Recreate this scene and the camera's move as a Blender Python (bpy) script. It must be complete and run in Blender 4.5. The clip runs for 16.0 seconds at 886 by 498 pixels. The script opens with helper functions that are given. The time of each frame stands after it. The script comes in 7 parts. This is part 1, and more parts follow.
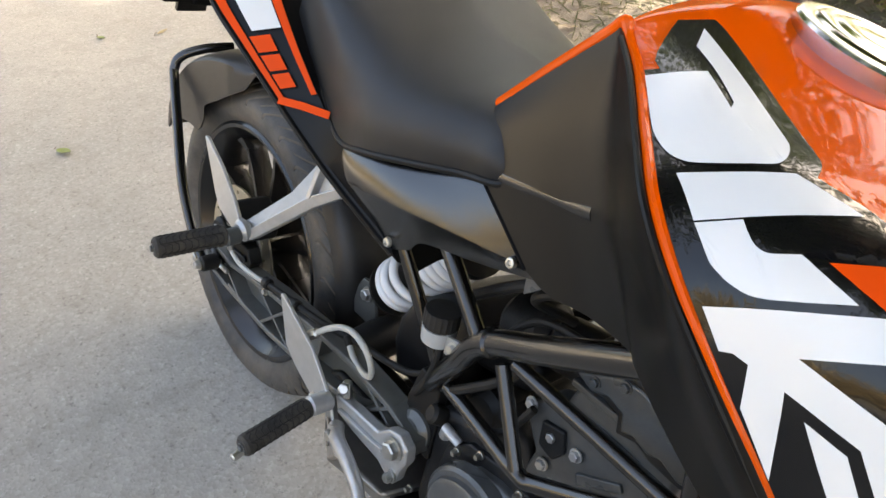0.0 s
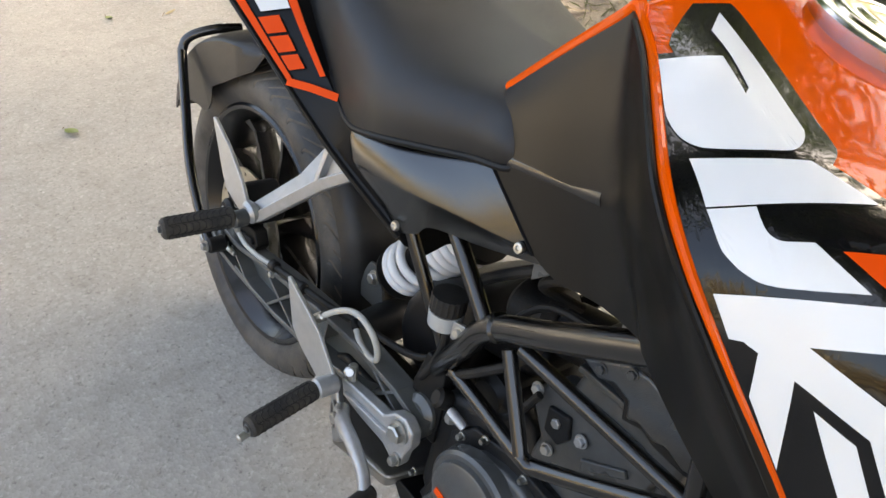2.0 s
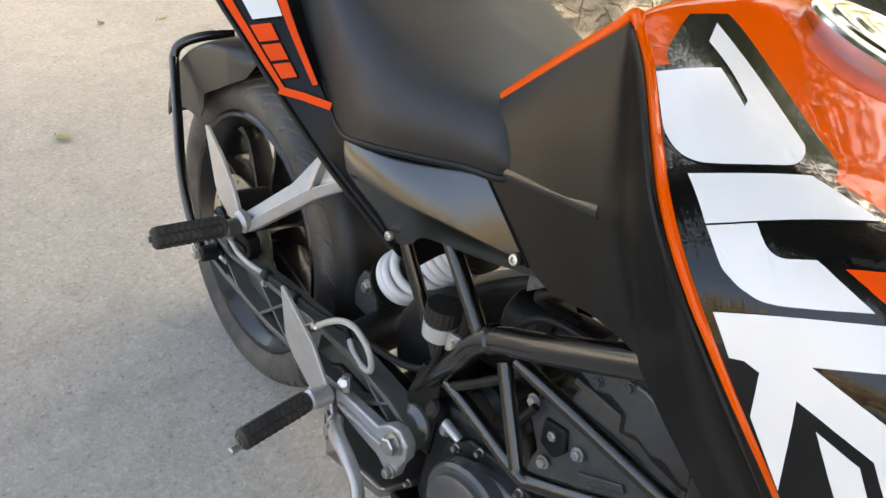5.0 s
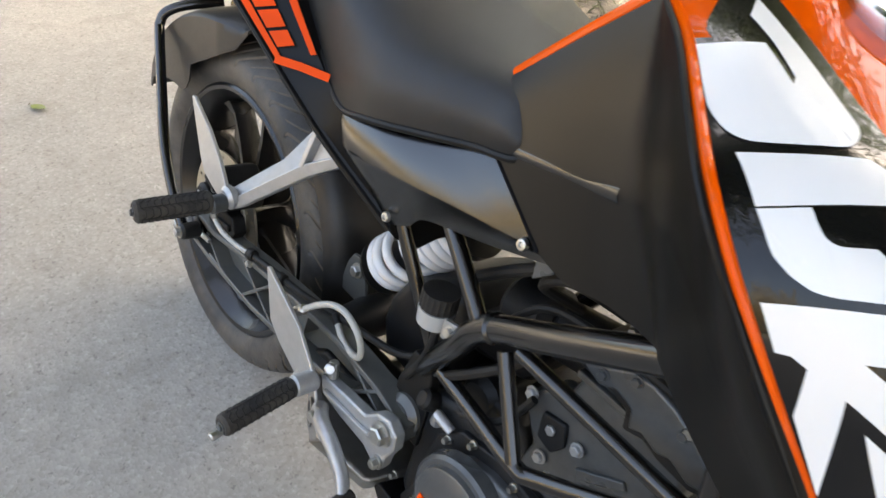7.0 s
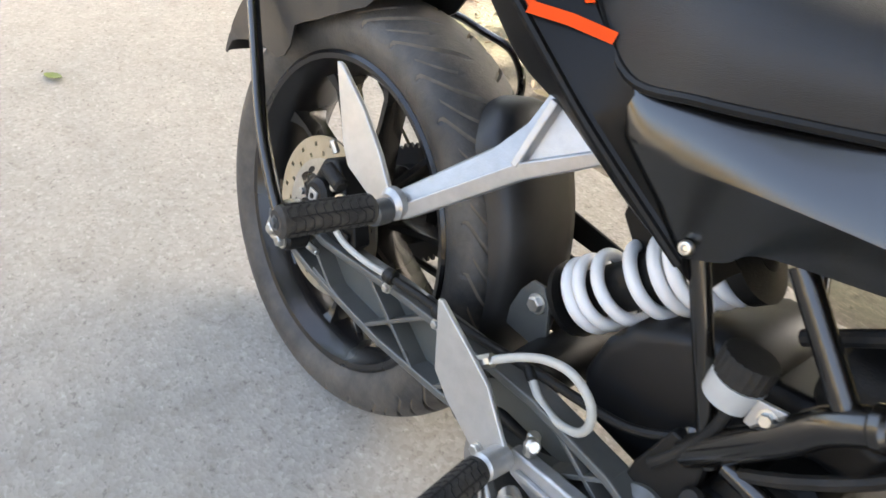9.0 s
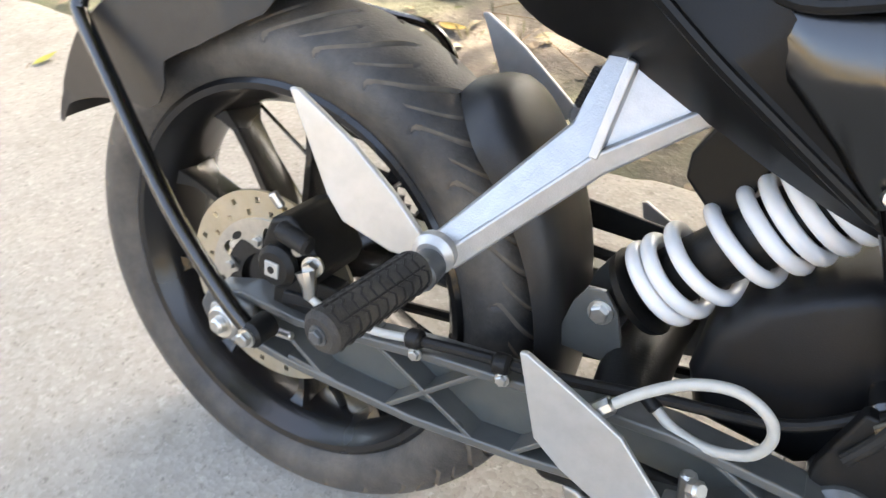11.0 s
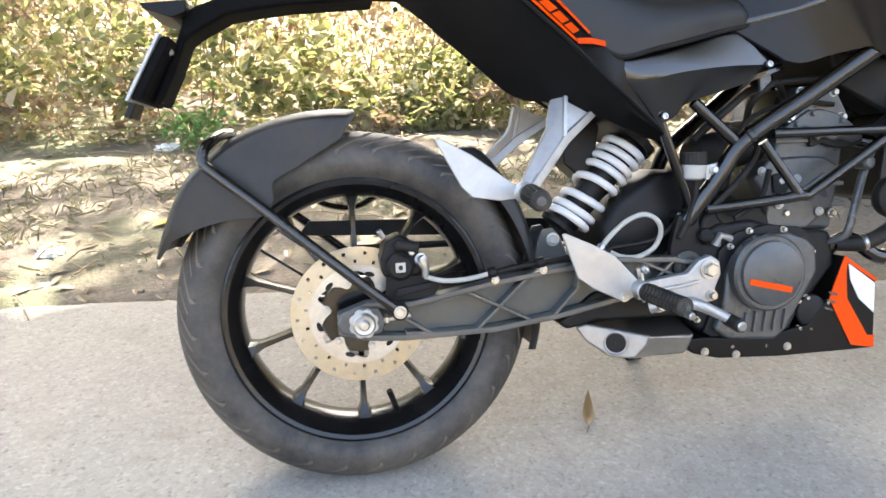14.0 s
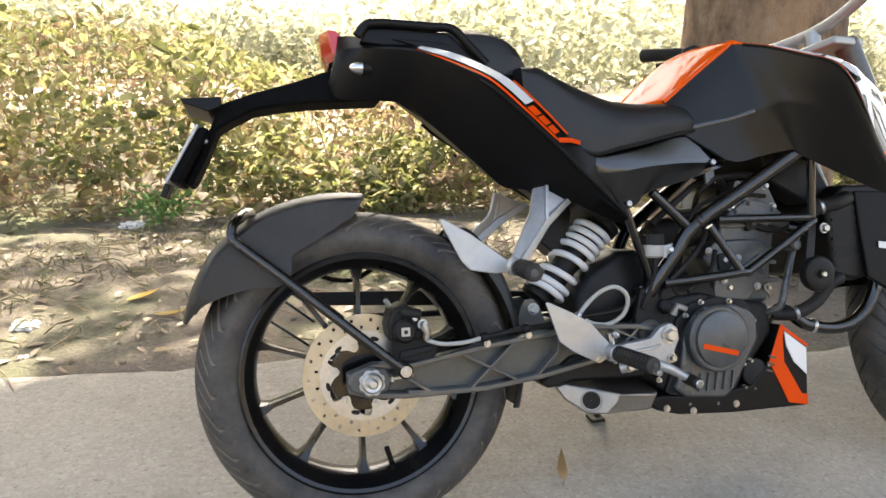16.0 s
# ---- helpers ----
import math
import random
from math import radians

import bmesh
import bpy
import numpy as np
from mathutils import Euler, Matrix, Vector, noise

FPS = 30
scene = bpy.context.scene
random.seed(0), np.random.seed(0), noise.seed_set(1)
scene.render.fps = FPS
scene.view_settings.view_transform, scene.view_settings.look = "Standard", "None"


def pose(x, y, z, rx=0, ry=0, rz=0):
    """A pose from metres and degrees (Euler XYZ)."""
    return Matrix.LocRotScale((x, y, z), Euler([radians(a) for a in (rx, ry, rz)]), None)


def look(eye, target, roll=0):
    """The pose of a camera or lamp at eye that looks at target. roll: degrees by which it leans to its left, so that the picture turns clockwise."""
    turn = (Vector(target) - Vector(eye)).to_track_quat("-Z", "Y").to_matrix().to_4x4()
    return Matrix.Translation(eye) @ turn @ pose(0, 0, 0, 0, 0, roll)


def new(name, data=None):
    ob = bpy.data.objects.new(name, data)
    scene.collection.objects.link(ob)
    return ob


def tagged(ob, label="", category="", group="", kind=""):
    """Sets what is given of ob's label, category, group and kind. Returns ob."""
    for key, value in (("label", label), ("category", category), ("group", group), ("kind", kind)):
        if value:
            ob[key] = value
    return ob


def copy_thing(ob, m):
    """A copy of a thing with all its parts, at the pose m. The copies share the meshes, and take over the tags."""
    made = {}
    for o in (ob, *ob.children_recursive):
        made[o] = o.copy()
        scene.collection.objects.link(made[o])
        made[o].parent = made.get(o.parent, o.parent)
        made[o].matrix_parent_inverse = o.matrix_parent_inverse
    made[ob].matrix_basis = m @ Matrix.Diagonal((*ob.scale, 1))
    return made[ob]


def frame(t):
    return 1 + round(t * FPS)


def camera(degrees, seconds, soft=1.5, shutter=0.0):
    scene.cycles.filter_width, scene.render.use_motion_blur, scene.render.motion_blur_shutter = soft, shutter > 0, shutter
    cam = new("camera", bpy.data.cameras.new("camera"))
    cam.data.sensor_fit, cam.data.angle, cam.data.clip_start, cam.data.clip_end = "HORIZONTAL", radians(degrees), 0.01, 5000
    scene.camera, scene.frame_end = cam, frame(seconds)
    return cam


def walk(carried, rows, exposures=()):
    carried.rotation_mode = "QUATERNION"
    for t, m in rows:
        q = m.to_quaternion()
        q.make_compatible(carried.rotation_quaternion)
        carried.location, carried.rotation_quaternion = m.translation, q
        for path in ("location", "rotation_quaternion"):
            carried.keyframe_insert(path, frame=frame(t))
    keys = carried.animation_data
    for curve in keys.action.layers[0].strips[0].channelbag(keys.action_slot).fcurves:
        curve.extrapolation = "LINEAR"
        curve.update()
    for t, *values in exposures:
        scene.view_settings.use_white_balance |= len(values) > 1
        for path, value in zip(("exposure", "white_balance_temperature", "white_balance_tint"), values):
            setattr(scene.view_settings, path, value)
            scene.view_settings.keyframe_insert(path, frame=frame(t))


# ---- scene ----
cam = camera(63.09, 16.0, shutter=0.4)
PATH = [
    (0.0, 1.0695, -0.3713, 1.1351, 51.94, 0.64, 51.06),
    (0.5, 1.0691, -0.3708, 1.1344, 51.52, 0.57, 51.31),
    (1.0, 1.0676, -0.3724, 1.1324, 51.10, 0.34, 51.71),
    (1.5, 1.0682, -0.3722, 1.1318, 51.00, 0.18, 52.07),
    (2.0, 1.0671, -0.3716, 1.1330, 50.75, 0.40, 51.87),
    (2.5, 1.0668, -0.3693, 1.1329, 50.98, 0.65, 51.88),
    (3.0, 1.0659, -0.3684, 1.1283, 50.49, 1.06, 52.74),
    (3.5, 1.0672, -0.3662, 1.1335, 51.02, 0.74, 52.22),
    (4.0, 1.0672, -0.3649, 1.1316, 50.79, 0.66, 51.80),
    (4.2, 1.0650, -0.3631, 1.1323, 51.21, 0.33, 51.80),
    (6.3, 1.0528, -0.3659, 1.1333, 50.09, -1.08, 50.25),
    (6.5, 1.0508, -0.3648, 1.1247, 49.17, -1.63, 50.95),
    (7.0, 1.0252, -0.3690, 1.1046, 50.28, -2.45, 51.25),
    (7.5, 0.9284, -0.3928, 1.0641, 51.11, -3.09, 49.65),
    (8.0, 0.8528, -0.4085, 1.0191, 49.67, -4.54, 53.35),
    (8.5, 0.7804, -0.4210, 0.9852, 48.99, -4.77, 53.03),
    (9.0, 0.6943, -0.4264, 0.9544, 49.56, -5.19, 50.91),
    (9.2, 0.6654, -0.4192, 0.9527, 49.65, -4.66, 49.97),
    (11.3, 0.4108, -0.4194, 0.8663, 49.64, 0.43, 22.33),
    (11.5, 0.3775, -0.4504, 0.8668, 50.16, -0.35, 16.64),
    (12.0, 0.2674, -0.5961, 0.8499, 54.77, 1.10, 7.43),
    (12.5, 0.1622, -0.7595, 0.8521, 60.23, 0.32, -2.98),
    (13.0, 0.0936, -0.8973, 0.8597, 65.67, 0.21, -8.47),
    (13.5, 0.0256, -1.0406, 0.8509, 69.22, 1.69, -8.64),
    (14.0, -0.0422, -1.1156, 0.8470, 69.31, 0.51, -9.68),
    (14.5, -0.1405, -1.2031, 0.8536, 70.87, -0.00, -11.62),
    (15.0, -0.1741, -1.2414, 0.8663, 73.68, -0.63, -12.58),
    (15.5, -0.1780, -1.2519, 0.8759, 76.20, -1.08, -14.10),
    (16.0, -0.1781, -1.2517, 0.8771, 75.85, -1.30, -14.21),
]
EXPOSURES = [(t, stops, kelvin, 8) for t, stops, kelvin in ((0.0, 2.93, 7600), (6.5, 2.94, 7600), (7.0, 3.04, 7600), (8.0, 3.38, 7500), (9.0, 3.36, 7400), (12.5, 3.68, 7250), (14.5, 3.24, 6950), (15.0, 3.10, 6950), (16.0, 2.71, 7400))]
walk(cam, [(t, pose(x, y, z, rx, ry, rz)) for t, x, y, z, rx, ry, rz in PATH], EXPOSURES)

# ---- daylight: a hazy sky, and a sun that comes from beyond the hedge through the tree's crown ----
SUN_ELEVATION, SUN_AZIMUTH = 52.0, 24.0
world = bpy.data.worlds.new("daylight")
scene.world = world
world.use_nodes = True
wn = world.node_tree.nodes
sky = wn.new("ShaderNodeTexSky")
sky.sky_type = "NISHITA"
sky.sun_disc = False
sky.sun_elevation, sky.sun_rotation = radians(SUN_ELEVATION), radians(SUN_AZIMUTH)
sky.air_density, sky.dust_density, sky.ozone_density = 0.8, 6.0, 0.6
wn["Background"].inputs["Strength"].default_value = 0.15
world.node_tree.links.new(sky.outputs["Color"], wn["Background"].inputs["Color"])
sun = new("sun", bpy.data.lights.new("sun", "SUN"))
sun.data.energy, sun.data.angle, sun.data.color = 3.35, radians(0.8), (1.0, 0.95, 0.87)
az, el = radians(SUN_AZIMUTH), radians(SUN_ELEVATION)
SUN_WAY = Vector((math.sin(az) * math.cos(el), math.cos(az) * math.cos(el), math.sin(el)))
sun.matrix_world = look(SUN_WAY * 40, (0, 0, 0))


# ---- materials ----
def nodes_of(name):
    m = bpy.data.materials.new(name)
    m.use_nodes = True
    return m, m.node_tree.nodes, m.node_tree.links, m.node_tree.nodes["Principled BSDF"]


def ramp(nodes, links, fac, stops):
    r = nodes.new("ShaderNodeValToRGB")
    e = r.color_ramp.elements
    while len(e) < len(stops):
        e.new(0.5)
    for el_, (p, c) in zip(e, stops):
        el_.position, el_.color = p, (*c, 1)
    links.new(fac, r.inputs["Fac"])
    return r.outputs["Color"]


def noise_tex(nodes, links, scale, detail=4, rough=0.55, coord="Object", stretch=None):
    tc = nodes.new("ShaderNodeTexCoord")
    out = tc.outputs[coord]
    if stretch:
        mp = nodes.new("ShaderNodeMapping")
        mp.inputs["Scale"].default_value = stretch
        links.new(out, mp.inputs["Vector"])
        out = mp.outputs["Vector"]
    n = nodes.new("ShaderNodeTexNoise")
    n.inputs["Scale"].default_value, n.inputs["Detail"].default_value, n.inputs["Roughness"].default_value = scale, detail, rough
    links.new(out, n.inputs["Vector"])
    return n.outputs["Fac"]


def mixc(nodes, links, fac, a, b):
    mx = nodes.new("ShaderNodeMix")
    mx.data_type = "RGBA"
    for sock, v in ((mx.inputs[0], fac), (mx.inputs[6], a), (mx.inputs[7], b)):
        if isinstance(v, (tuple, list)):
            sock.default_value = (*v, 1)
        elif isinstance(v, (int, float)):
            sock.default_value = v
        else:
            links.new(v, sock)
    return mx.outputs[2]


def surface(name, colour, rough=0.5, metal=0.0, spread=0.25, grain=60.0, bump=0.0, bump_scale=400.0, coat=0.0, dust=0.0, dust_colour=(0.32, 0.26, 0.19), rough_spread=0.12, spec=0.5):
    """A painted, cast or moulded surface: grain and stains at two scales, uneven gloss, fine relief and a film of dust."""
    m, n, l, p = nodes_of(name)
    dark = tuple(c * (1 - spread) for c in colour)
    light = tuple(min(1, c * (1 + spread)) for c in colour)
    fine = noise_tex(n, l, grain, 5, 0.6)
    broad = noise_tex(n, l, grain / 9, 3, 0.5)
    col = ramp(n, l, fine, [(0.35, dark), (0.65, light)])
    col = mixc(n, l, 0.5, col, ramp(n, l, broad, [(0.35, dark), (0.65, light)]))
    if dust:
        d = n.new("ShaderNodeMath")
        d.operation = "MULTIPLY"
        d.inputs[1].default_value = dust
        l.new(ramp(n, l, noise_tex(n, l, grain / 5, 6, 0.7), [(0.4, (0, 0, 0)), (0.75, (1, 1, 1))]), d.inputs[0])
        col = mixc(n, l, d.outputs[0], col, dust_colour)
    l.new(col, p.inputs["Base Color"])
    rr = n.new("ShaderNodeMapRange")
    rr.inputs["To Min"].default_value, rr.inputs["To Max"].default_value = max(0.02, rough - rough_spread), min(1, rough + rough_spread)
    l.new(broad, rr.inputs["Value"])
    l.new(rr.outputs[0], p.inputs["Roughness"])
    p.inputs["Metallic"].default_value = metal
    p.inputs["Coat Weight"].default_value = coat
    p.inputs["Coat Roughness"].default_value = 0.04
    p.inputs["Specular IOR Level"].default_value = spec
    if bump:
        b = n.new("ShaderNodeBump")
        b.inputs["Strength"].default_value, b.inputs["Distance"].default_value = bump, 0.002
        l.new(noise_tex(n, l, bump_scale, 3, 0.5), b.inputs["Height"])
        l.new(b.outputs[0], p.inputs["Normal"])
    return m


M_PLASTIC = surface("moulded_black_plastic", (0.0028, 0.0024, 0.0018), 0.22, 0, 0.15, 30, 0.03, 900, spec=1.0, rough_spread=0.04)
M_SHROUD = surface("grained_black_shroud", (0.0040, 0.0032, 0.0022), 0.33, 0, 0.15, 30, 0.06, 900, spec=0.34, rough_spread=0.05)
M_TAIL = surface("satin_black_plastic", (0.0030, 0.0030, 0.0032), 0.40, 0, 0.15, 30, 0.06, 900, dust=0.01, spec=0.22)
M_FENDER = surface("grey_black_plastic", (0.010, 0.0102, 0.011), 0.42, 0, 0.2, 40, 0.15, 700, dust=0.06, spec=0.45)
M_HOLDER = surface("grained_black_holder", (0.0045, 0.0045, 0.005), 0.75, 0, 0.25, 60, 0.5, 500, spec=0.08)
M_PLATE = surface("pale_plate_metal", (0.50, 0.50, 0.51), 0.5, 0.3, 0.08, 60, 0.03, 700, dust=0.15)
M_SEAT = surface("seat_vinyl", (0.0092, 0.0092, 0.0098), 0.42, 0, 0.12, 40, 0.3, 1300, spec=0.48)
M_FRAME = surface("gloss_black_tube", (0.0050, 0.0042, 0.0034), 0.20, 0.0, 0.2, 50, 0.02, 600, coat=0.35, dust=0.02, spec=0.65)
M_BLACK = surface("dull_black", (0.0032, 0.0032, 0.0032), 0.5, 0, 0.3, 80, 0.2, 500, dust=0.03, spec=0.3)
M_RIM = surface("rim_gloss_black", (0.005, 0.005, 0.0054), 0.26, 0.0, 0.2, 40, 0, coat=0.25, dust=0.03, spec=0.38)
M_ORANGE = surface("orange_paint", (0.76, 0.088, 0.003), 0.35, 0, 0.04, 20, 0, coat=0.36, rough_spread=0.04, spec=0.0)
M_ORANGE_F = surface("orange_sticker", (0.78, 0.068, 0.002), 0.45, 0, 0.05, 20, 0, spec=0.15)
M_WHITE_F = surface("white_sticker", (0.77, 0.77, 0.755), 0.3, 0, 0.02, 20, 0, coat=0.3)
M_BLACK_F = surface("black_sticker", (0.004, 0.004, 0.0045), 0.2, 0, 0.1, 20, 0, coat=0.7, rough_spread=0.04, spec=0.1)
M_ALU = surface("cast_aluminium", (0.45, 0.45, 0.445), 0.42, 0.7, 0.12, 90, 0.18, 700, dust=0.12)
M_GUARD = surface("brushed_guard_plate", (0.47, 0.465, 0.445), 0.42, 0.6, 0.10, 60, 0.06, 900, dust=0.12)
M_SILENCER_END = surface("cast_silencer_end", (0.33, 0.315, 0.29), 0.4, 0.8, 0.12, 70, 0.1, 700, dust=0.15)
M_STEEL = surface("zinc_steel", (0.52, 0.51, 0.48), 0.34, 1.0, 0.15, 120, 0.05, 900)
M_CHROME = surface("chrome", (0.62, 0.62, 0.62), 0.16, 1.0, 0.03, 60, 0, rough_spread=0.05)
M_SWING = surface("charcoal_swingarm_paint", (0.090, 0.091, 0.085), 0.32, 0.15, 0.14, 40, 0.05, 500, coat=0.35, dust=0.08)
# Swingarm paint, slightly darkened for the shade in the webs between the ribs.
M_SWING_SHADED = surface("shaded_swingarm_paint", (0.082, 0.088, 0.082), 0.38, 0.1, 0.14, 40, 0.08, 500, coat=0.15, dust=0.06)
M_ENGINE = surface("engine_grey_casting", (0.092, 0.096, 0.097), 0.30, 0.4, 0.18, 80, 0.2, 900, dust=0.06)
M_ENGINE_D = surface("engine_dark_casting", (0.011, 0.0115, 0.0125), 0.48, 0.0, 0.2, 80, 0.2, 900, dust=0.03, spec=0.24)
M_SPRING = surface("white_spring_paint", (0.74, 0.74, 0.73), 0.3, 0, 0.03, 40, 0, dust=0.10, coat=0.2)
M_HOSE = surface("grey_clear_hose", (0.42, 0.41, 0.37), 0.35, 0, 0.08, 120, 0.1, 900)
M_DISC = surface("brake_disc_swept_ring", (0.50, 0.455, 0.36), 0.34, 0.8, 0.12, 60, 0.05, 500, dust=0.46, dust_colour=(0.40, 0.29, 0.11))
M_RUBBER = surface("peg_rubber", (0.0065, 0.0065, 0.0065), 0.6, 0, 0.25, 80, 0.3, 500, dust=0.07, spec=0.3)
M_PEG = surface("dusty_peg_rubber", (0.026, 0.025, 0.024), 0.65, 0, 0.3, 120, 0.35, 500, dust=0.18, spec=0.3)
M_MUFFLER = surface("brushed_muffler", (0.30, 0.285, 0.26), 0.36, 0.9, 0.12, 50, 0.06, 700, dust=0.15)
M_AIRBOX = surface("matt_black_airbox", (0.006, 0.006, 0.0066), 0.42, 0, 0.2, 40, 0.15, 700, dust=0.01, spec=0.28)
M_RED = surface("red_lens", (0.62, 0.012, 0.006), 0.12, 0, 0.1, 120, 0, coat=1.0)
M_CLEAR = surface("clear_plastic_pot", (0.38, 0.38, 0.365), 0.25, 0, 0.05, 90, 0)
M_GROOVE = surface("dusty_groove", (0.15, 0.128, 0.102), 0.9, 0, 0.3, 60, 0.2, 400, spec=0.1)
M_TYRE = surface("tyre_rubber", (0.027, 0.0255, 0.024), 0.55, 0, 0.35, 45, 0.35, 350, dust=0.6, dust_colour=(0.17, 0.145, 0.115))


# ---- geometry helpers ----
def mesh_of(name, bm, material, sharp=35):
    bmesh.ops.remove_doubles(bm, verts=bm.verts, dist=1e-6)
    bmesh.ops.recalc_face_normals(bm, faces=bm.faces)
    me = bpy.data.meshes.new(name)
    bm.to_mesh(me)
    bm.free()
    me.materials.append(material)
    me.shade_smooth()
    me.set_sharp_from_angle(angle=radians(sharp))
    return me


def part(name, bm, material, parent=None, label="", sharp=35, bevel=0.0, category="", kind=""):
    ob = new(name, mesh_of(name, bm, material, sharp))
    if parent is not None:
        ob.parent = parent
    if bevel:
        b = ob.modifiers.new("edge", "BEVEL")
        b.width, b.segments, b.limit_method, b.angle_limit = bevel, 2, "ANGLE", radians(32)
        b.harden_normals = True
    return tagged(ob, label, category, "", kind)


def smooth_line(pts, n=8, closed=False):
    """Catmull-Rom through the points."""
    p = [Vector(q) for q in pts]
    out, m = [], len(p)
    for i in range(m if closed else m - 1):
        if closed:
            a, b, c, d = p[i - 1], p[i], p[(i + 1) % m], p[(i + 2) % m]
        else:
            a, b, c, d = p[max(i - 1, 0)], p[i], p[i + 1], p[min(i + 2, m - 1)]
        for k in range(n):
            t = k / n
            out.append(0.5 * ((2 * b) + (c - a) * t + (2 * a - 5 * b + 4 * c - d) * t * t + (3 * b - a - 3 * c + d) * t ** 3))
    if not closed:
        out.append(p[-1])
    return out


def add_tube(bm, pts, r, seg=12, closed=False, flat=1.0):
    """A round bar swept along points; r is one radius or one for each point."""
    p = [Vector(q) for q in pts]
    n = len(p)
    rad = r if isinstance(r, (list, tuple)) else [r] * n
    if len(rad) != n:
        rad = [float(v) for v in np.interp(np.linspace(0, 1, n), np.linspace(0, 1, len(rad)), rad)]
    side, rings = None, []
    for i, q in enumerate(p):
        way = (p[(i + 1) % n] - p[i - 1]) if closed else (p[min(i + 1, n - 1)] - p[max(i - 1, 0)])
        way.normalize()
        if side is None:
            side = way.orthogonal().normalized()
        side = (side - way * side.dot(way)).normalized()
        up = way.cross(side)
        rings.append([bm.verts.new(q + rad[i] * (math.cos(a) * side + flat * math.sin(a) * up)) for a in (math.tau * k / seg for k in range(seg))])
    for i in range(n if closed else n - 1):
        a, b = rings[i], rings[(i + 1) % n]
        for k in range(seg):
            bm.faces.new((a[k], a[(k + 1) % seg], b[(k + 1) % seg], b[k]))
    if not closed:
        bm.faces.new(rings[0])
        bm.faces.new(list(reversed(rings[-1])))
    return bm


def tube(pts, r, seg=12, closed=False, smooth=0):
    return add_tube(bmesh.new(), smooth_line(pts, smooth, closed) if smooth else pts, r, seg, closed)


def add_lathe(bm, profile, centre=(0, 0, 0), axis=(0, 1, 0), seg=64, closed=True):
    """Turns (radius, along) pairs round an axis."""
    ax = Vector(axis).normalized()
    u = Vector((0, 0, 1)) if abs(ax.z) < 0.9 else Vector((1, 0, 0))
    u = (u - ax * u.dot(ax)).normalized()
    v = ax.cross(u)
    c = Vector(centre)
    rings = []
    for k in range(seg):
        a = math.tau * k / seg
        d = math.cos(a) * u + math.sin(a) * v
        rings.append([bm.verts.new(c + d * r + ax * h) for r, h in profile])
    n = len(profile)
    for k in range(seg):
        a, b = rings[k], rings[(k + 1) % seg]
        for i in range(n if closed else n - 1):
            j = (i + 1) % n
            bm.faces.new((a[i], a[j], b[j], b[i]))
    return bm


def lathe(profile, centre=(0, 0, 0), axis=(0, 1, 0), seg=64, closed=True):
    return add_lathe(bmesh.new(), profile, centre, axis, seg, closed)


def add_rod(bm, a, b, r, seg=16, chamfer=0.15):
    """A short turned pin from a to b with chamfered ends."""
    a, b = Vector(a), Vector(b)
    h = (b - a).length
    c = min(r * chamfer * 2, h * 0.3)
    return add_lathe(bm, [(1e-4, 0), (r - c, 0), (r, c), (r, h - c), (r - c, h), (1e-4, h)], a, b - a, seg, False)


def rod(a, b, r, seg=16, chamfer=0.15):
    return add_rod(bmesh.new(), a, b, r, seg, chamfer)


def add_plate(bm, outline, y0, y1):
    """An (x, z) outline, extruded from y0 to y1."""
    lo = [bm.verts.new((x, y0, z)) for x, z in outline]
    hi = [bm.verts.new((x, y1, z)) for x, z in outline]
    bm.faces.new(lo)
    bm.faces.new(list(reversed(hi)))
    n = len(outline)
    for i in range(n):
        bm.faces.new((lo[i], hi[i], hi[(i + 1) % n], lo[(i + 1) % n]))
    return bm


def plate(outline, y0, y1):
    return add_plate(bmesh.new(), outline, y0, y1)


def slab(pts, thick):
    """A plate with a free outline in space and a thickness vector."""
    bm = bmesh.new()
    t = Vector(thick)
    lo = [bm.verts.new(Vector(p)) for p in pts]
    hi = [bm.verts.new(Vector(p) + t) for p in pts]
    bm.faces.new(lo)
    bm.faces.new(list(reversed(hi)))
    n = len(pts)
    for i in range(n):
        bm.faces.new((lo[i], hi[i], hi[(i + 1) % n], lo[(i + 1) % n]))
    return bm


def loft(sections, cap=True, ring=True, bm=None):
    bm = bm or bmesh.new()
    rows = [[bm.verts.new(Vector(p)) for p in s] for s in sections]
    n = len(rows[0])
    for a, b in zip(rows, rows[1:]):
        for i in range(n if ring else n - 1):
            j = (i + 1) % n
            bm.faces.new((a[i], a[j], b[j], b[i]))
    if cap and ring:
        bm.faces.new(rows[0])
        bm.faces.new(list(reversed(rows[-1])))
    return bm


def quilt(rows, nu=4, nv=4, thick=0.0):
    """A smooth patch through a net of points, with a thickness."""
    fine = [smooth_line(r, nv) for r in rows]
    cols = [smooth_line([r[j] for r in fine], nu) for j in range(len(fine[0]))]
    grid = [[cols[j][i] for j in range(len(cols))] for i in range(len(cols[0]))]
    bm = loft(grid, False, False)
    if thick:
        bmesh.ops.recalc_face_normals(bm, faces=bm.faces)
        bmesh.ops.solidify(bm, geom=bm.faces[:], thickness=thick)
    return bm


def mirrored(pts):
    return [(p[0], -p[1], p[2]) for p in pts]


def both(pts):
    return (pts, mirrored(pts))


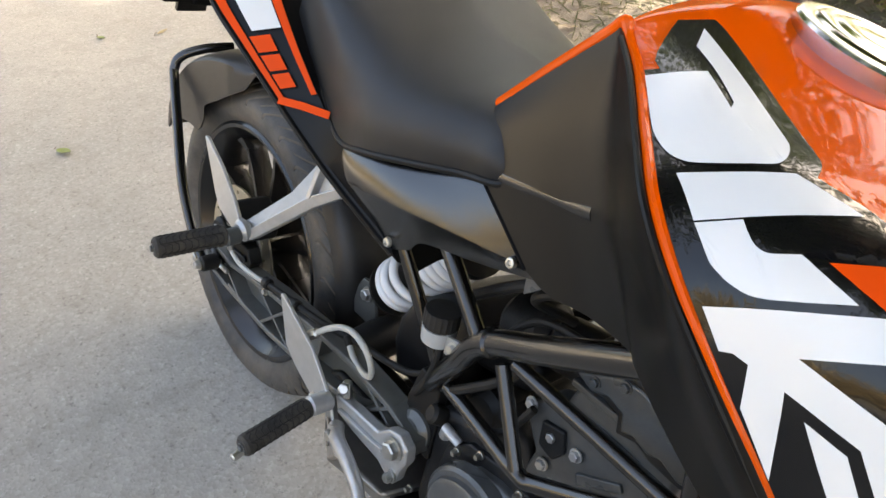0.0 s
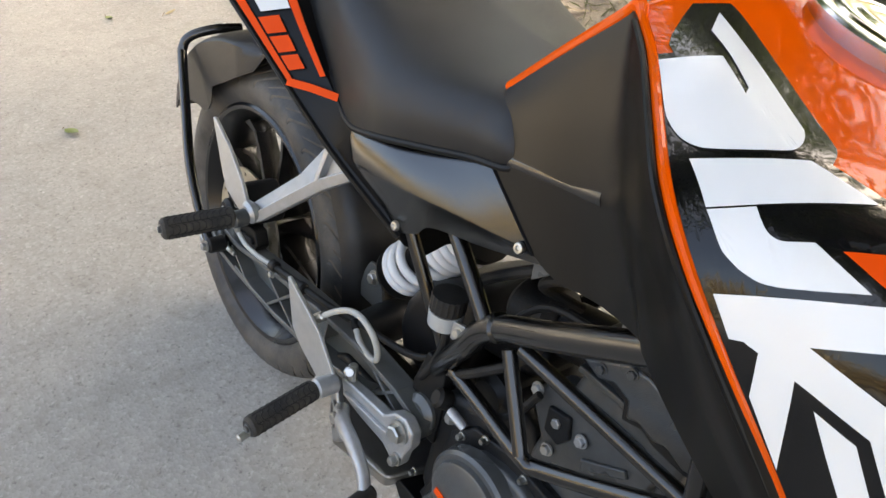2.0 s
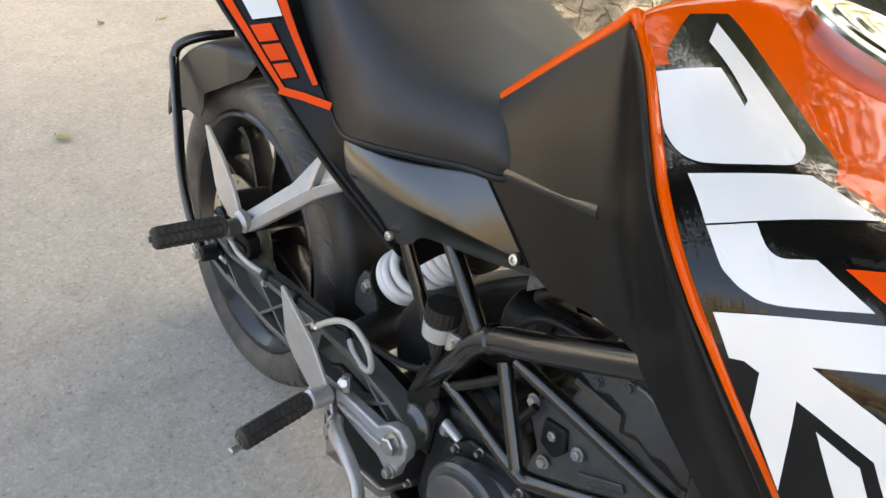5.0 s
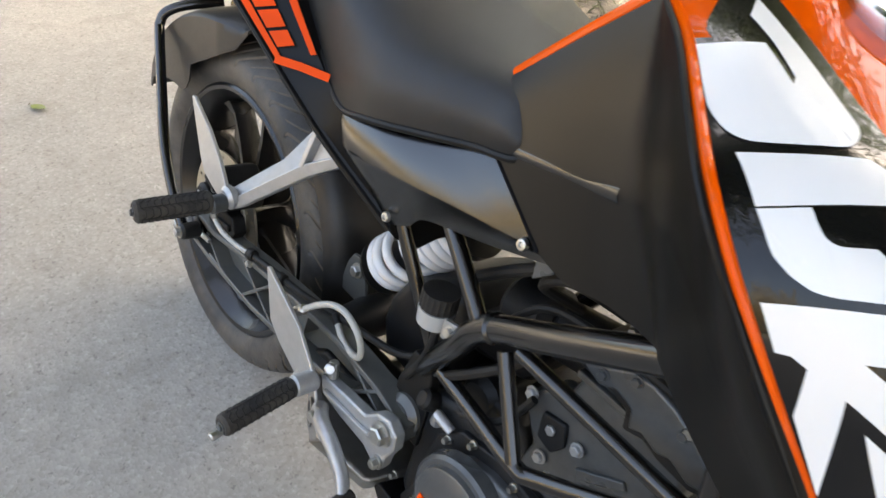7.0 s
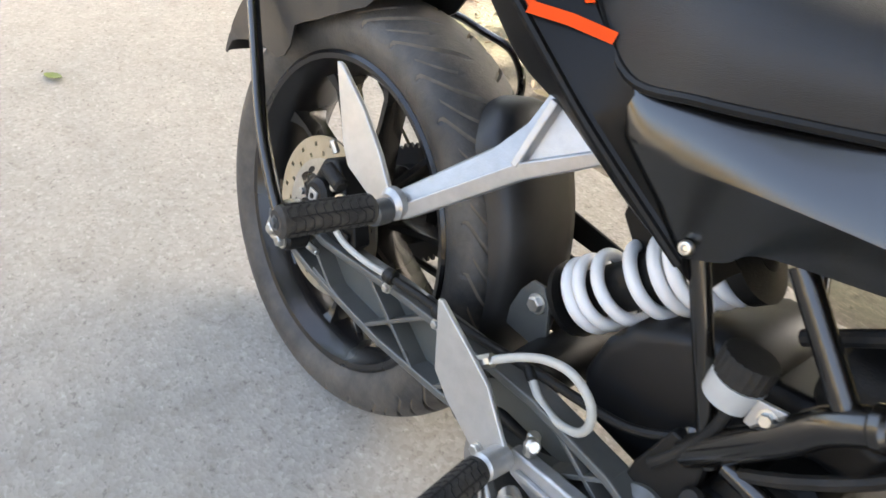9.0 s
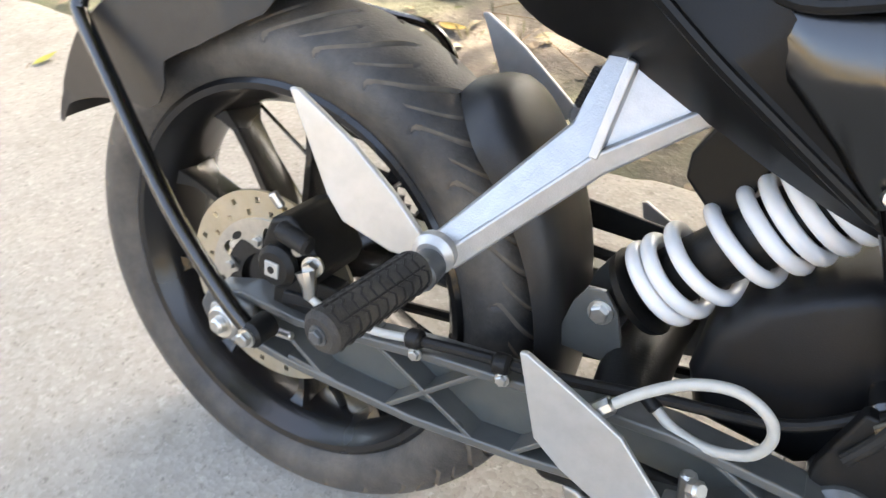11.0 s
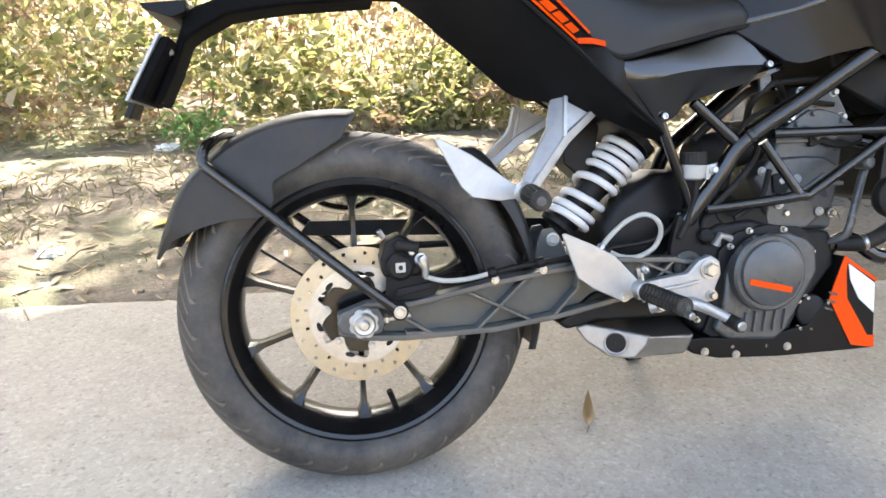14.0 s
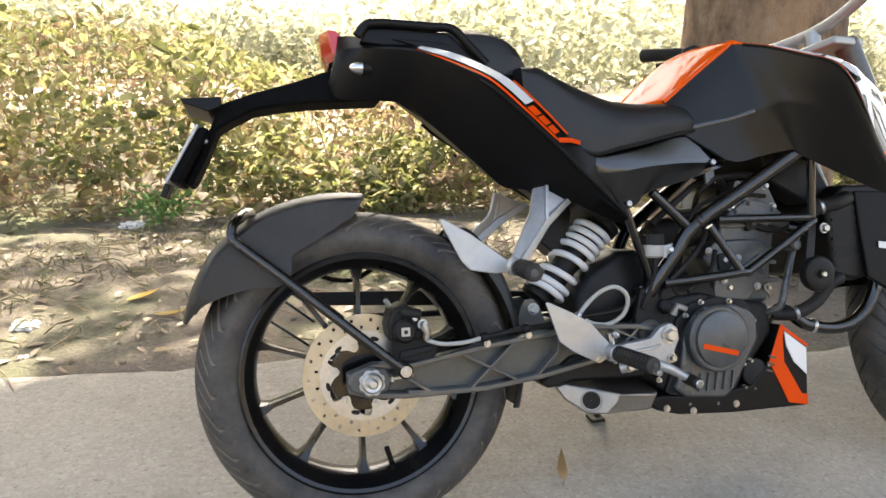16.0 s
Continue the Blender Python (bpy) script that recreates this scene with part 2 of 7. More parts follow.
def hexbolt(bm, at, way, r, h):
    """A hexagon head on a washer."""
    at, way = Vector(at), Vector(way).normalized()
    add_lathe(bm, [(1e-4, 0), (r * 1.35, 0), (r * 1.35, h * 0.25), (1e-4, h * 0.25)], at, way, 16, False)
    add_lathe(bm, [(1e-4, h * 0.2), (r, h * 0.2), (r, h * 0.85), (r * 0.82, h), (1e-4, h)], at, way, 6, False)
    return bm


# ---- materials of the place ----
def asphalt():
    """Worn asphalt: pale stones of many shades, dark binder between them, flecks, dusty patches."""
    m, n, l, p = nodes_of("worn_asphalt")
    mid = noise_tex(n, l, 14, 5, 0.65)
    vor = n.new("ShaderNodeTexVoronoi")
    vor.inputs["Scale"].default_value = 135
    tc = n.new("ShaderNodeTexCoord")
    l.new(tc.outputs["Object"], vor.inputs["Vector"])
    stones = ramp(n, l, vor.outputs["Color"], [(0.0, (0.20, 0.187, 0.165)), (0.35, (0.285, 0.268, 0.238)), (0.7, (0.34, 0.32, 0.285)), (1.0, (0.45, 0.43, 0.39))])
    col = mixc(n, l, 0.38, stones, ramp(n, l, mid, [(0.3, (0.225, 0.208, 0.182)), (0.7, (0.37, 0.348, 0.31))]))
    col = mixc(n, l, 0.30, col, ramp(n, l, noise_tex(n, l, 1.3, 4, 0.6), [(0.35, (0.23, 0.215, 0.19)), (0.65, (0.385, 0.355, 0.305))]))
    col = mixc(n, l, ramp(n, l, noise_tex(n, l, 62, 5, 0.75), [(0.36, (0.62, 0.62, 0.62)), (0.43, (0, 0, 0))]), col, (0.135, 0.125, 0.11))
    col = mixc(n, l, ramp(n, l, noise_tex(n, l, 48, 5, 0.75, stretch=(1.0, 1.3, 1.0)), [(0.58, (0, 0, 0)), (0.66, (0.55, 0.55, 0.55))]), col, (0.47, 0.45, 0.41))
    col = mixc(n, l, ramp(n, l, noise_tex(n, l, 6.5, 4, 0.6), [(0.33, (0.35, 0.35, 0.35)), (0.45, (0, 0, 0))]), col, (0.21, 0.195, 0.17))
    l.new(col, p.inputs["Base Color"])
    p.inputs["Roughness"].default_value = 0.88
    p.inputs["Specular IOR Level"].default_value = 0.3
    b = n.new("ShaderNodeBump")
    b.inputs["Strength"].default_value, b.inputs["Distance"].default_value = 0.3, 0.003
    l.new(vor.outputs["Distance"], b.inputs["Height"])
    b2 = n.new("ShaderNodeBump")
    b2.inputs["Strength"].default_value, b2.inputs["Distance"].default_value = 0.35, 0.006
    l.new(mid, b2.inputs["Height"])
    l.new(b.outputs[0], b2.inputs["Normal"])
    l.new(b2.outputs[0], p.inputs["Normal"])
    return m


def soil():
    m, n, l, p = nodes_of("dry_soil_and_straw")
    fine = noise_tex(n, l, 60, 6, 0.7)
    mid = noise_tex(n, l, 7, 6, 0.65)
    broad = noise_tex(n, l, 0.8, 4, 0.6)
    straw = noise_tex(n, l, 40, 4, 0.6, stretch=(1.0, 5.0, 1.0))
    col = ramp(n, l, mid, [(0.25, (0.110, 0.089, 0.070)), (0.5, (0.170, 0.143, 0.115)), (0.8, (0.240, 0.208, 0.174))])
    col = mixc(n, l, 0.45, col, ramp(n, l, fine, [(0.3, (0.075, 0.060, 0.044)), (0.7, (0.262, 0.222, 0.177))]))
    col = mixc(n, l, ramp(n, l, straw, [(0.55, (0, 0, 0)), (0.7, (0.6, 0.6, 0.6))]), col, (0.34, 0.292, 0.223))
    col = mixc(n, l, ramp(n, l, broad, [(0.46, (0, 0, 0)), (0.62, (0.65, 0.65, 0.65))]), col, (0.108, 0.141, 0.052))
    l.new(col, p.inputs["Base Color"])
    p.inputs["Roughness"].default_value = 0.95
    b = n.new("ShaderNodeBump")
    b.inputs["Strength"].default_value, b.inputs["Distance"].default_value = 0.8, 0.02
    l.new(fine, b.inputs["Height"])
    l.new(b.outputs[0], p.inputs["Normal"])
    return m


def leaf_material(name, stops, through_light=0.45):
    """Thin leaves: each one its own shade, lit through from behind."""
    m, n, l, p = nodes_of(name)
    g = n.new("ShaderNodeNewGeometry")
    col = ramp(n, l, g.outputs["Random Per Island"], stops)
    vein = noise_tex(n, l, 90, 3, 0.6)
    col = mixc(n, l, 0.25, col, ramp(n, l, vein, [(0.3, stops[0][1]), (0.7, stops[-1][1])]))
    l.new(col, p.inputs["Base Color"])
    p.inputs["Roughness"].default_value = 0.5
    t = n.new("ShaderNodeBsdfTranslucent")
    l.new(col, t.inputs["Color"])
    mix = n.new("ShaderNodeMixShader")
    mix.inputs["Fac"].default_value = through_light
    l.new(p.outputs[0], mix.inputs[1])
    l.new(t.outputs[0], mix.inputs[2])
    l.new(mix.outputs[0], n["Material Output"].inputs["Surface"])
    return m


def bark():
    m, n, l, p = nodes_of("furrowed_bark")
    ridge = noise_tex(n, l, 9, 8, 0.7, stretch=(1.3, 1.3, 0.75))
    patch = noise_tex(n, l, 2.2, 4, 0.6)
    col = ramp(n, l, ridge, [(0.3, (0.09, 0.056, 0.036)), (0.55, (0.29, 0.195, 0.13)), (0.75, (0.46, 0.35, 0.25))])
    col = mixc(n, l, ramp(n, l, patch, [(0.5, (0, 0, 0)), (0.60, (0.75, 0.75, 0.75))]), col, (0.13, 0.115, 0.105))
    col = mixc(n, l, ramp(n, l, noise_tex(n, l, 3.5, 5, 0.65, stretch=(1.0, 1.0, 0.5)), [(0.52, (0, 0, 0)), (0.64, (0.6, 0.6, 0.6))]), col, (0.44, 0.27, 0.15))
    l.new(col, p.inputs["Base Color"])
    p.inputs["Roughness"].default_value = 0.9
    b = n.new("ShaderNodeBump")
    b.inputs["Strength"].default_value, b.inputs["Distance"].default_value = 1.0, 0.03
    l.new(ridge, b.inputs["Height"])
    l.new(b.outputs[0], p.inputs["Normal"])
    return m


M_ROAD, M_SOIL, M_BARK = asphalt(), soil(), bark()
M_HEDGE = leaf_material("hedge_leaf", [(0.0, (0.109, 0.143, 0.047)), (0.25, (0.206, 0.239, 0.084)), (0.5, (0.332, 0.340, 0.139)), (0.75, (0.475, 0.449, 0.227)), (0.9, (0.496, 0.487, 0.294)), (1.0, (0.353, 0.235, 0.122))], 0.58)
M_DRY = leaf_material("withered_leaf", [(0.0, (0.168, 0.109, 0.066)), (0.4, (0.302, 0.202, 0.126)), (0.8, (0.428, 0.319, 0.197)), (1.0, (0.521, 0.437, 0.294))], 0.5)
M_CROWN = leaf_material("crown_leaf", [(0.0, (0.045, 0.075, 0.015)), (0.6, (0.085, 0.13, 0.03)), (1.0, (0.16, 0.19, 0.05))], 0.3)
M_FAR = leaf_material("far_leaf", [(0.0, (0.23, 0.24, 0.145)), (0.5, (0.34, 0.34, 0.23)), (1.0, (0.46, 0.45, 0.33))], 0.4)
M_LITTER = leaf_material("dry_leaf", [(0.0, (0.117, 0.086, 0.059)), (0.4, (0.198, 0.149, 0.104)), (0.75, (0.270, 0.216, 0.149)), (1.0, (0.342, 0.279, 0.153))], 0.15)
M_GRASS = leaf_material("grass_blade", [(0.0, (0.081, 0.099, 0.045)), (0.5, (0.171, 0.167, 0.090)), (1.0, (0.306, 0.261, 0.171))], 0.3)
M_SCRUB = leaf_material("scrub_leaf", [(0.0, (0.30, 0.21, 0.09)), (0.5, (0.46, 0.35, 0.16)), (1.0, (0.62, 0.50, 0.27))], 0.3)
M_STEM = surface("dry_stem", (0.20, 0.14, 0.085), 0.8, 0, 0.35, 50)


# ---- ground, road ----
def soil_height(x, y):
    h = -0.012 + 0.016 * noise.noise((x * 1.7, y * 1.7, 3.0)) + 0.006 * noise.noise((x * 7, y * 7, 1.0))
    k = max(0.0, min(1.0, (y - 1.2) / 2.0))
    return h * (1 if y > 0.5 else 0.3) + 0.05 * k - (0.03 if y < 0.8 else 0)


def axis_steps(lo, hi, fine_lo, fine_hi, step):
    out, v = [], fine_lo
    while v < fine_hi:
        out.append(v)
        v += step
    a, d = fine_lo - step * 2, step * 2
    while a > lo:
        out.append(a)
        d *= 1.6
        a -= d
    a, d = fine_hi, step * 2
    while a < hi:
        out.append(a)
        d *= 1.6
        a += d
    return sorted(set(out + [lo, hi]))


def sheet(name, xs, ys, height, material, label):
    bm = bmesh.new()
    grid = [[bm.verts.new((x, y, height(x, y))) for y in ys] for x in xs]
    for a, b in zip(grid, grid[1:]):
        for i in range(len(ys) - 1):
            bm.faces.new((a[i], b[i], b[i + 1], a[i + 1]))
    ob = new(name, mesh_of(name, bm, material, 60))
    return tagged(ob, label, name, kind="structure")


sheet("ground", axis_steps(-400, 400, -4.5, 5.5, 0.09), axis_steps(-400, 400, 0.6, 4.6, 0.09), soil_height, M_SOIL, "dry brown soil verge with straw and thin grass")


def road_edge(x):
    k = max(0.0, min(1.0, (x - 0.75) / 0.9))
    return 0.87 - 0.25 * k * k * (3 - 2 * k) + 0.045 * noise.noise((x * 1.1, 0.4, 0)) + 0.03 * noise.noise((x * 5.3, 2.0, 0)) + 0.012 * noise.noise((x * 19, 5.0, 0))


def build_road():
    bm = bmesh.new()
    xs = axis_steps(-400, 400, -4.5, 5.5, 0.035)
    rows = []
    for x in xs:
        e = road_edge(x)
        prof = [(-7.0, 0.0), (-2.0, 0.0), (-0.6, 0.0), (0.3, 0.0), (e - 0.05, 0.0), (e - 0.012, -0.003), (e, -0.009), (e + 0.012, -0.05)]
        rows.append([bm.verts.new((x, y, z)) for y, z in prof])
    for a, b in zip(rows, rows[1:]):
        for i in range(7):
            bm.faces.new((a[i], b[i], b[i + 1], a[i + 1]))
    tagged(new("road", mesh_of("road", bm, M_ROAD, 60)), "worn pale grey asphalt road with a ragged edge", "road", kind="structure")


build_road()


# ---- leaves in masses ----
def leaf_mass(name, centre, size, material, label, flatness=0.0, parent=None, slim=0.5, lift=0.12, category=""):
    """Many leaves, each a folded kite of its own size and turn."""
    rng = np.random.default_rng(len(centre) + 7)
    n = len(centre)
    nrm = rng.normal(size=(n, 3))
    nrm[:, 2] = np.abs(nrm[:, 2]) + flatness * 4
    nrm /= np.linalg.norm(nrm, axis=1)[:, None]
    u = rng.normal(size=(n, 3))
    u -= (u * nrm).sum(1)[:, None] * nrm
    u /= np.linalg.norm(u, axis=1)[:, None]
    v = np.cross(nrm, u)
    L = size[:, None]
    w = L * slim * (0.75 + 0.5 * rng.random((n, 1)))
    base = centre - u * L * 0.5
    up = nrm * L * lift
    tip = base + u * L - up * 0.8
    verts = np.stack([base, base + u * L * 0.26 + v * w * 0.44 + up, base + u * L * 0.66 + v * w * 0.40 + up * 0.7, tip, base + u * L * 0.66 - v * w * 0.40 + up * 0.7, base + u * L * 0.26 - v * w * 0.44 + up], 1).reshape(-1, 3)
    k = np.arange(n) * 6
    faces = np.stack([np.stack([k, k + a, k + b], 1) for a, b in ((1, 2), (2, 3), (3, 4), (4, 5))], 1).reshape(-1, 3)
    me = bpy.data.meshes.new(name)
    me.from_pydata(verts.tolist(), [], faces.tolist())
    me.materials.append(material)
    ob = new(name, me)
    if parent is not None:
        ob.parent = parent
        return tagged(ob, label)
    return tagged(ob, label, category or name.replace("_", " "), kind="stuff")


def hedge_top(x, y):
    base = 1.10 if x < -0.7 else 1.10 - (x + 0.7) * 0.45 if x < -0.1 else 0.83 - (x + 0.1) * 0.10
    return max(0.5, base) + 0.16 * noise.noise((x * 0.8, y * 0.7, 0.0)) + 0.15 * noise.noise((x * 2.3, y * 2.0, 4.0))


def build_hedge():
    rng = np.random.default_rng(5)
    live, dead = ([], []), ([], [])
    while len(live[0]) + len(dead[0]) < 60000:
        x, y = rng.uniform(-6.5, 8.0), 2.85 + 3.4 * rng.random() ** 1.5
        top = hedge_top(x, y) * min(1.0, 0.25 + (y - 2.85 + 0.25 * noise.noise((x * 1.2, 0, 9))) * 1.1)
        if top < 0.05 or (abs(x - 2.4) < 0.5 and y < 3.0):
            continue
        z = top * (1 - rng.random() ** 1.4 * 0.95)
        if noise.noise((x * 2.6, y * 2.6, z * 2.6)) < -0.16:
            continue
        dry = noise.noise((x * 0.9 + 3.1, y * 0.8, z * 1.8))
        kind = dead if dry > (-0.22 if 0.42 < z < 0.78 else 0.10) and rng.random() < 0.8 else live  # most withered at half height
        kind[0].append((x, y, z + 0.03))
        kind[1].append(rng.uniform(0.028, 0.080) * (1.7 if rng.random() < 0.12 else 1))
    leaf_mass("undergrowth", np.array(live[0]), np.array(live[1]), M_HEDGE, "dense yellow-green roadside undergrowth with drying leaves", 0.1, slim=0.62, category="undergrowth")
    leaf_mass("dry_brush", np.array(dead[0]), np.array(dead[1]), M_DRY, "withered brown brush among the green undergrowth", 0.1, slim=0.42, category="dry brush")
    bm = bmesh.new()
    for _ in range(330):
        x, y = rng.uniform(-6, 7.5), 3.15 + 3.0 * rng.random()
        top = hedge_top(x, y) * 1.02
        dx, dy = rng.normal(0, 0.22, 2)
        add_tube(bm, [(x, y, -0.02), (x + dx * 0.4, y + dy * 0.4, top * 0.5), (x + dx, y + dy, top)], [0.006, 0.005, 0.002], 4)
    tagged(new("undergrowth_stems", mesh_of("undergrowth_stems", bm, M_STEM)), "thin dry brown stems among the undergrowth", "stems", kind="stuff")


build_hedge()


def build_litter():
    rng = np.random.default_rng(11)
    pts, size = [], []
    while len(pts) < 3600:
        x, y = rng.uniform(-4.5, 5.5), rng.uniform(0.86, 3.4)
        d = 0.35 + 0.65 * (noise.noise((x * 1.5, y * 1.5, 2)) > -0.1) - 0.5 * (y < 1.25)
        if rng.random() > d:
            continue
        pts.append((x, y, soil_height(x, y) + rng.uniform(0.004, 0.016)))
        size.append(rng.uniform(0.018, 0.07))
    leaf_mass("leaf_litter", np.array(pts), np.array(size), M_LITTER, "dry brown and yellow fallen leaves on the soil", 2.2, slim=0.5, lift=0.06, category="leaf litter")
    pts, size = [], []
    while len(pts) < 10000:
        x, y = rng.uniform(-4.5, 5.5), rng.uniform(1.15, 3.7)
        if noise.noise((x * 0.9, y * 1.3, 7)) < (0.05 if x > -0.6 else -0.12) and rng.random() > 0.10:
            continue
        pts.append((x, y, soil_height(x, y) + 0.018))
        size.append(rng.uniform(0.03, 0.085))
    leaf_mass("grass", np.array(pts), np.array(size), M_GRASS, "thin tufts of half-dry grass on the verge", 0.0, slim=0.1, lift=0.05, category="grass")
    bm = bmesh.new()
    for _ in range(520):
        x, y = rng.uniform(-3.5, 4.5), rng.uniform(0.84, 2.8)
        r = rng.uniform(0.003, 0.012) * (1.6 if rng.random() < 0.06 else 1)
        o = bmesh.ops.create_icosphere(bm, subdivisions=1, radius=r, matrix=pose(x, y, soil_height(x, y) + r * 0.3))
        for v in o["verts"]:
            v.co.z = soil_height(x, y) + (v.co.z - soil_height(x, y)) * 0.6
            v.co += Vector((rng.normal(0, r * 0.18), rng.normal(0, r * 0.18), 0))
    tagged(new("pebbles", mesh_of("pebbles", bm, M_SOIL, 30)), "small dusty stones and clods on the verge", "pebbles", kind="stuff")
    bm = bmesh.new()
    for _ in range(190):
        x, y = rng.uniform(-3.5, 4.5), rng.uniform(0.95, 3.1)
        a, ln = rng.uniform(0, 6.28), rng.uniform(0.05, 0.28)
        z = soil_height(x, y) + 0.012
        add_tube(bm, [(x, y, z), (x + math.cos(a) * ln * 0.5 + rng.normal(0, 0.01), y + math.sin(a) * ln * 0.5, z + 0.008), (x + math.cos(a) * ln, y + math.sin(a) * ln, z)], rng.uniform(0.0012, 0.003), 4)
    tagged(new("twigs", mesh_of("twigs", bm, M_STEM)), "thin dry twigs and straw on the verge", "twigs", kind="stuff")


build_litter()


# ---- single leaves and rubbish that lie about ----
def fallen_leaf(x, y, turn, length, colour, label, curl=0.25, pitch=8, wide=0.21):
    m = leaf_material("single_leaf", [(0.0, tuple(c * 0.8 for c in colour)), (1.0, colour)], 0.15)
    bm = bmesh.new()
    n, rows = 9, []
    for k in range(n):
        f = k / (n - 1)
        w = length * wide * math.sin(math.pi * min(1, f * 1.02)) ** 0.8 * (1 - 0.25 * f) + 0.0006
        z = 0.004 + length * curl * (f - 0.45) ** 2
        rows.append([(length * (f - 0.5), -w, z + w * 0.35), (length * (f - 0.5), 0, z), (length * (f - 0.5), w, z + w * 0.35)])
    loft(rows, False, False, bm)
    bmesh.ops.recalc_face_normals(bm, faces=bm.faces)
    bmesh.ops.solidify(bm, geom=bm.faces[:], thickness=0.0006)
    leaf = new("fallen_leaf", mesh_of("fallen_leaf", bm, m, 60))
    leaf.matrix_world = pose(x, y, (0.002 if y < 0.85 else soil_height(x, y) + 0.004), 0, -pitch, turn)
    part("leaf_stalk", tube([(-length * 0.5, 0, 0.016), (-length * 0.66, 0.004, 0.010), (-length * 0.8, 0.002, 0.003)], 0.0012, 5), M_STEM, leaf)
    return tagged(leaf, label, "leaf", "fallen leaves on the road")


YELLOW, GREEN, TAN = (0.50, 0.33, 0.05), (0.20, 0.24, 0.05), (0.40, 0.30, 0.15)
fallen_leaf(0.457, 0.085, 72, 0.092, (0.30, 0.20, 0.085), "dry brown-yellow curled leaf lying on the asphalt", 0.8, 12, 0.13)
fallen_leaf(-1.19, -0.07, 20, 0.075, GREEN, "fresh yellow-green leaf lying on the asphalt", 0.3)
fallen_leaf(-1.02, -0.45, 60, 0.06, (0.52, 0.40, 0.12), "pale yellow leaf lying on the asphalt", 0.3)
fallen_leaf(-2.05, 0.33, 10, 0.06, GREEN, "small green leaf lying on the asphalt", 0.3)
fallen_leaf(-1.95, 0.55, 100, 0.05, TAN, "small brown leaf lying on the asphalt", 0.3)
fallen_leaf(-1.35, 0.62, 80, 0.07, (0.42, 0.40, 0.08), "yellow-green leaf lying near the road edge", 0.3)
fallen_leaf(-0.62, 1.55, 30, 0.13, YELLOW, "large yellow leaf lying on the verge", 0.3)
fallen_leaf(-0.50, 1.33, -20, 0.12, (0.42, 0.29, 0.08), "large ochre leaf lying on the verge", 0.4)
fallen_leaf(0.42, 2.35, 10, 0.10, (0.62, 0.40, 0.03), "bright yellow leaf lying on the verge", 0.3)
fallen_leaf(1.12, 0.55, 40, 0.05, TAN, "small brown leaf lying on the asphalt", 0.3)


def wrapper(x, y, size, label):
    m = surface("crumpled_film", (0.72, 0.72, 0.70), 0.35, 0, 0.1, 60)
    bm = bmesh.new()
    bmesh.ops.create_icosphere(bm, subdivisions=3, radius=size)
    for v in bm.verts:
        k = 0.75 + 0.5 * noise.noise(v.co * (2.2 / size)) + 0.25 * noise.noise(v.co * (6 / size))
        v.co = Vector((v.co.x * k * 1.2, v.co.y * k, max(v.co.z * k * 0.5, -size * 0.1)))
    ob = new("wrapper", mesh_of("wrapper", bm, m, 20))
    ob.location = (x, y, soil_height(x, y) + size * 0.1)
    return tagged(ob, label, "litter")


wrapper(-0.965, 1.325, 0.045, "crumpled white plastic wrapper lying on the verge")
wrapper(-0.90, 1.06, 0.016, "small scrap of white paper on the verge")
wrapper(-0.83, 2.72, 0.062, "pale crumpled scrap at the foot of the undergrowth")


def fresh_weed():
    rng = np.random.default_rng(31)
    pts = rng.normal(size=(220, 3)) * (0.085, 0.07, 0.06) + (-0.70, 2.76, 0.13)
    pts[:, 2] = np.abs(pts[:, 2])
    leaf = leaf_material("fresh_weed_leaf", [(0.0, (0.05, 0.15, 0.035)), (0.5, (0.10, 0.24, 0.06)), (1.0, (0.22, 0.34, 0.10))], 0.4)
    leaf_mass("green_weed", pts, rng.uniform(0.025, 0.06, 220), leaf, "low fresh green weed beside the undergrowth", 0.1, slim=0.45, category="weed")


fresh_weed()


# ---- the roadside tree that shades the road ----
SUN_GAPS = ((1.28, 0.08, 0.10, 0.07), (1.46, 0.32, 0.17, 0.16), (1.74, 0.60, 0.26, 0.20))  # where sunlight falls through on the road


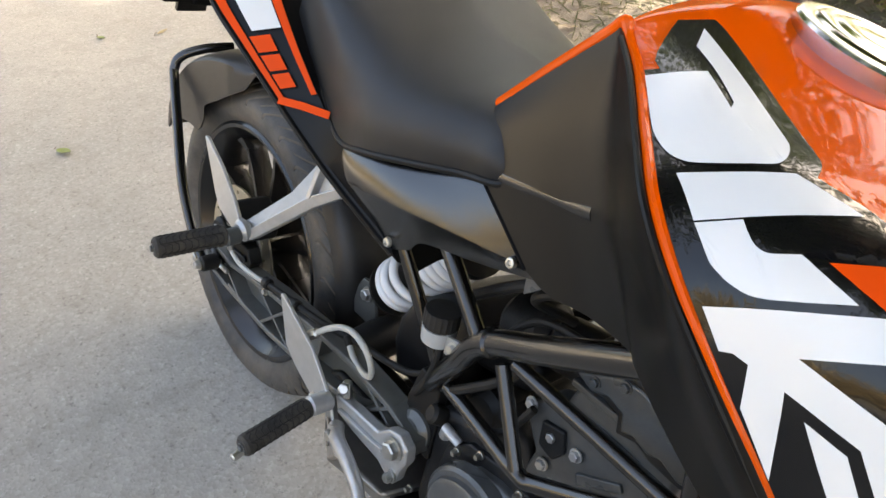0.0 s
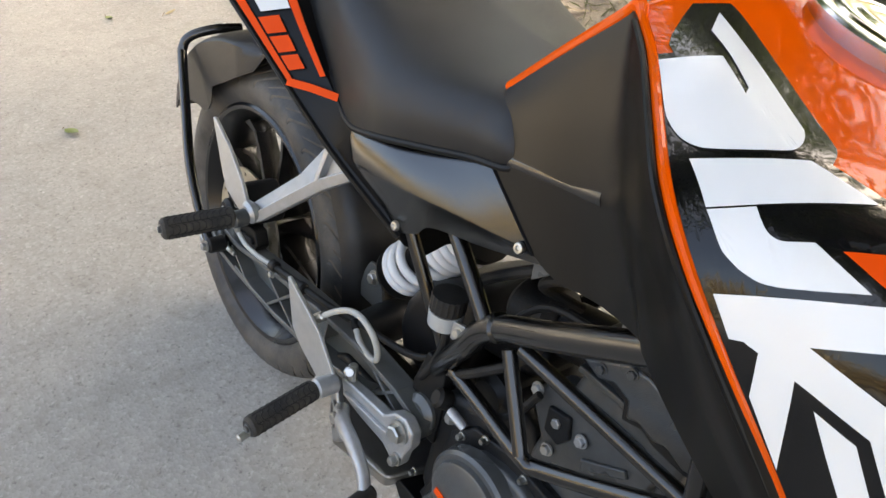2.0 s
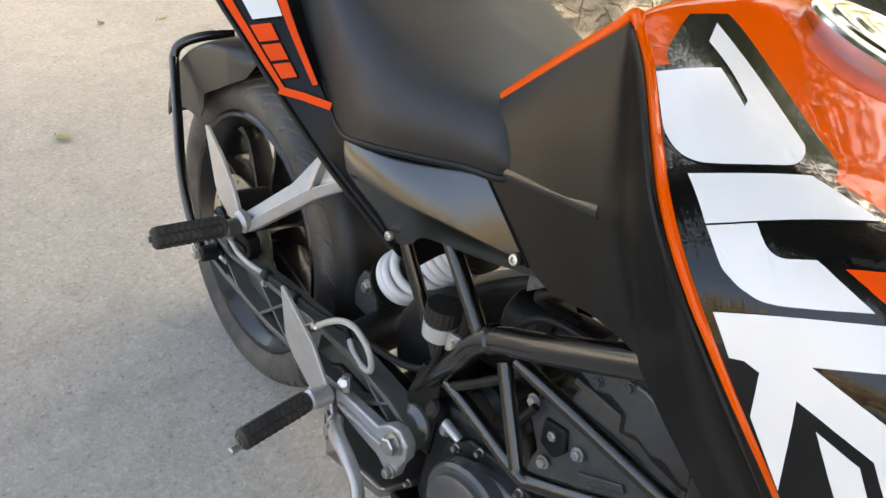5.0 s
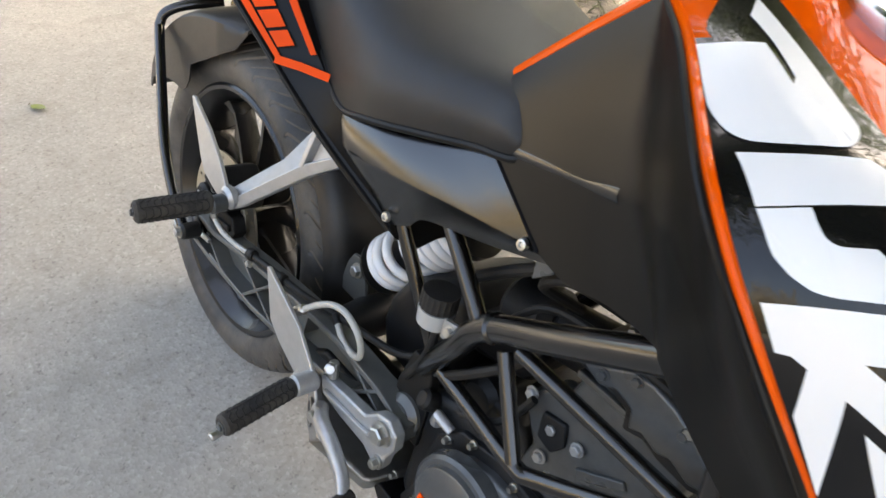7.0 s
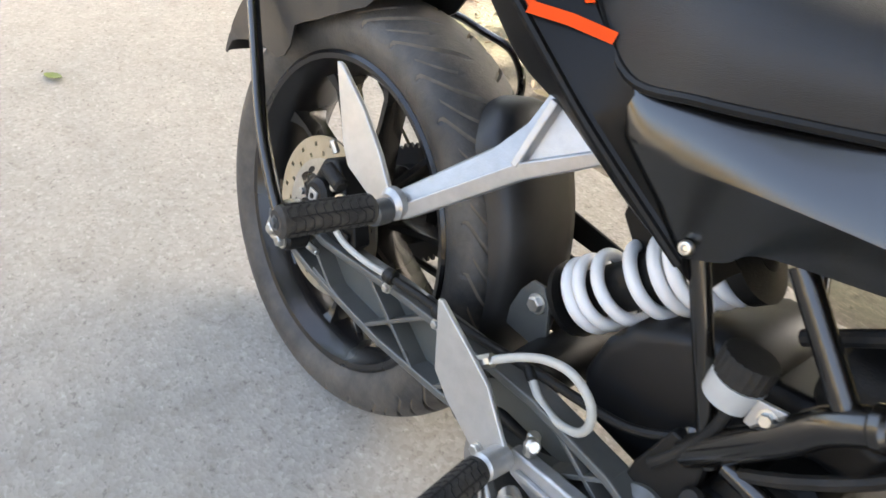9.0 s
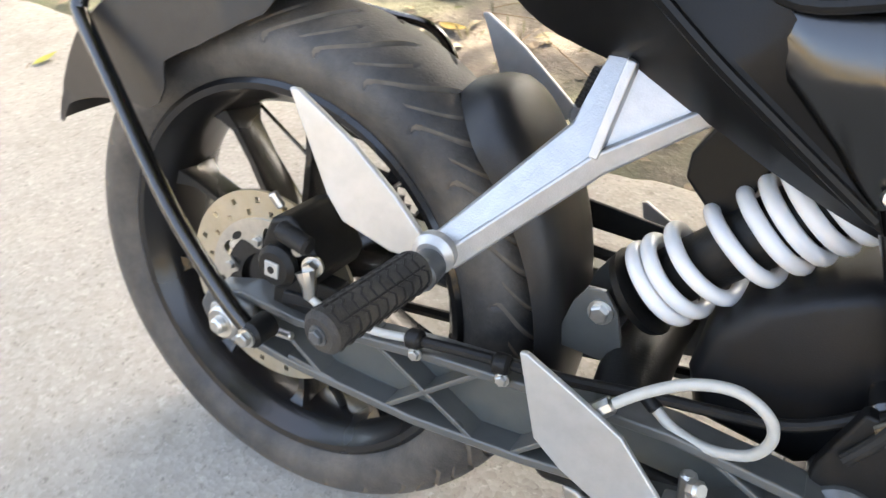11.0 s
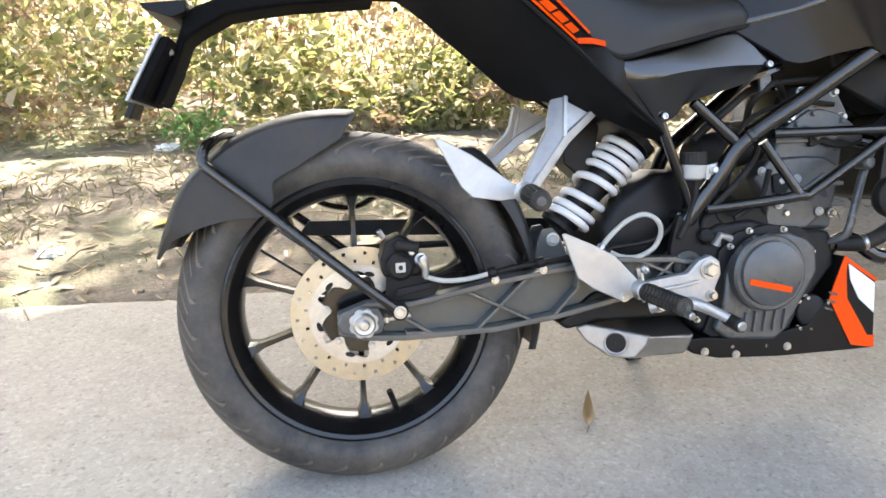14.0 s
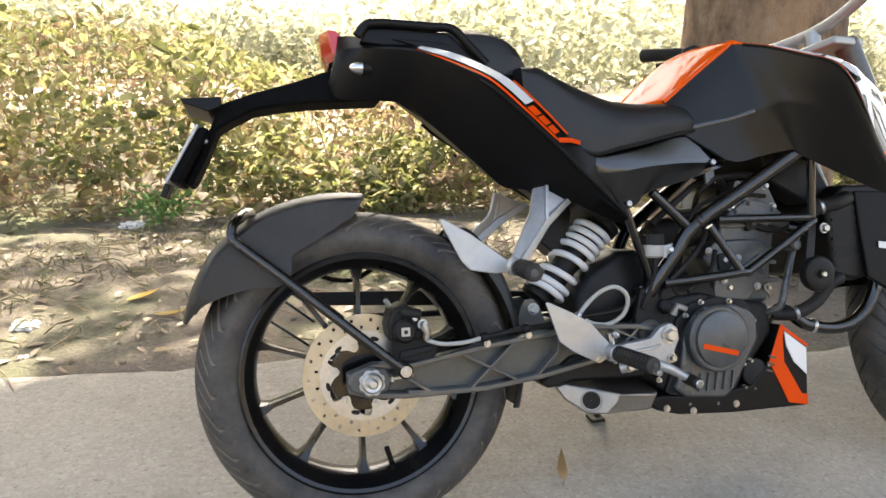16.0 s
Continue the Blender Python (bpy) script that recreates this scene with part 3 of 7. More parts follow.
def build_tree():
    rng = np.random.default_rng(21)
    base = Vector((2.34, 2.10, 0))
    tree = tagged(new("tree"), "large roadside tree with furrowed grey-brown bark and leafy crown", "tree")
    tree.location = base
    bm = bmesh.new()
    pts = [(0, 0, -0.05), (0, 0, 0.12), (0.0, 0.0, 0.5), (0.02, 0.01, 1.1), (0.03, 0.05, 1.9), (0.0, 0.12, 2.8), (-0.06, 0.25, 3.8)]
    line = smooth_line(pts, 6)
    rad = [0.55, 0.47, 0.425, 0.395, 0.38, 0.36, 0.30]
    rr = [rad[min(int(i / 6), 5)] + (rad[min(int(i / 6) + 1, 6)] - rad[min(int(i / 6), 5)]) * (i % 6) / 6 for i in range(len(line))]
    add_tube(bm, line, rr, 40)
    for v in bm.verts:
        a = math.atan2(v.co.y, v.co.x)
        k = 1 + 0.05 * noise.noise((math.cos(a) * 2, math.sin(a) * 2, v.co.z * 0.5)) + 0.03 * noise.noise((math.cos(a) * 7, math.sin(a) * 7, v.co.z * 1.2))
        v.co.x *= k
        v.co.y *= k
    part("trunk", bm, M_BARK, tree, sharp=60)
    tips = []
    for i in range(11):
        a = math.tau * i / 11 + rng.normal(0, 0.2)
        reach, rise = rng.uniform(2.4, 3.8), rng.uniform(1.2, 3.8)
        p0 = Vector((-0.05, 0.22, rng.uniform(2.9, 3.75)))
        p3 = p0 + Vector((math.cos(a) * reach, math.sin(a) * reach, rise))
        p1 = p0 + (p3 - p0) * 0.35 + Vector((0, 0, 0.35))
        p2 = p0 + (p3 - p0) * 0.7 + Vector((rng.normal(0, 0.2), rng.normal(0, 0.2), 0.2))
        limb = tube([p0, p1, p2, p3], [0.17, 0.12, 0.075, 0.02], 10)
        part("limb", limb, M_BARK, tree, sharp=60)
        tips += [p1, p2, p3, (p2 + p3) * 0.5]
    c, size = [], []
    while len(c) < 33000:
        t = tips[rng.integers(len(tips))] if rng.random() < 0.55 else Vector((rng.uniform(-3.3, 4.2), rng.uniform(-2.6, 4.6), rng.uniform(3.9, 7.2)))
        q = t + Vector(rng.normal(0, 0.55, 3))
        if q.y + base.y - q.z * SUN_WAY.y / SUN_WAY.z > 1.0 and rng.random() < 0.60:
            continue
        if q.z < 3.3 or noise.noise((q.x * 0.9, q.y * 0.9, q.z * 0.9)) < -0.30:
            continue
        fall = q + base - SUN_WAY * (q.z / SUN_WAY.z)
        if any(((fall.x - a) / c0) ** 2 + ((fall.y - b) / d) ** 2 < 1 for a, b, c0, d in SUN_GAPS):
            continue
        c.append(tuple(q))
        size.append(rng.uniform(0.13, 0.24))
    drop = SUN_WAY / SUN_WAY.z
    for _ in range(4900):  # unseen leaves without limbs, added to shade the road where the motorcycle stands
        z = rng.uniform(4.2, 6.6)
        q = Vector((rng.uniform(-2.4, 1.1), rng.uniform(-2.6, 0.8), 0)) + drop * z - base
        c.append(tuple(q))
        size.append(rng.uniform(0.13, 0.24))
    for n, x0, x1, y0, y1, gap in ((6500, -3.2, 4.6, -7.0, -2.6, -0.12), (1800, -2.6, 1.6, -3.2, 0.4, 0.02)):  # wider, more open unseen leaves, added to shade more of the road
        k = 0
        while k < n:
            z = rng.uniform(4.6, 7.2)
            q = Vector((rng.uniform(x0, x1), rng.uniform(y0, y1), 0)) + drop * z
            fall = q - drop * z
            if noise.noise((q.x * 1.3, q.y * 1.3, q.z * 1.3)) < gap or any(((fall.x - a) / c0) ** 2 + ((fall.y - b) / d) ** 2 < 1 for a, b, c0, d in SUN_GAPS):
                continue
            c.append(tuple(q - base))
            size.append(rng.uniform(0.12, 0.22))
            k += 1
    leaf_mass("crown", np.array(c), np.array(size), M_CROWN, "green leafy crown with gaps and unseen boughs added for shade", 0.2, parent=tree, slim=0.6)
    # Unseen copies, added to shade road and verge and to fill the tank's reflections.
    for x, y, turn in ((-4.6, 11.2, 80), (8.6, 11.6, 200), (-8.6, 4.6, 310), (9.6, 2.3, 140), (-16.0, 4.2, 20)):
        copy_thing(tree, pose(x, y, 0, 0, 0, turn))


build_tree()


def build_far_trees():
    rng = np.random.default_rng(31)
    c, size = [], []
    for k in range(110):
        x, y, r = rng.uniform(-30, 55), rng.uniform(24, 46), rng.uniform(1.6, 3.4)
        for _ in range(360):
            d = rng.normal(size=3)
            d /= np.linalg.norm(d)
            q = np.array([x, y, r * 0.85]) + d * r * np.array([1.4, 1.0, 1.0]) * rng.random() ** 0.4
            if q[2] > 0:
                c.append(q)
                size.append(rng.uniform(0.25, 0.55))
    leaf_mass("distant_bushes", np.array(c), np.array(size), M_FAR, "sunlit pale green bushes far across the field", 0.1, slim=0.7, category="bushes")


build_far_trees()


def build_scrub():
    """Unseen dry scrub across the road, added for warm reflections; the sun lights its front."""
    rng = np.random.default_rng(41)
    c, size = [], []
    for k in range(74):
        x, y, r = rng.uniform(-26, 24), rng.uniform(-14.5, -10.0), rng.uniform(1.0, 2.4)
        for _ in range(300):
            d = rng.normal(size=3)
            d /= np.linalg.norm(d)
            q = np.array([x, y, r * 0.8]) + d * r * np.array([1.2, 1.0, 1.0]) * rng.random() ** 0.4
            if q[2] > 0:
                c.append(q)
                size.append(rng.uniform(0.15, 0.35))
    leaf_mass("reflected_scrub", np.array(c), np.array(size), M_SCRUB, "unseen straw-coloured scrub beyond the far road edge, added for warm reflections", 0.1, slim=0.6, category="scrub")


build_scrub()


# ---- the motorcycle, in its own upright frame: x ahead, y to its left, the rear tyre's foot at the origin ----
LEAN = 13.71
bike = tagged(new("motorcycle"), "black motorcycle with glossy orange tank leaning on its side stand", "motorcycle")
bike.matrix_world = pose(0, 0, 0, -LEAN, 0, 0)
AXLE = Vector((0, 0, 0.304))


def interp(x, table):
    for (a, u), (b, v) in zip(table, table[1:]):
        if a <= x <= b:
            return u + (v - u) * (x - a) / (b - a)
    return table[0][1] if x < table[0][0] else table[-1][1]


def tyre_mesh(r_out, half, r_rim, pitches=28, rows=52):
    """A tyre with a round crown; its columns run along the swept grooves that are cut into it."""
    bm = bmesh.new()
    rings, per = [], 24
    seg = pitches * per
    for k in range(seg):
        ring = []
        for i in range(rows + 1):
            s = -1 + 2 * i / rows
            q = abs(s)
            w = min(1.0, q / 0.62)
            if q < 0.62:
                y, r = half * 0.93 * math.sin(w * 1.18) / math.sin(1.18), r_out - (r_out - r_rim) * 0.40 * (1 - math.cos(w * 1.18)) / (1 - math.cos(1.18))
            else:
                d = (q - 0.62) / 0.38
                y, r = half * (0.93 + 0.10 * math.sin(d * 2.5)) - half * 0.18 * d * d, r_out - (r_out - r_rim) * (0.40 + 0.60 * d)
            sweep = 1.15 * w ** 1.3 + 0.05 * math.sin(w * 7)
            r -= 0.005 * groove((k + (per // 2 if s > 0 else 0)) % per, w if q < 0.66 else 2.0)
            a = math.tau * (k / seg + sweep / pitches)
            ring.append(bm.verts.new((r * math.cos(a), math.copysign(y, s), r * math.sin(a))))
        rings.append(ring)
    for k in range(seg):
        a, b = rings[k], rings[(k + 1) % seg]
        for i in range(rows):
            f = bm.faces.new((a[i], a[i + 1], b[i + 1], b[i]))
            s = -1 + 2 * (i + 0.5) / rows
            c = (k + (per // 2 if s > 0 else 0)) % per
            w = abs(s) / 0.62
            if (c == 4 and 0.14 < w < 1.05) or (c == 15 and 0.42 < w < 0.9):
                f.material_index = 1
    return bm


def groove(c, w):
    """How deep the tread is cut in column c of a pitch at w of the way to the shoulder."""
    if c in (3, 4):
        return 1.0 if 0.14 < w < 1.06 else 0.0
    if c == 15:
        return 0.9 if 0.40 < w < 0.92 else 0.0
    return 0.0


def moved(bm, m):
    bmesh.ops.transform(bm, matrix=m, verts=bm.verts)
    return bm


def rim_mesh(r, half):
    h = [(r + 0.001, half), (r - 0.004, half + 0.003), (r - 0.011, half + 0.001), (r - 0.016, half - 0.008), (r - 0.024, half - 0.018), (r - 0.031, half - 0.036), (r - 0.033, 0.004)]
    prof = [(a, -b) for a, b in h] + [(a, b) for a, b in reversed(h)] + [(r - 0.010, half - 0.006), (r - 0.018, half * 0.5), (r - 0.018, -half * 0.5), (r - 0.010, -half + 0.006)]
    return lathe(prof, (0, 0, 0), (0, 1, 0), 128)


def spoke_mesh(angle, r0, r1, side):
    d = Vector((math.cos(angle), 0, math.sin(angle)))
    t = Vector((-math.sin(angle), 0, math.cos(angle)))
    secs = []
    for r, w, y0, y1 in ((r0, 0.011, -0.030, 0.030), (r0 + 0.02, 0.0066, -0.026, 0.026), (r1 * 0.7, 0.0054, -0.020, 0.020), (r1 - 0.02, 0.0060, -0.020, 0.020), (r1 - 0.004, 0.011, -0.026, 0.026), (r1 + 0.002, 0.015, -0.030, 0.030)):
        c = d * r
        secs.append([c + t * w * 0.7 + Vector((0, y0, 0)), c + t * w + Vector((0, y0 * 0.6, 0)), c + t * w + Vector((0, y1 * 0.6, 0)), c + t * w * 0.7 + Vector((0, y1, 0)),
                     c - t * w * 0.7 + Vector((0, y1, 0)), c - t * w + Vector((0, y1 * 0.6, 0)), c - t * w + Vector((0, y0 * 0.6, 0)), c - t * w * 0.7 + Vector((0, y0, 0))])
    return loft(secs)


def rear_wheel():
    at = Matrix.Translation(AXLE)
    wheel = part("rear_wheel", moved(rim_mesh(0.2295, 0.060), at), M_RIM, bike, "gloss black cast rim", 30)
    part("tyre", moved(tyre_mesh(0.309, 0.0725, 0.230), at), M_TYRE, wheel, "worn dusty rubber tyre with swept grooves", 50).data.materials.append(M_GROOVE)
    for k in range(10):
        part("spoke", moved(spoke_mesh(radians(18 + 36 * k), 0.045, 0.198, 0), at), M_RIM, wheel, sharp=40)
    part("hub", lathe([(0.018, -0.072), (0.050, -0.072), (0.056, -0.055), (0.044, -0.035), (0.044, 0.04), (0.062, 0.06), (0.062, 0.085), (0.018, 0.085)], AXLE, seg=48), M_RIM, wheel)
    valve = tube([AXLE + Vector((0.058, -0.004, -0.195)), AXLE + Vector((0.051, -0.010, -0.172)), AXLE + Vector((0.046, -0.016, -0.158))], 0.0055, 10)
    part("valve_stem", valve, M_BLACK, wheel)
    # brake disc: swept ring with holes' rims, scalloped carrier with dark plates as windows
    part("brake_disc", disc_ring(0.115, 0.081, 36), M_DISC, wheel, "tan-stained drilled steel brake disc")
    part("disc_carrier", lathe([(0.044, -0.079), (0.064, -0.079), (0.066, -0.072), (0.044, -0.072)], AXLE, seg=60), M_RIM, wheel, "black disc carrier ring")
    part("carrier_ring", carrier_ring(), M_STEEL, wheel, "silver lobed carrier ring", 40)
    for k in range(6):
        a = radians(60 * k + 48)
        p = AXLE + Vector((0.0575 * math.cos(a), -0.0805, 0.0575 * math.sin(a)))
        part("disc_bolt", hexbolt(bmesh.new(), p, (0, -1, 0), 0.0055, 0.006), M_STEEL, wheel)
        part("window_shade_plate", window_shade_plate(a + radians(25)), M_BLACK, wheel, "dark plate in place of a shaded opening in the carrier ring")
    bm = bmesh.new()
    ring = [(0.086 if k % 2 else 0.094, 0) for k in range(84)]
    add_plate(bm, [(AXLE.x + r * math.cos(math.tau * k / 84), AXLE.z + r * math.sin(math.tau * k / 84)) for k, (r, _) in enumerate(ring)], 0.092, 0.098)
    part("sprocket", bm, M_ENGINE_D, wheel, "dark toothed chain sprocket")
    return wheel


def disc_ring(r1, r0, holes):
    """The swept ring, drilled through in two staggered rows."""
    bm = bmesh.new()
    y0, y1 = -0.0775, -0.0735
    n = 216
    rads = [r0, r0 + 0.006, r0 + 0.0125, r0 + 0.016, r0 + 0.020, r0 + 0.0265, r1 - 0.002, r1]
    hole = {6 * k: (1 if k % 2 else 4) for k in range(36)}
    for y, flip in ((y0, False), (y1, True)):
        grid = [[bm.verts.new(AXLE + Vector((r * math.cos(math.tau * k / n), y, r * math.sin(math.tau * k / n)))) for r in rads] for k in range(n)]
        for k in range(n):
            for i in range(len(rads) - 1):
                base = k - (k % 2)
                if hole.get(base) == i:
                    continue
                bm.faces.new((grid[k][i], grid[k][i + 1], grid[(k + 1) % n][i + 1], grid[(k + 1) % n][i]))
    bm.verts.ensure_lookup_table()
    m = n * len(rads)
    edges = [e for e in bm.edges if e.is_boundary and e.verts[0].index < m]
    bm.verts.index_update()
    edges = [e for e in bm.edges if e.is_boundary and e.verts[0].index < m and e.verts[1].index < m]
    for e in edges:
        a, b = e.verts[0].index, e.verts[1].index
        bm.faces.new((bm.verts[a], bm.verts[b], bm.verts[b + m], bm.verts[a + m]))
    return bm


def carrier_ring():
    """The silver ring between the black hub and the disc: six swept tabs reach inwards to the bolts."""
    bm, n = bmesh.new(), 240
    edge = [(0.0, 0.0480), (0.10, 0.0490), (0.22, 0.0570), (0.36, 0.0640), (0.50, 0.0690), (0.66, 0.0740), (0.80, 0.0750), (0.86, 0.0690), (0.90, 0.0570), (0.95, 0.0500), (1.0, 0.0480)]
    rings = []
    for k in range(n):
        a = math.tau * k / n
        inner = interp(((a - radians(48)) % radians(60)) / radians(60), edge)
        rings.append([bm.verts.new(AXLE + Vector((r * math.cos(a), y, r * math.sin(a)))) for r, y in ((inner, -0.0805), (0.0838, -0.0805), (0.0838, -0.0720), (inner, -0.0720))])
    for a, b in zip(rings, rings[1:] + rings[:1]):
        for q in range(4):
            bm.faces.new((a[q], a[(q + 1) % 4], b[(q + 1) % 4], b[q]))
    bmesh.ops.recalc_face_normals(bm, faces=bm.faces)
    return bm


def window_shade_plate(a):
    """A slanted oval dark plate that stands for the shaded opening beside a tab's bolt."""
    c, d = AXLE + Vector((0.0705 * math.cos(a), -0.0809, 0.0705 * math.sin(a))), Vector((-math.sin(a), 0, math.cos(a)))
    e = Vector((math.cos(a), 0, math.sin(a)))
    return slab([c + d * 0.0085 * math.cos(t) + e * 0.0042 * math.sin(t) for t in (math.tau * k / 12 for k in range(12))], (0, 0.0006, 0))


rear_wheel()

# -- axle end, adjuster, swingarm --
TOP = [(-0.038, 0.318), (0.01, 0.334), (0.080, 0.330), (0.223, 0.355), (0.337, 0.369), (0.443, 0.378), (0.540, 0.372), (0.600, 0.356)]
BOT = [(-0.038, 0.284), (0.000, 0.272), (0.068, 0.266), (0.220, 0.267), (0.334, 0.281), (0.428, 0.299), (0.540, 0.320), (0.600, 0.330)]


def inset(outline, d):
    n, out = len(outline), []
    for i in range(n):
        a, b, c = Vector(outline[i - 1]), Vector(outline[i]), Vector(outline[(i + 1) % n])
        n1, n2 = (b - a).normalized(), (c - b).normalized()
        w = Vector((-n1.y - n2.y, n1.x + n2.x))
        w = w / max(0.35, w.length) * d
        out.append((b.x + w.x, b.y + w.y))
    return out


def rib(bm, a, b, w, y0, y1):
    a, b = Vector((a[0], a[1])), Vector((b[0], b[1]))
    n = Vector((-(b - a).y, (b - a).x)).normalized() * w / 2
    add_plate(bm, [tuple(a + n), tuple(b + n), tuple(b - n), tuple(a - n)], y0, y1)


def swingarm():
    outer = BOT + list(reversed(TOP))
    inner = inset(outer, 0.010)
    arm = None
    for side in (-1, 1):
        def yy(v):
            return side * v
        bm = bmesh.new()
        n = len(outer)
        rows = [[bm.verts.new((x, yy(0.104), z)) for x, z in outer], [bm.verts.new((x, yy(0.138), z)) for x, z in outer],
                [bm.verts.new((x, yy(0.138), z)) for x, z in inner], [bm.verts.new((x, yy(0.110), z)) for x, z in inner]]
        for a, b in zip(rows, rows[1:]):
            for i in range(n):
                bm.faces.new((a[i], a[(i + 1) % n], b[(i + 1) % n], b[i]))
        bm.faces.new(rows[3])
        bm.faces.new(rows[0])
        ob = part("swingarm" if side < 0 else "left_arm", bm, M_SWING, bike if side < 0 else arm, "charcoal cast swingarm with crossed ribs" if side < 0 else "", bevel=0.0025)
        if side < 0:
            arm = ob
        part("recess", plate(inset(outer, 0.0112), yy(0.1095), yy(0.1115)), M_SWING_SHADED, arm, "recessed web between the ribs, its shade put into a slightly darker colour")
        for a, b in (((0.055, 0.312), (0.120, 0.270)), ((0.070, 0.278), (0.186, 0.270)), ((0.186, 0.270), (0.285, 0.360)), ((0.165, 0.344), (0.292, 0.277)), ((0.318, 0.282), (0.366, 0.330)), ((0.366, 0.330), (0.372, 0.370)),
                     ((0.470, 0.372), (0.565, 0.328)), ((0.480, 0.312), (0.545, 0.370))):
            rbm = bmesh.new()
            rib(rbm, a, b, 0.0055, yy(0.108), yy(0.1365))
            part("rib", rbm, M_SWING, arm, bevel=0.0015)
    part("cross_beam", tube([(0.40, -0.11, 0.345), (0.395, -0.05, 0.35), (0.395, 0.05, 0.35), (0.40, 0.11, 0.345)], [0.030, 0.032, 0.032, 0.030], 20), M_BLACK, arm)
    part("pivot_tube", rod((0.575, -0.125, 0.350), (0.575, 0.125, 0.350), 0.027, 24), M_SWING, arm)
    # shock mount ears
    for y in (-0.046, 0.024):
        part("shock_ear", plate([(0.315, 0.355), (0.325, 0.405), (0.335, 0.424), (0.352, 0.426), (0.366, 0.410), (0.385, 0.355)], y, y + 0.006), M_SWING, arm, bevel=0.001)
    part("shock_bolt", hexbolt(bmesh.new(), (0.352, -0.046, 0.405), (0, -1, 0), 0.009, 0.010), M_STEEL, arm, "zinc-plated bolt")
    # axle block and nut on the right, chain adjuster screw
    part("axle_block", plate([(-0.034, 0.288), (-0.040, 0.304), (-0.032, 0.322), (-0.006, 0.331), (0.030, 0.326), (0.040, 0.304), (0.032, 0.284), (-0.004, 0.277)], -0.146, -0.136), M_ENGINE, arm, "grey cast axle block", bevel=0.004)
    nut = bmesh.new()
    ring = [(0.0245 if k % 3 else 0.0215) for k in range(24)]
    add_plate(nut, [(0.003 + r * math.cos(math.tau * k / 24), 0.303 + r * math.sin(math.tau * k / 24)) for k, r in enumerate(ring)], -0.152, -0.1455)
    part("axle_washer", nut, M_ALU, arm, "notched silver axle washer", bevel=0.001)
    part("axle_nut", lathe([(0.0005, 0.012), (0.008, 0.012), (0.0095, 0.009), (0.0155, 0.010), (0.0185, 0.007), (0.0185, 0.0), (0.0005, 0.0)], (0.003, -0.152, 0.303), (0, -1, 0), 28, False), M_STEEL, arm, "bright round axle nut")
    part("axle_end", rod((0.003, -0.160, 0.303), (0.003, -0.170, 0.303), 0.0085), M_STEEL, arm)
    part("adjuster_screw", rod((0.034, -0.142, 0.305), (0.080, -0.142, 0.310), 0.0045, 10), M_STEEL, arm)
    part("adjuster_nut", rod((0.036, -0.142, 0.305), (0.044, -0.142, 0.306), 0.009, 6), M_STEEL, arm)
    # chain guard and chain on the left
    part("chain_guard", plate([(-0.10, 0.425), (-0.08, 0.452), (0.23, 0.440), (0.45, 0.425), (0.46, 0.405), (0.25, 0.405), (-0.07, 0.423)], 0.118, 0.124), M_BLACK, arm, "dull black chain guard", bevel=0.002)
    part("chain", tube([(0.0, 0.095, 0.396), (0.3, 0.092, 0.392), (0.58, 0.09, 0.386)], 0.007, 6), M_ENGINE_D, arm, "greasy dark drive chain")
    part("chain_run", tube([(0.0, 0.095, 0.212), (0.3, 0.092, 0.26), (0.58, 0.09, 0.315)], 0.007, 6), M_ENGINE_D, arm)
    return arm


swing = swingarm()


def swing_hoses(arm):
    hose = [(0.105, -0.150, 0.372), (0.135, -0.150, 0.363), (0.175, -0.146, 0.362), (0.215, -0.142, 0.368)]
    part("brake_line", tube(hose, 0.0040, 10, smooth=8), M_HOSE, arm, "pale grey braided brake line")
    part("brake_hose", tube([(0.215, -0.142, 0.368), (0.28, -0.138, 0.377), (0.35, -0.132, 0.383), (0.43, -0.118, 0.392), (0.52, -0.10, 0.40), (0.57, -0.09, 0.43)], 0.0052, 10, smooth=8), M_BLACK, arm, "black rubber brake hose")
    for p in ((0.217, -0.142, 0.369), (0.30, -0.139, 0.379)):
        part("hose_clip", rod((p[0] - 0.008, p[1], p[2] - 0.001), (p[0] + 0.008, p[1], p[2] + 0.001), 0.0095, 12), M_BLACK, arm)
        part("clip_screw", hexbolt(bmesh.new(), (p[0] + 0.004, p[1] - 0.004, p[2] - 0.012), (0, -1, 0), 0.005, 0.006), M_STEEL, arm)


swing_hoses(swing)


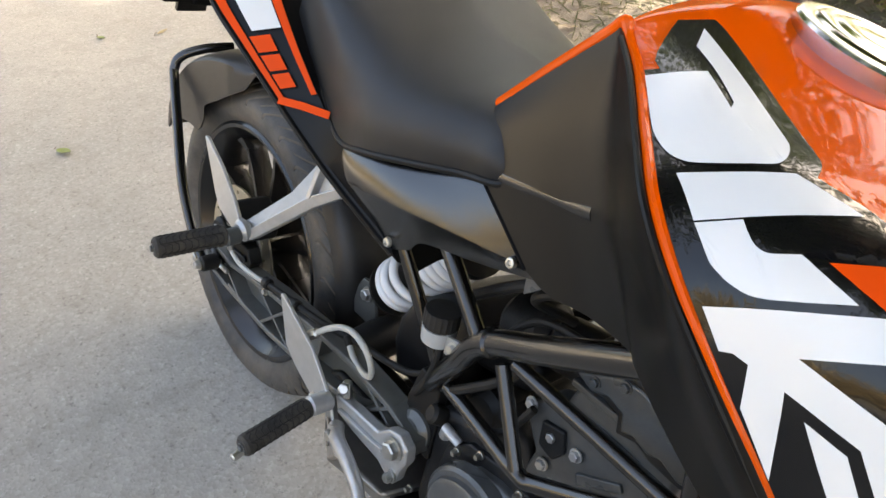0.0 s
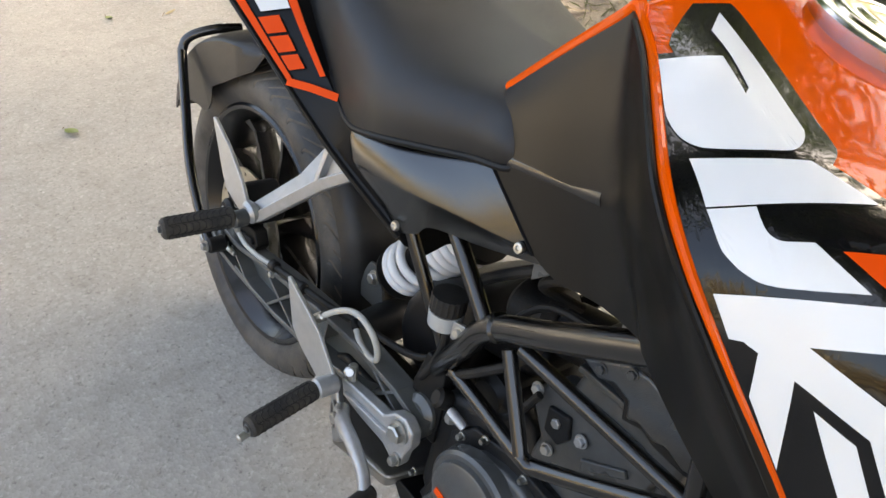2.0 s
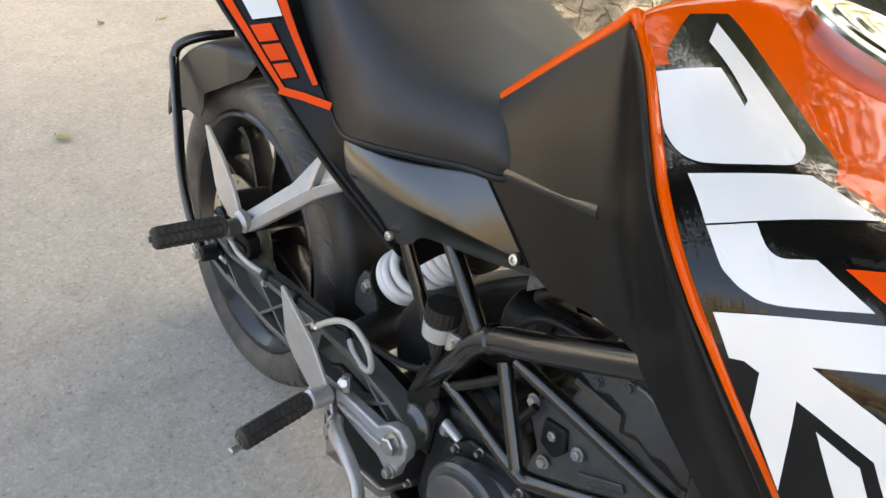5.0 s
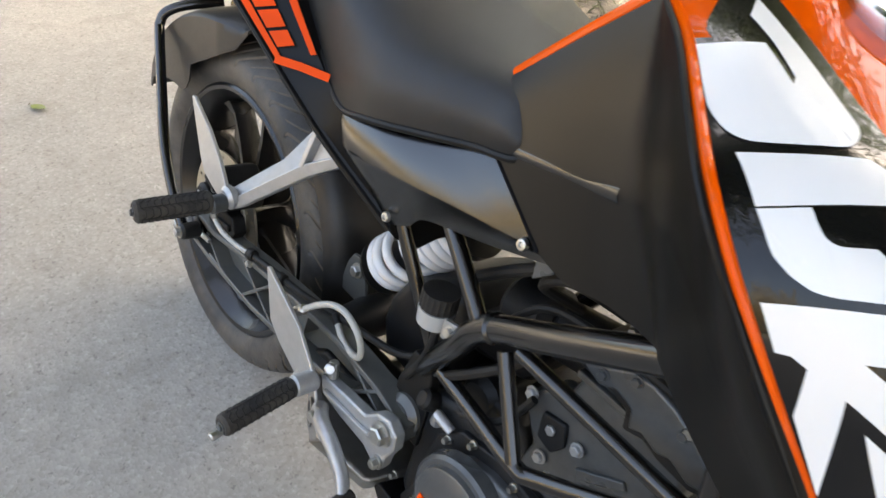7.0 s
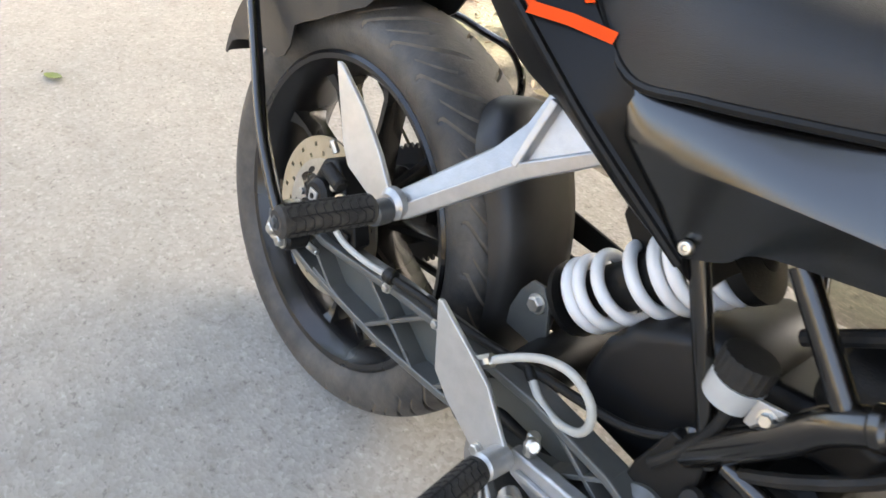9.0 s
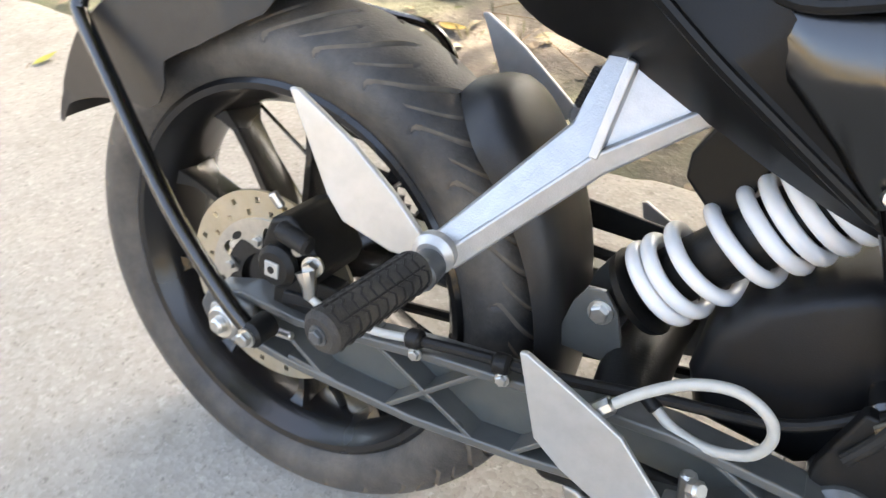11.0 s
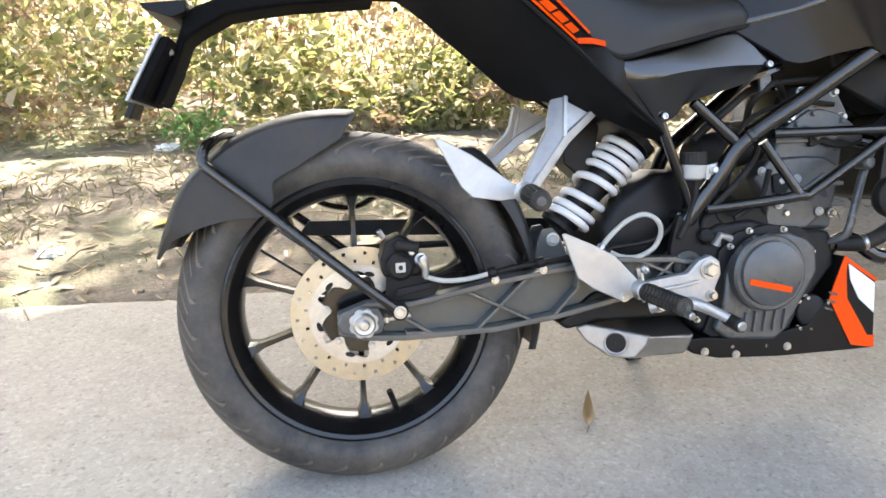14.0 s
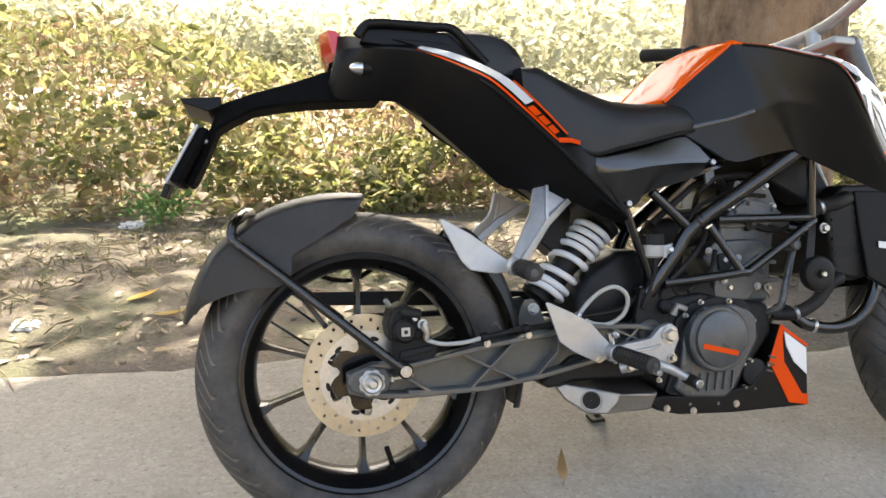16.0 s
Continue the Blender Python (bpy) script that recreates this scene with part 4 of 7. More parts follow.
# -- rear brake caliper --
def caliper():
    body = part("brake_caliper", plate([(0.040, 0.372), (0.036, 0.402), (0.046, 0.430), (0.070, 0.440), (0.092, 0.424), (0.108, 0.392), (0.100, 0.372)], -0.138, -0.062), M_BLACK, bike, "dull black single-piston brake caliper", bevel=0.006)
    part("piston_cap", rod((0.066, -0.138, 0.390), (0.066, -0.156, 0.390), 0.022, 24), M_BLACK, body)
    part("cap_label", plate([(0.058, 0.382), (0.074, 0.382), (0.074, 0.398), (0.058, 0.398)], -0.1585, -0.1555), M_GUARD, body, "small pale square on the cap", bevel=0.001)
    part("cap_pin", rod((0.066, -0.158, 0.390), (0.066, -0.1597, 0.390), 0.0038, 12), M_BLACK, body)
    part("bracket", plate([(0.042, 0.330), (0.046, 0.374), (0.120, 0.374), (0.132, 0.350), (0.118, 0.330)], -0.128, -0.104), M_BLACK, body, bevel=0.003)
    part("bracket_lip", plate([(0.058, 0.338), (0.060, 0.352), (0.118, 0.360), (0.122, 0.350)], -0.1335, -0.1275), M_ENGINE_D, body, bevel=0.002)
    part("banjo_bolt", hexbolt(bmesh.new(), (0.100, -0.138, 0.398), (0.3, -1, 0.1), 0.008, 0.014), M_STEEL, body)
    part("bleed_screw", rod((0.045, -0.118, 0.434), (0.036, -0.122, 0.448), 0.005, 8), M_STEEL, body)
    part("slide_boot", rod((0.060, -0.140, 0.425), (0.098, -0.142, 0.418), 0.010, 12), M_RUBBER, body)
    part("pad_pin", rod((0.086, -0.139, 0.412), (0.086, -0.148, 0.412), 0.006, 10), M_STEEL, body)
    part("banjo_fitting", tube([(0.100, -0.150, 0.398), (0.106, -0.152, 0.385), (0.105, -0.150, 0.372)], [0.010, 0.007, 0.0055], 10), M_STEEL, body)


caliper()


# -- rear mudguard with its stays --
def mudguard():
    skirt = [(88, 0.330), (90, 0.314), (92.5, 0.296), (100, 0.279), (108, 0.267), (119, 0.262), (122, 0.238), (126, 0.228), (131, 0.230), (146, 0.292), (153.5, 0.322), (159.5, 0.331)]
    crown = [(88, 0.342), (105, 0.350), (122, 0.358), (138, 0.360), (150, 0.350), (159.5, 0.341)]
    rows = []
    for k in range(73):
        a = 88 + 71.5 * k / 72
        ro, ri = interp(a, crown), min(interp(a, skirt), interp(a, crown) - 0.002)
        half = interp(a, [(88, 0.070), (100, 0.088), (125, 0.099), (150, 0.097), (159.5, 0.088)])
        sec = []
        rim = min(0.016, (ro - ri) * 0.5)
        for f in (1.0, 0.66, 0.33, 0.0):
            sec.append((ri + (ro - rim - ri) * (1 - f), half))
        for b in range(1, 8):
            t = b / 8
            sec.append((ro - rim * (1 - math.sin(t * math.pi / 2)) + 0.004 * t, half * math.cos(t * math.pi / 2) * 0.82 + half * 0.18 * (1 - t)))
        sec = [(r, -y) for r, y in sec] + [(ro + 0.004, 0.0)] + [(r, y) for r, y in reversed(sec)]
        c, s = math.cos(radians(a)), math.sin(radians(a))
        rows.append([AXLE + Vector((r * c, y, r * s)) for r, y in sec])
    bm = loft(rows, False, False)
    bmesh.ops.recalc_face_normals(bm, faces=bm.faces)
    bmesh.ops.solidify(bm, geom=bm.faces[:], thickness=0.0022)
    guard = part("rear_mudguard", bm, M_FENDER, bike, "matt grey-black plastic tyre-hugging mudguard", 40)
    for pts in both([(-0.196, -0.010, 0.617), (-0.206, -0.050, 0.613), (-0.218, -0.084, 0.602), (-0.227, -0.102, 0.588), (-0.228, -0.109, 0.572), (-0.218, -0.114, 0.558), (-0.145, -0.138, 0.498), (-0.054, -0.166, 0.420), (0.020, -0.176, 0.356), (0.056, -0.176, 0.326)]):
        stay = part("stay", tube(pts, 0.0088, 14, smooth=6), M_FRAME, guard, "gloss black steel stay")
        s = 1 if pts[0][1] > 0 else -1
        part("stay_bolt", hexbolt(bmesh.new(), (0.059, s * 0.184, 0.324), (0, s, 0), 0.0075, 0.009), M_STEEL, stay)
        part("stay_eye", rod((0.059, s * 0.150, 0.324), (0.059, s * 0.184, 0.324), 0.014, 16), M_BLACK, stay)
        part("stay_screw", hexbolt(bmesh.new(), (-0.205, s * 0.040, 0.618), (-0.5, 0.1 * s, 0.85), 0.005, 0.005), M_STEEL, stay)
    # inner hugger ahead of the tyre
    rows = []
    for k in range(33):
        a = 56 - 73 * k / 32
        ro = 0.330 + 0.022 * max(0.0, min(1.0, (a - 14) / 36)) - 0.030 * max(0.0, (a - 50) / 6) ** 2
        half = 0.069 * math.sqrt(min(1.0, 0.10 + k / 5))
        ri = 0.309
        sec = [(ri, -half), (ro - 0.016, -half * 0.97), (ro - 0.005, -half * 0.82), (ro, -half * 0.55), (ro + 0.002, -half * 0.2), (ro + 0.002, half * 0.2), (ro, half * 0.55), (ro - 0.005, half * 0.82), (ro - 0.016, half * 0.97), (ri, half)]
        c, s = math.cos(radians(a)), math.sin(radians(a))
        rows.append([AXLE + Vector((r * c, y, r * s)) for r, y in sec])
    bm = loft(rows, False, False)
    bmesh.ops.recalc_face_normals(bm, faces=bm.faces)
    bmesh.ops.solidify(bm, geom=bm.faces[:], thickness=0.003)
    part("inner_mudguard", bm, M_FENDER, bike, "black plastic splash guard ahead of the tyre", 40)
    # guard rail on the far side of the wheel
    rail = part("side_guard_rail", tube([(-0.150, 0.125, 0.560), (-0.090, 0.140, 0.577), (-0.011, 0.140, 0.577), (0.050, 0.140, 0.573), (0.080, 0.145, 0.540), (0.066, 0.160, 0.500), (0.010, 0.180, 0.470), (-0.050, 0.185, 0.480), (-0.075, 0.180, 0.505)], 0.006, 10, smooth=8), M_FRAME, bike, "thin black guard rail beside the wheel")
    for a, b in (((-0.190, 0.130, 0.478), (-0.075, 0.150, 0.385)), ((-0.222, 0.130, 0.435), (-0.088, 0.150, 0.335)), ((-0.190, 0.130, 0.478), (-0.240, 0.128, 0.395))):
        part("guard_wire", tube([a, b], 0.0028, 8), M_FRAME, rail, "thin black guard wire")


mudguard()


# -- shock absorber --
def shock():
    a, b = Vector((0.358, -0.018, 0.402)), Vector((0.549, -0.018, 0.611))
    way = (b - a).normalized()
    u = Vector((0, 1, 0))
    v = way.cross(u)
    body = part("shock_absorber", lathe([(0.001, 0.0), (0.014, 0.0), (0.020, 0.03), (0.0265, 0.04), (0.0265, 0.12), (0.0285, 0.13), (0.0285, 0.225), (0.018, 0.25), (0.001, 0.26)], a, way, 28, False), M_BLACK, bike, "black monoshock with a white coil spring")
    pts, n = [], 260
    coils = [(0.0, 0.042), (0.352, 0.050), (1.352, 0.065), (2.352, 0.090), (3.352, 0.131), (4.352, 0.158), (5.352, 0.175), (6.352, 0.193), (7.352, 0.211), (7.9, 0.220)]
    for k in range(n + 1):
        f = coils[-1][0] * k / n
        t = math.tau * f + 0.6
        pts.append(a + way * interp(f, coils) + (u * math.cos(t) + v * math.sin(t)) * 0.0366)
    part("spring", add_tube(bmesh.new(), pts, 0.0071, 12), M_SPRING, body, "white-painted coil spring")
    part("lower_seat", lathe([(0.016, 0.020), (0.041, 0.024), (0.043, 0.032), (0.016, 0.034)], a, way, 28), M_BLACK, body)
    part("upper_seat", lathe([(0.016, 0.226), (0.045, 0.226), (0.046, 0.242), (0.016, 0.250)], a, way, 28), M_BLACK, body)


shock()


# -- side trellis frame --
def frame_tubes():
    right = dict(
        main=([(0.905, -0.190, 0.724), (0.853, -0.178, 0.688), (0.760, -0.156, 0.6245), (0.690, -0.138, 0.578), (0.655, -0.132, 0.548), (0.630, -0.124, 0.506), (0.578, -0.104, 0.428)], 0.0150),
        brace=([(0.720, -0.140, 0.573), (0.930, -0.152, 0.572)], 0.0085),
        diagonal=([(0.702, -0.139, 0.560), (0.763, -0.151, 0.468)], 0.0085),
        lower=([(0.612, -0.112, 0.448), (0.680, -0.128, 0.454), (0.763, -0.150, 0.4645), (0.797, -0.148, 0.474), (0.945, -0.148, 0.566)], 0.0095),
        upright=([(0.920, -0.172, 0.690), (0.935, -0.152, 0.572)], 0.0085),
        rear_strut=([(0.514, -0.138, 0.604), (0.597, -0.101, 0.430)], 0.0088),
        short_strut=([(0.580, -0.128, 0.632), (0.656, -0.132, 0.562)], 0.0100))
    root = None
    for side in (1, -1):
        for k, (pts, r) in right.items():
            p = [(x, y * side, z) for x, y, z in pts]
            sm = 6 if len(p) > 2 else 0
            ob = part("trellis_frame" if root is None else "frame_tube", tube(p, r, 18, smooth=sm), M_FRAME, bike if root is None else root, "gloss black welded tube trellis frame" if root is None else "")
            root = root or ob
    for y in (-0.104, 0.104):
        part("pivot_plate", plate([(0.545, 0.315), (0.545, 0.385), (0.560, 0.440), (0.596, 0.440), (0.606, 0.380), (0.604, 0.315)], y - 0.008, y + 0.008), M_BLACK, root, bevel=0.003)
    part("weld_collar", rod((0.672, -0.135, 0.566), (0.686, -0.138, 0.5755), 0.0172, 20), M_FRAME, root)
    part("cross_tube", rod((0.575, -0.10, 0.435), (0.575, 0.10, 0.435), 0.012), M_FRAME, root)
    part("head_gusset", plate([(0.92, 0.56), (0.92, 0.70), (1.03, 0.86), (1.06, 0.82), (0.98, 0.60)], -0.03, 0.03), M_FRAME, root, bevel=0.01)
    return root


frame_tubes()


# -- tail, side covers, seats --
TAIL_EDGE = [(0.510, -0.150, 0.594), (0.478, -0.163, 0.617), (0.436, -0.181, 0.648), (0.399, -0.194, 0.675), (0.343, -0.213, 0.720), (0.282, -0.230, 0.766), (0.228, -0.243, 0.806), (0.198, -0.236, 0.829), (0.144, -0.208, 0.860), (0.092, -0.178, 0.887), (0.000, -0.122, 0.902), (-0.030, -0.080, 0.906)]
TAIL_SHOULDER = [(0.520, -0.148, 0.606), (0.486, -0.160, 0.640), (0.452, -0.180, 0.678), (0.425, -0.182, 0.704), (0.378, -0.184, 0.738), (0.328, -0.188, 0.786), (0.275, -0.186, 0.834), (0.228, -0.174, 0.864), (0.168, -0.156, 0.892), (0.112, -0.142, 0.904), (0.010, -0.100, 0.930), (-0.026, -0.070, 0.938)]


def tail():
    top = TAIL_EDGE
    shoulder = TAIL_SHOULDER
    right_low = [(0.528, -0.118, 0.567), (0.495, -0.124, 0.578), (0.448, -0.131, 0.597), (0.404, -0.133, 0.617), (0.3395, -0.126, 0.638), (0.2727, -0.115, 0.6523), (0.2272, -0.120, 0.6867), (0.1757, -0.113, 0.7336), (0.126, -0.100, 0.780), (0.0763, -0.085, 0.8163), (-0.024, -0.066, 0.8215), (-0.045, -0.055, 0.850)]
    left_low = [(0.528, 0.118, 0.567), (0.495, 0.118, 0.580), (0.448, 0.095, 0.607), (0.3873, 0.056, 0.6515), (0.3333, 0.050, 0.6598), (0.2801, 0.050, 0.6993), (0.2198, 0.050, 0.756), (0.1747, 0.050, 0.7928), (0.1194, 0.050, 0.8301), (0.0925, 0.050, 0.8415), (-0.0144, 0.050, 0.8426), (-0.040, 0.050, 0.858)]
    rows = []
    for t, s, b, f in zip(smooth_line(top, 4), smooth_line(shoulder, 4), smooth_line(right_low, 4), smooth_line(left_low, 4)):
        row = []
        for side, low in ((1, b), (-1, Vector((f.x, -f.y, f.z)))):
            m = t * 0.55 + low * 0.45 + Vector((0, -0.010, 0))
            half = [Vector((s.x, s.y * 0.5, s.z + 0.004)), s, t + Vector((0, 0.002, 0.004)), t, m, low, Vector((low.x, low.y * 0.75, low.z + 0.008))]
            row += half if side > 0 else [Vector((v.x, -v.y, v.z)) for v in reversed(half)]
        rows.append(row)
    body = part("tail_fairing", loft(rows), M_TAIL, bike, "satin black plastic tail fairing with orange and white stripes", 30)
    for s in (1, -1):
        line = [Vector((p.x, p.y * s, p.z - 0.004)) for p in smooth_line(TAIL_EDGE, 5)[:36]]
        part("edge_bead", tube(line, 0.0042, 8), M_TAIL, body, "raised bead along the panel edge")
    for s in (-1, 1):
        rail = part("grab_rail", tube([(x, s * 0.140, z) for x, z in ((0.001, 0.920), (0.0147, 0.9388), (0.0322, 0.9440), (0.0712, 0.9440), (0.1338, 0.9412), (0.1770, 0.9380), (0.2076, 0.9084), (0.2400, 0.8750))], 0.0085, 14, smooth=5), M_TAIL, body, "black pillion grab rail")
        part("rail_panel", plate([(0.006, 0.912), (0.020, 0.938), (0.070, 0.940), (0.168, 0.934), (0.200, 0.908), (0.232, 0.876), (0.226, 0.868), (0.176, 0.884), (0.1175, 0.896), (0.060, 0.904)], s * 0.134, s * 0.112), M_TAIL, rail, "recessed black panel below the rail", bevel=0.004)
        part("rail_step", plate([(0.064, 0.918), (0.150, 0.915), (0.172, 0.908), (0.184, 0.894), (0.160, 0.898), (0.110, 0.905)], s * 0.138, s * 0.132), M_TAIL, rail, bevel=0.002)
        part("fairing_screw", hexbolt(bmesh.new(), (0.113, s * 0.151, 0.848), (0, s, 0), 0.0038, 0.003), M_ENGINE, body)
        part("fairing_screw", hexbolt(bmesh.new(), (0.255, s * 0.160, 0.742), (0, s, 0), 0.0032, 0.003), M_ENGINE_D, body)
        lamp = part("rear_indicator", moved(lathe([(0.0005, -0.030), (0.010, -0.027), (0.017, -0.012), (0.018, 0.004), (0.013, 0.02), (0.0005, 0.026)], (0, 0, 0), (1, 0, 0), 20, False), pose(0.019, s * 0.114, 0.869) @ Matrix.Scale(0.8, 4)), M_TAIL, body, "small rear indicator with clear lens")
        part("indicator_lens", moved(lathe([(0.0005, -0.034), (0.009, -0.031), (0.0155, -0.016), (0.0165, -0.004), (0.0005, -0.004)], (0, 0, 0), (1, 0, 0), 20, False), pose(0.014, s * 0.1175, 0.869) @ Matrix.Scale(0.78, 4)), M_CHROME, lamp, "bright clear lens")
    lens = [(-0.0457, 0.9508), (-0.028, 0.9483), (-0.0129, 0.9331), (-0.0140, 0.9119), (-0.026, 0.8948), (-0.037, 0.9061), (-0.0423, 0.930)]
    part("tail_light", loft([[(x - (0.012 if abs(w) < 0.6 else 0.0), 0.070 * w, z) for x, z in lens] for w in (1, 0.9, 0.5, 0, -0.5, -0.9, -1)]), M_RED, body, "red tail light lens", 40, bevel=0.003)
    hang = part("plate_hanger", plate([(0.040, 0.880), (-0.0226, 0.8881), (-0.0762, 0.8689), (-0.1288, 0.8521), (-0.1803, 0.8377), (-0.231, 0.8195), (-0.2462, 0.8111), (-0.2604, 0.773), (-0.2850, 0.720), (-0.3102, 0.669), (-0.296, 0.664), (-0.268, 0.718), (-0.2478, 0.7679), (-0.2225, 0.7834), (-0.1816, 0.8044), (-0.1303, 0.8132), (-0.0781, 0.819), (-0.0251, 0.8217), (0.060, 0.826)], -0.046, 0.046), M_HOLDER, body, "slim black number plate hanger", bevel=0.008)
    part("plate_lamp_lip", plate([(-0.309, 0.820), (-0.238, 0.824), (-0.240, 0.806), (-0.262, 0.797), (-0.304, 0.812)], -0.07, 0.07), M_TAIL, hang, bevel=0.002)
    part("number_plate", slab([(-0.276, -0.10, 0.768), (-0.276, 0.07, 0.768), (-0.332, 0.07, 0.668), (-0.332, -0.10, 0.668)], (-0.0045, 0, 0.0022)), M_PLATE, hang, "pale metal number plate seen edge-on", bevel=0.0015)
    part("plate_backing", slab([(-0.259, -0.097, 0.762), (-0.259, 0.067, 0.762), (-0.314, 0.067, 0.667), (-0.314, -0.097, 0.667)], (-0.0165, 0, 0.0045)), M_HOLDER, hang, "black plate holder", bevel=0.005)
    part("reflector", slab([(-0.330, -0.060, 0.668), (-0.330, 0.000, 0.668), (-0.340, 0.000, 0.644), (-0.340, -0.060, 0.644)], (-0.010, 0, 0.004)), M_BLACK, hang, "dim dark reflector", bevel=0.002)
    for y in (-0.07, 0.045):
        part("plate_screw", hexbolt(bmesh.new(), (-0.268, y, 0.744), (1, 0, -0.4), 0.004, 0.004), M_STEEL, hang)
    return body


tail_body = tail()


def side_covers():
    up = [(0.412, -0.170, 0.710), (0.432, -0.1755, 0.706), (0.482, -0.174, 0.716), (0.550, -0.164, 0.730), (0.610, -0.1585, 0.741), (0.664, -0.1510, 0.7500)]
    crest = [(0.428, -0.172, 0.662), (0.462, -0.187, 0.664), (0.5358, -0.188, 0.6768), (0.6159, -0.177, 0.6844), (0.6892, -0.160, 0.687), (0.7297, -0.149, 0.6899)]
    low = [(0.500, -0.146, 0.598), (0.508, -0.150, 0.596), (0.538, -0.148, 0.610), (0.5609, -0.148, 0.6302), (0.6466, -0.148, 0.6537), (0.736, -0.1460, 0.6810)]
    fold = [(x, y + 0.02, z + 0.006) for x, y, z in up]
    for s in (1, -1):
        swell = [(a[0] * 0.5 + b[0] * 0.5, a[1] * 0.5 + b[1] * 0.5 - 0.005, a[2] * 0.5 + b[2] * 0.5 + 0.001) for a, b in zip(up, crest)]
        above = [(a[0] * 0.8 + b[0] * 0.2, a[1] * 0.8 + b[1] * 0.2 - 0.0034, a[2] * 0.8 + b[2] * 0.2 + 0.001) for a, b in zip(up, crest)]
        below = [(a[0] * 0.15 + b[0] * 0.85, a[1] * 0.15 + b[1] * 0.85 - 0.0026, a[2] * 0.15 + b[2] * 0.85) for a, b in zip(up, crest)]
        dip = [(a[0] * 0.5 + b[0] * 0.5, a[1] * 0.5 + b[1] * 0.5 + 0.003, a[2] * 0.5 + b[2] * 0.5) for a, b in zip(crest, low)]
        rows = [[(p.x, p.y * s, p.z) for p in smooth_line(line, 8)] for line in (fold, up, above, swell, below, crest, dip, low)]
        bm = loft(rows, False, False)
        bmesh.ops.recalc_face_normals(bm, faces=bm.faces)
        bmesh.ops.solidify(bm, geom=bm.faces[:], thickness=0.004)
        c = part("side_cover", bm, M_PLASTIC, bike, "satin black plastic side cover below the seat", 26)
        for at, w in (((0.513, -0.1585, 0.609), (0, -1, 0.1)), ((0.698, -0.1610, 0.687), (0, -1, 0.2))):
            part("cover_screw", lathe([(0.0005, 0.0), (0.0062, 0.0), (0.0062, 0.002), (0.0050, 0.0042), (0.003, 0.0045), (0.002, 0.0025), (0.0005, 0.0025)], (at[0], at[1] * s, at[2]), (0, w[1] * s, w[2]), 20, False), M_STEEL, c, "bright cross-head screw")


side_covers()


def seat():
    st = [  # x, (y, z) of: lower edge, side, shoulder, then the crown's height at the middle
        (0.300, (0.172, 0.812), (0.166, 0.842), (0.130, 0.868), 0.882),
        (0.335, (0.176, 0.776), (0.172, 0.820), (0.135, 0.872), 0.884),
        (0.370, (0.177, 0.744), (0.176, 0.796), (0.138, 0.855), 0.868),
        (0.425, (0.183, 0.706), (0.184, 0.762), (0.136, 0.832), 0.846),
        (0.485, (0.190, 0.716), (0.190, 0.756), (0.126, 0.814), 0.830),
        (0.550, (0.178, 0.730), (0.180, 0.764), (0.114, 0.808), 0.822),
        (0.610, (0.166, 0.744), (0.168, 0.772), (0.104, 0.810), 0.820),
        (0.642, (0.163, 0.7495), (0.166, 0.774), (0.100, 0.806), 0.818),
        (0.656, (0.160, 0.7525), (0.162, 0.772), (0.095, 0.798), 0.810),
        (0.6625, (0.155, 0.757), (0.157, 0.769), (0.090, 0.792), 0.803),
        (0.6645, (0.147, 0.762), (0.149, 0.768), (0.086, 0.786), 0.797)]
    lines = [smooth_line([(x, -a[0], a[1]) for x, a, b, c, h in st], 6), smooth_line([(x, -b[0], b[1]) for x, a, b, c, h in st], 6), smooth_line([(x, -c[0], c[1]) for x, a, b, c, h in st], 6), smooth_line([(x, 0, h) for x, a, b, c, h in st], 6)]
    rows = []
    for low, side, sh, mid in zip(*lines):
        half = smooth_line([low, side, side * 0.52 + sh * 0.48 + Vector((0, -0.011, 0.011)), sh + Vector((0, 0.006, 0.003)), mid], 6)
        inner = Vector((low.x, low.y * 0.9, low.z - 0.006))
        rows.append([inner] + half + [Vector((v.x, -v.y, v.z)) for v in reversed(half[:-1])] + [Vector((inner.x, -inner.y, inner.z))])
    seat_body = part("rider_seat", loft(rows), M_SEAT, bike, "black vinyl rider seat with a scooped middle", 50, bevel=0.004)
    # Black strip in place of the shaded gap between seat and side cover.
    for q in (1, -1):
        part("seat_gap_shade", tube([(p.x + 0.001, (p.y + 0.001) * q, p.z - 0.0022) for p in lines[0][12:]], 0.0042, 8), M_BLACK, seat_body, "dark strip standing for the shaded gap under the seat edge")
    rows = []
    for x, w, z in ((0.03, 0.085, 0.928), (0.06, 0.10, 0.944), (0.15, 0.115, 0.955), (0.24, 0.12, 0.955), (0.285, 0.12, 0.945), (0.315, 0.115, 0.925), (0.332, 0.11, 0.890)):
        rows.append([(x, -w, 0.86), (x, -w * 1.02, (z + 0.86) / 2), (x, -w * 0.92, z - 0.016), (x, -w * 0.72, z - 0.002), (x, 0, z + 0.004), (x, w * 0.72, z - 0.002), (x, w * 0.92, z - 0.016), (x, w * 1.02, (z + 0.86) / 2), (x, w, 0.86)])
    fine = [smooth_line([r[j] for r in rows], 5) for j in range(9)]
    part("pillion_seat", loft([[fine[j][i] for j in range(9)] for i in range(len(fine[0]))]), M_SEAT, bike, "black vinyl pillion seat", 50, bevel=0.003)


seat()

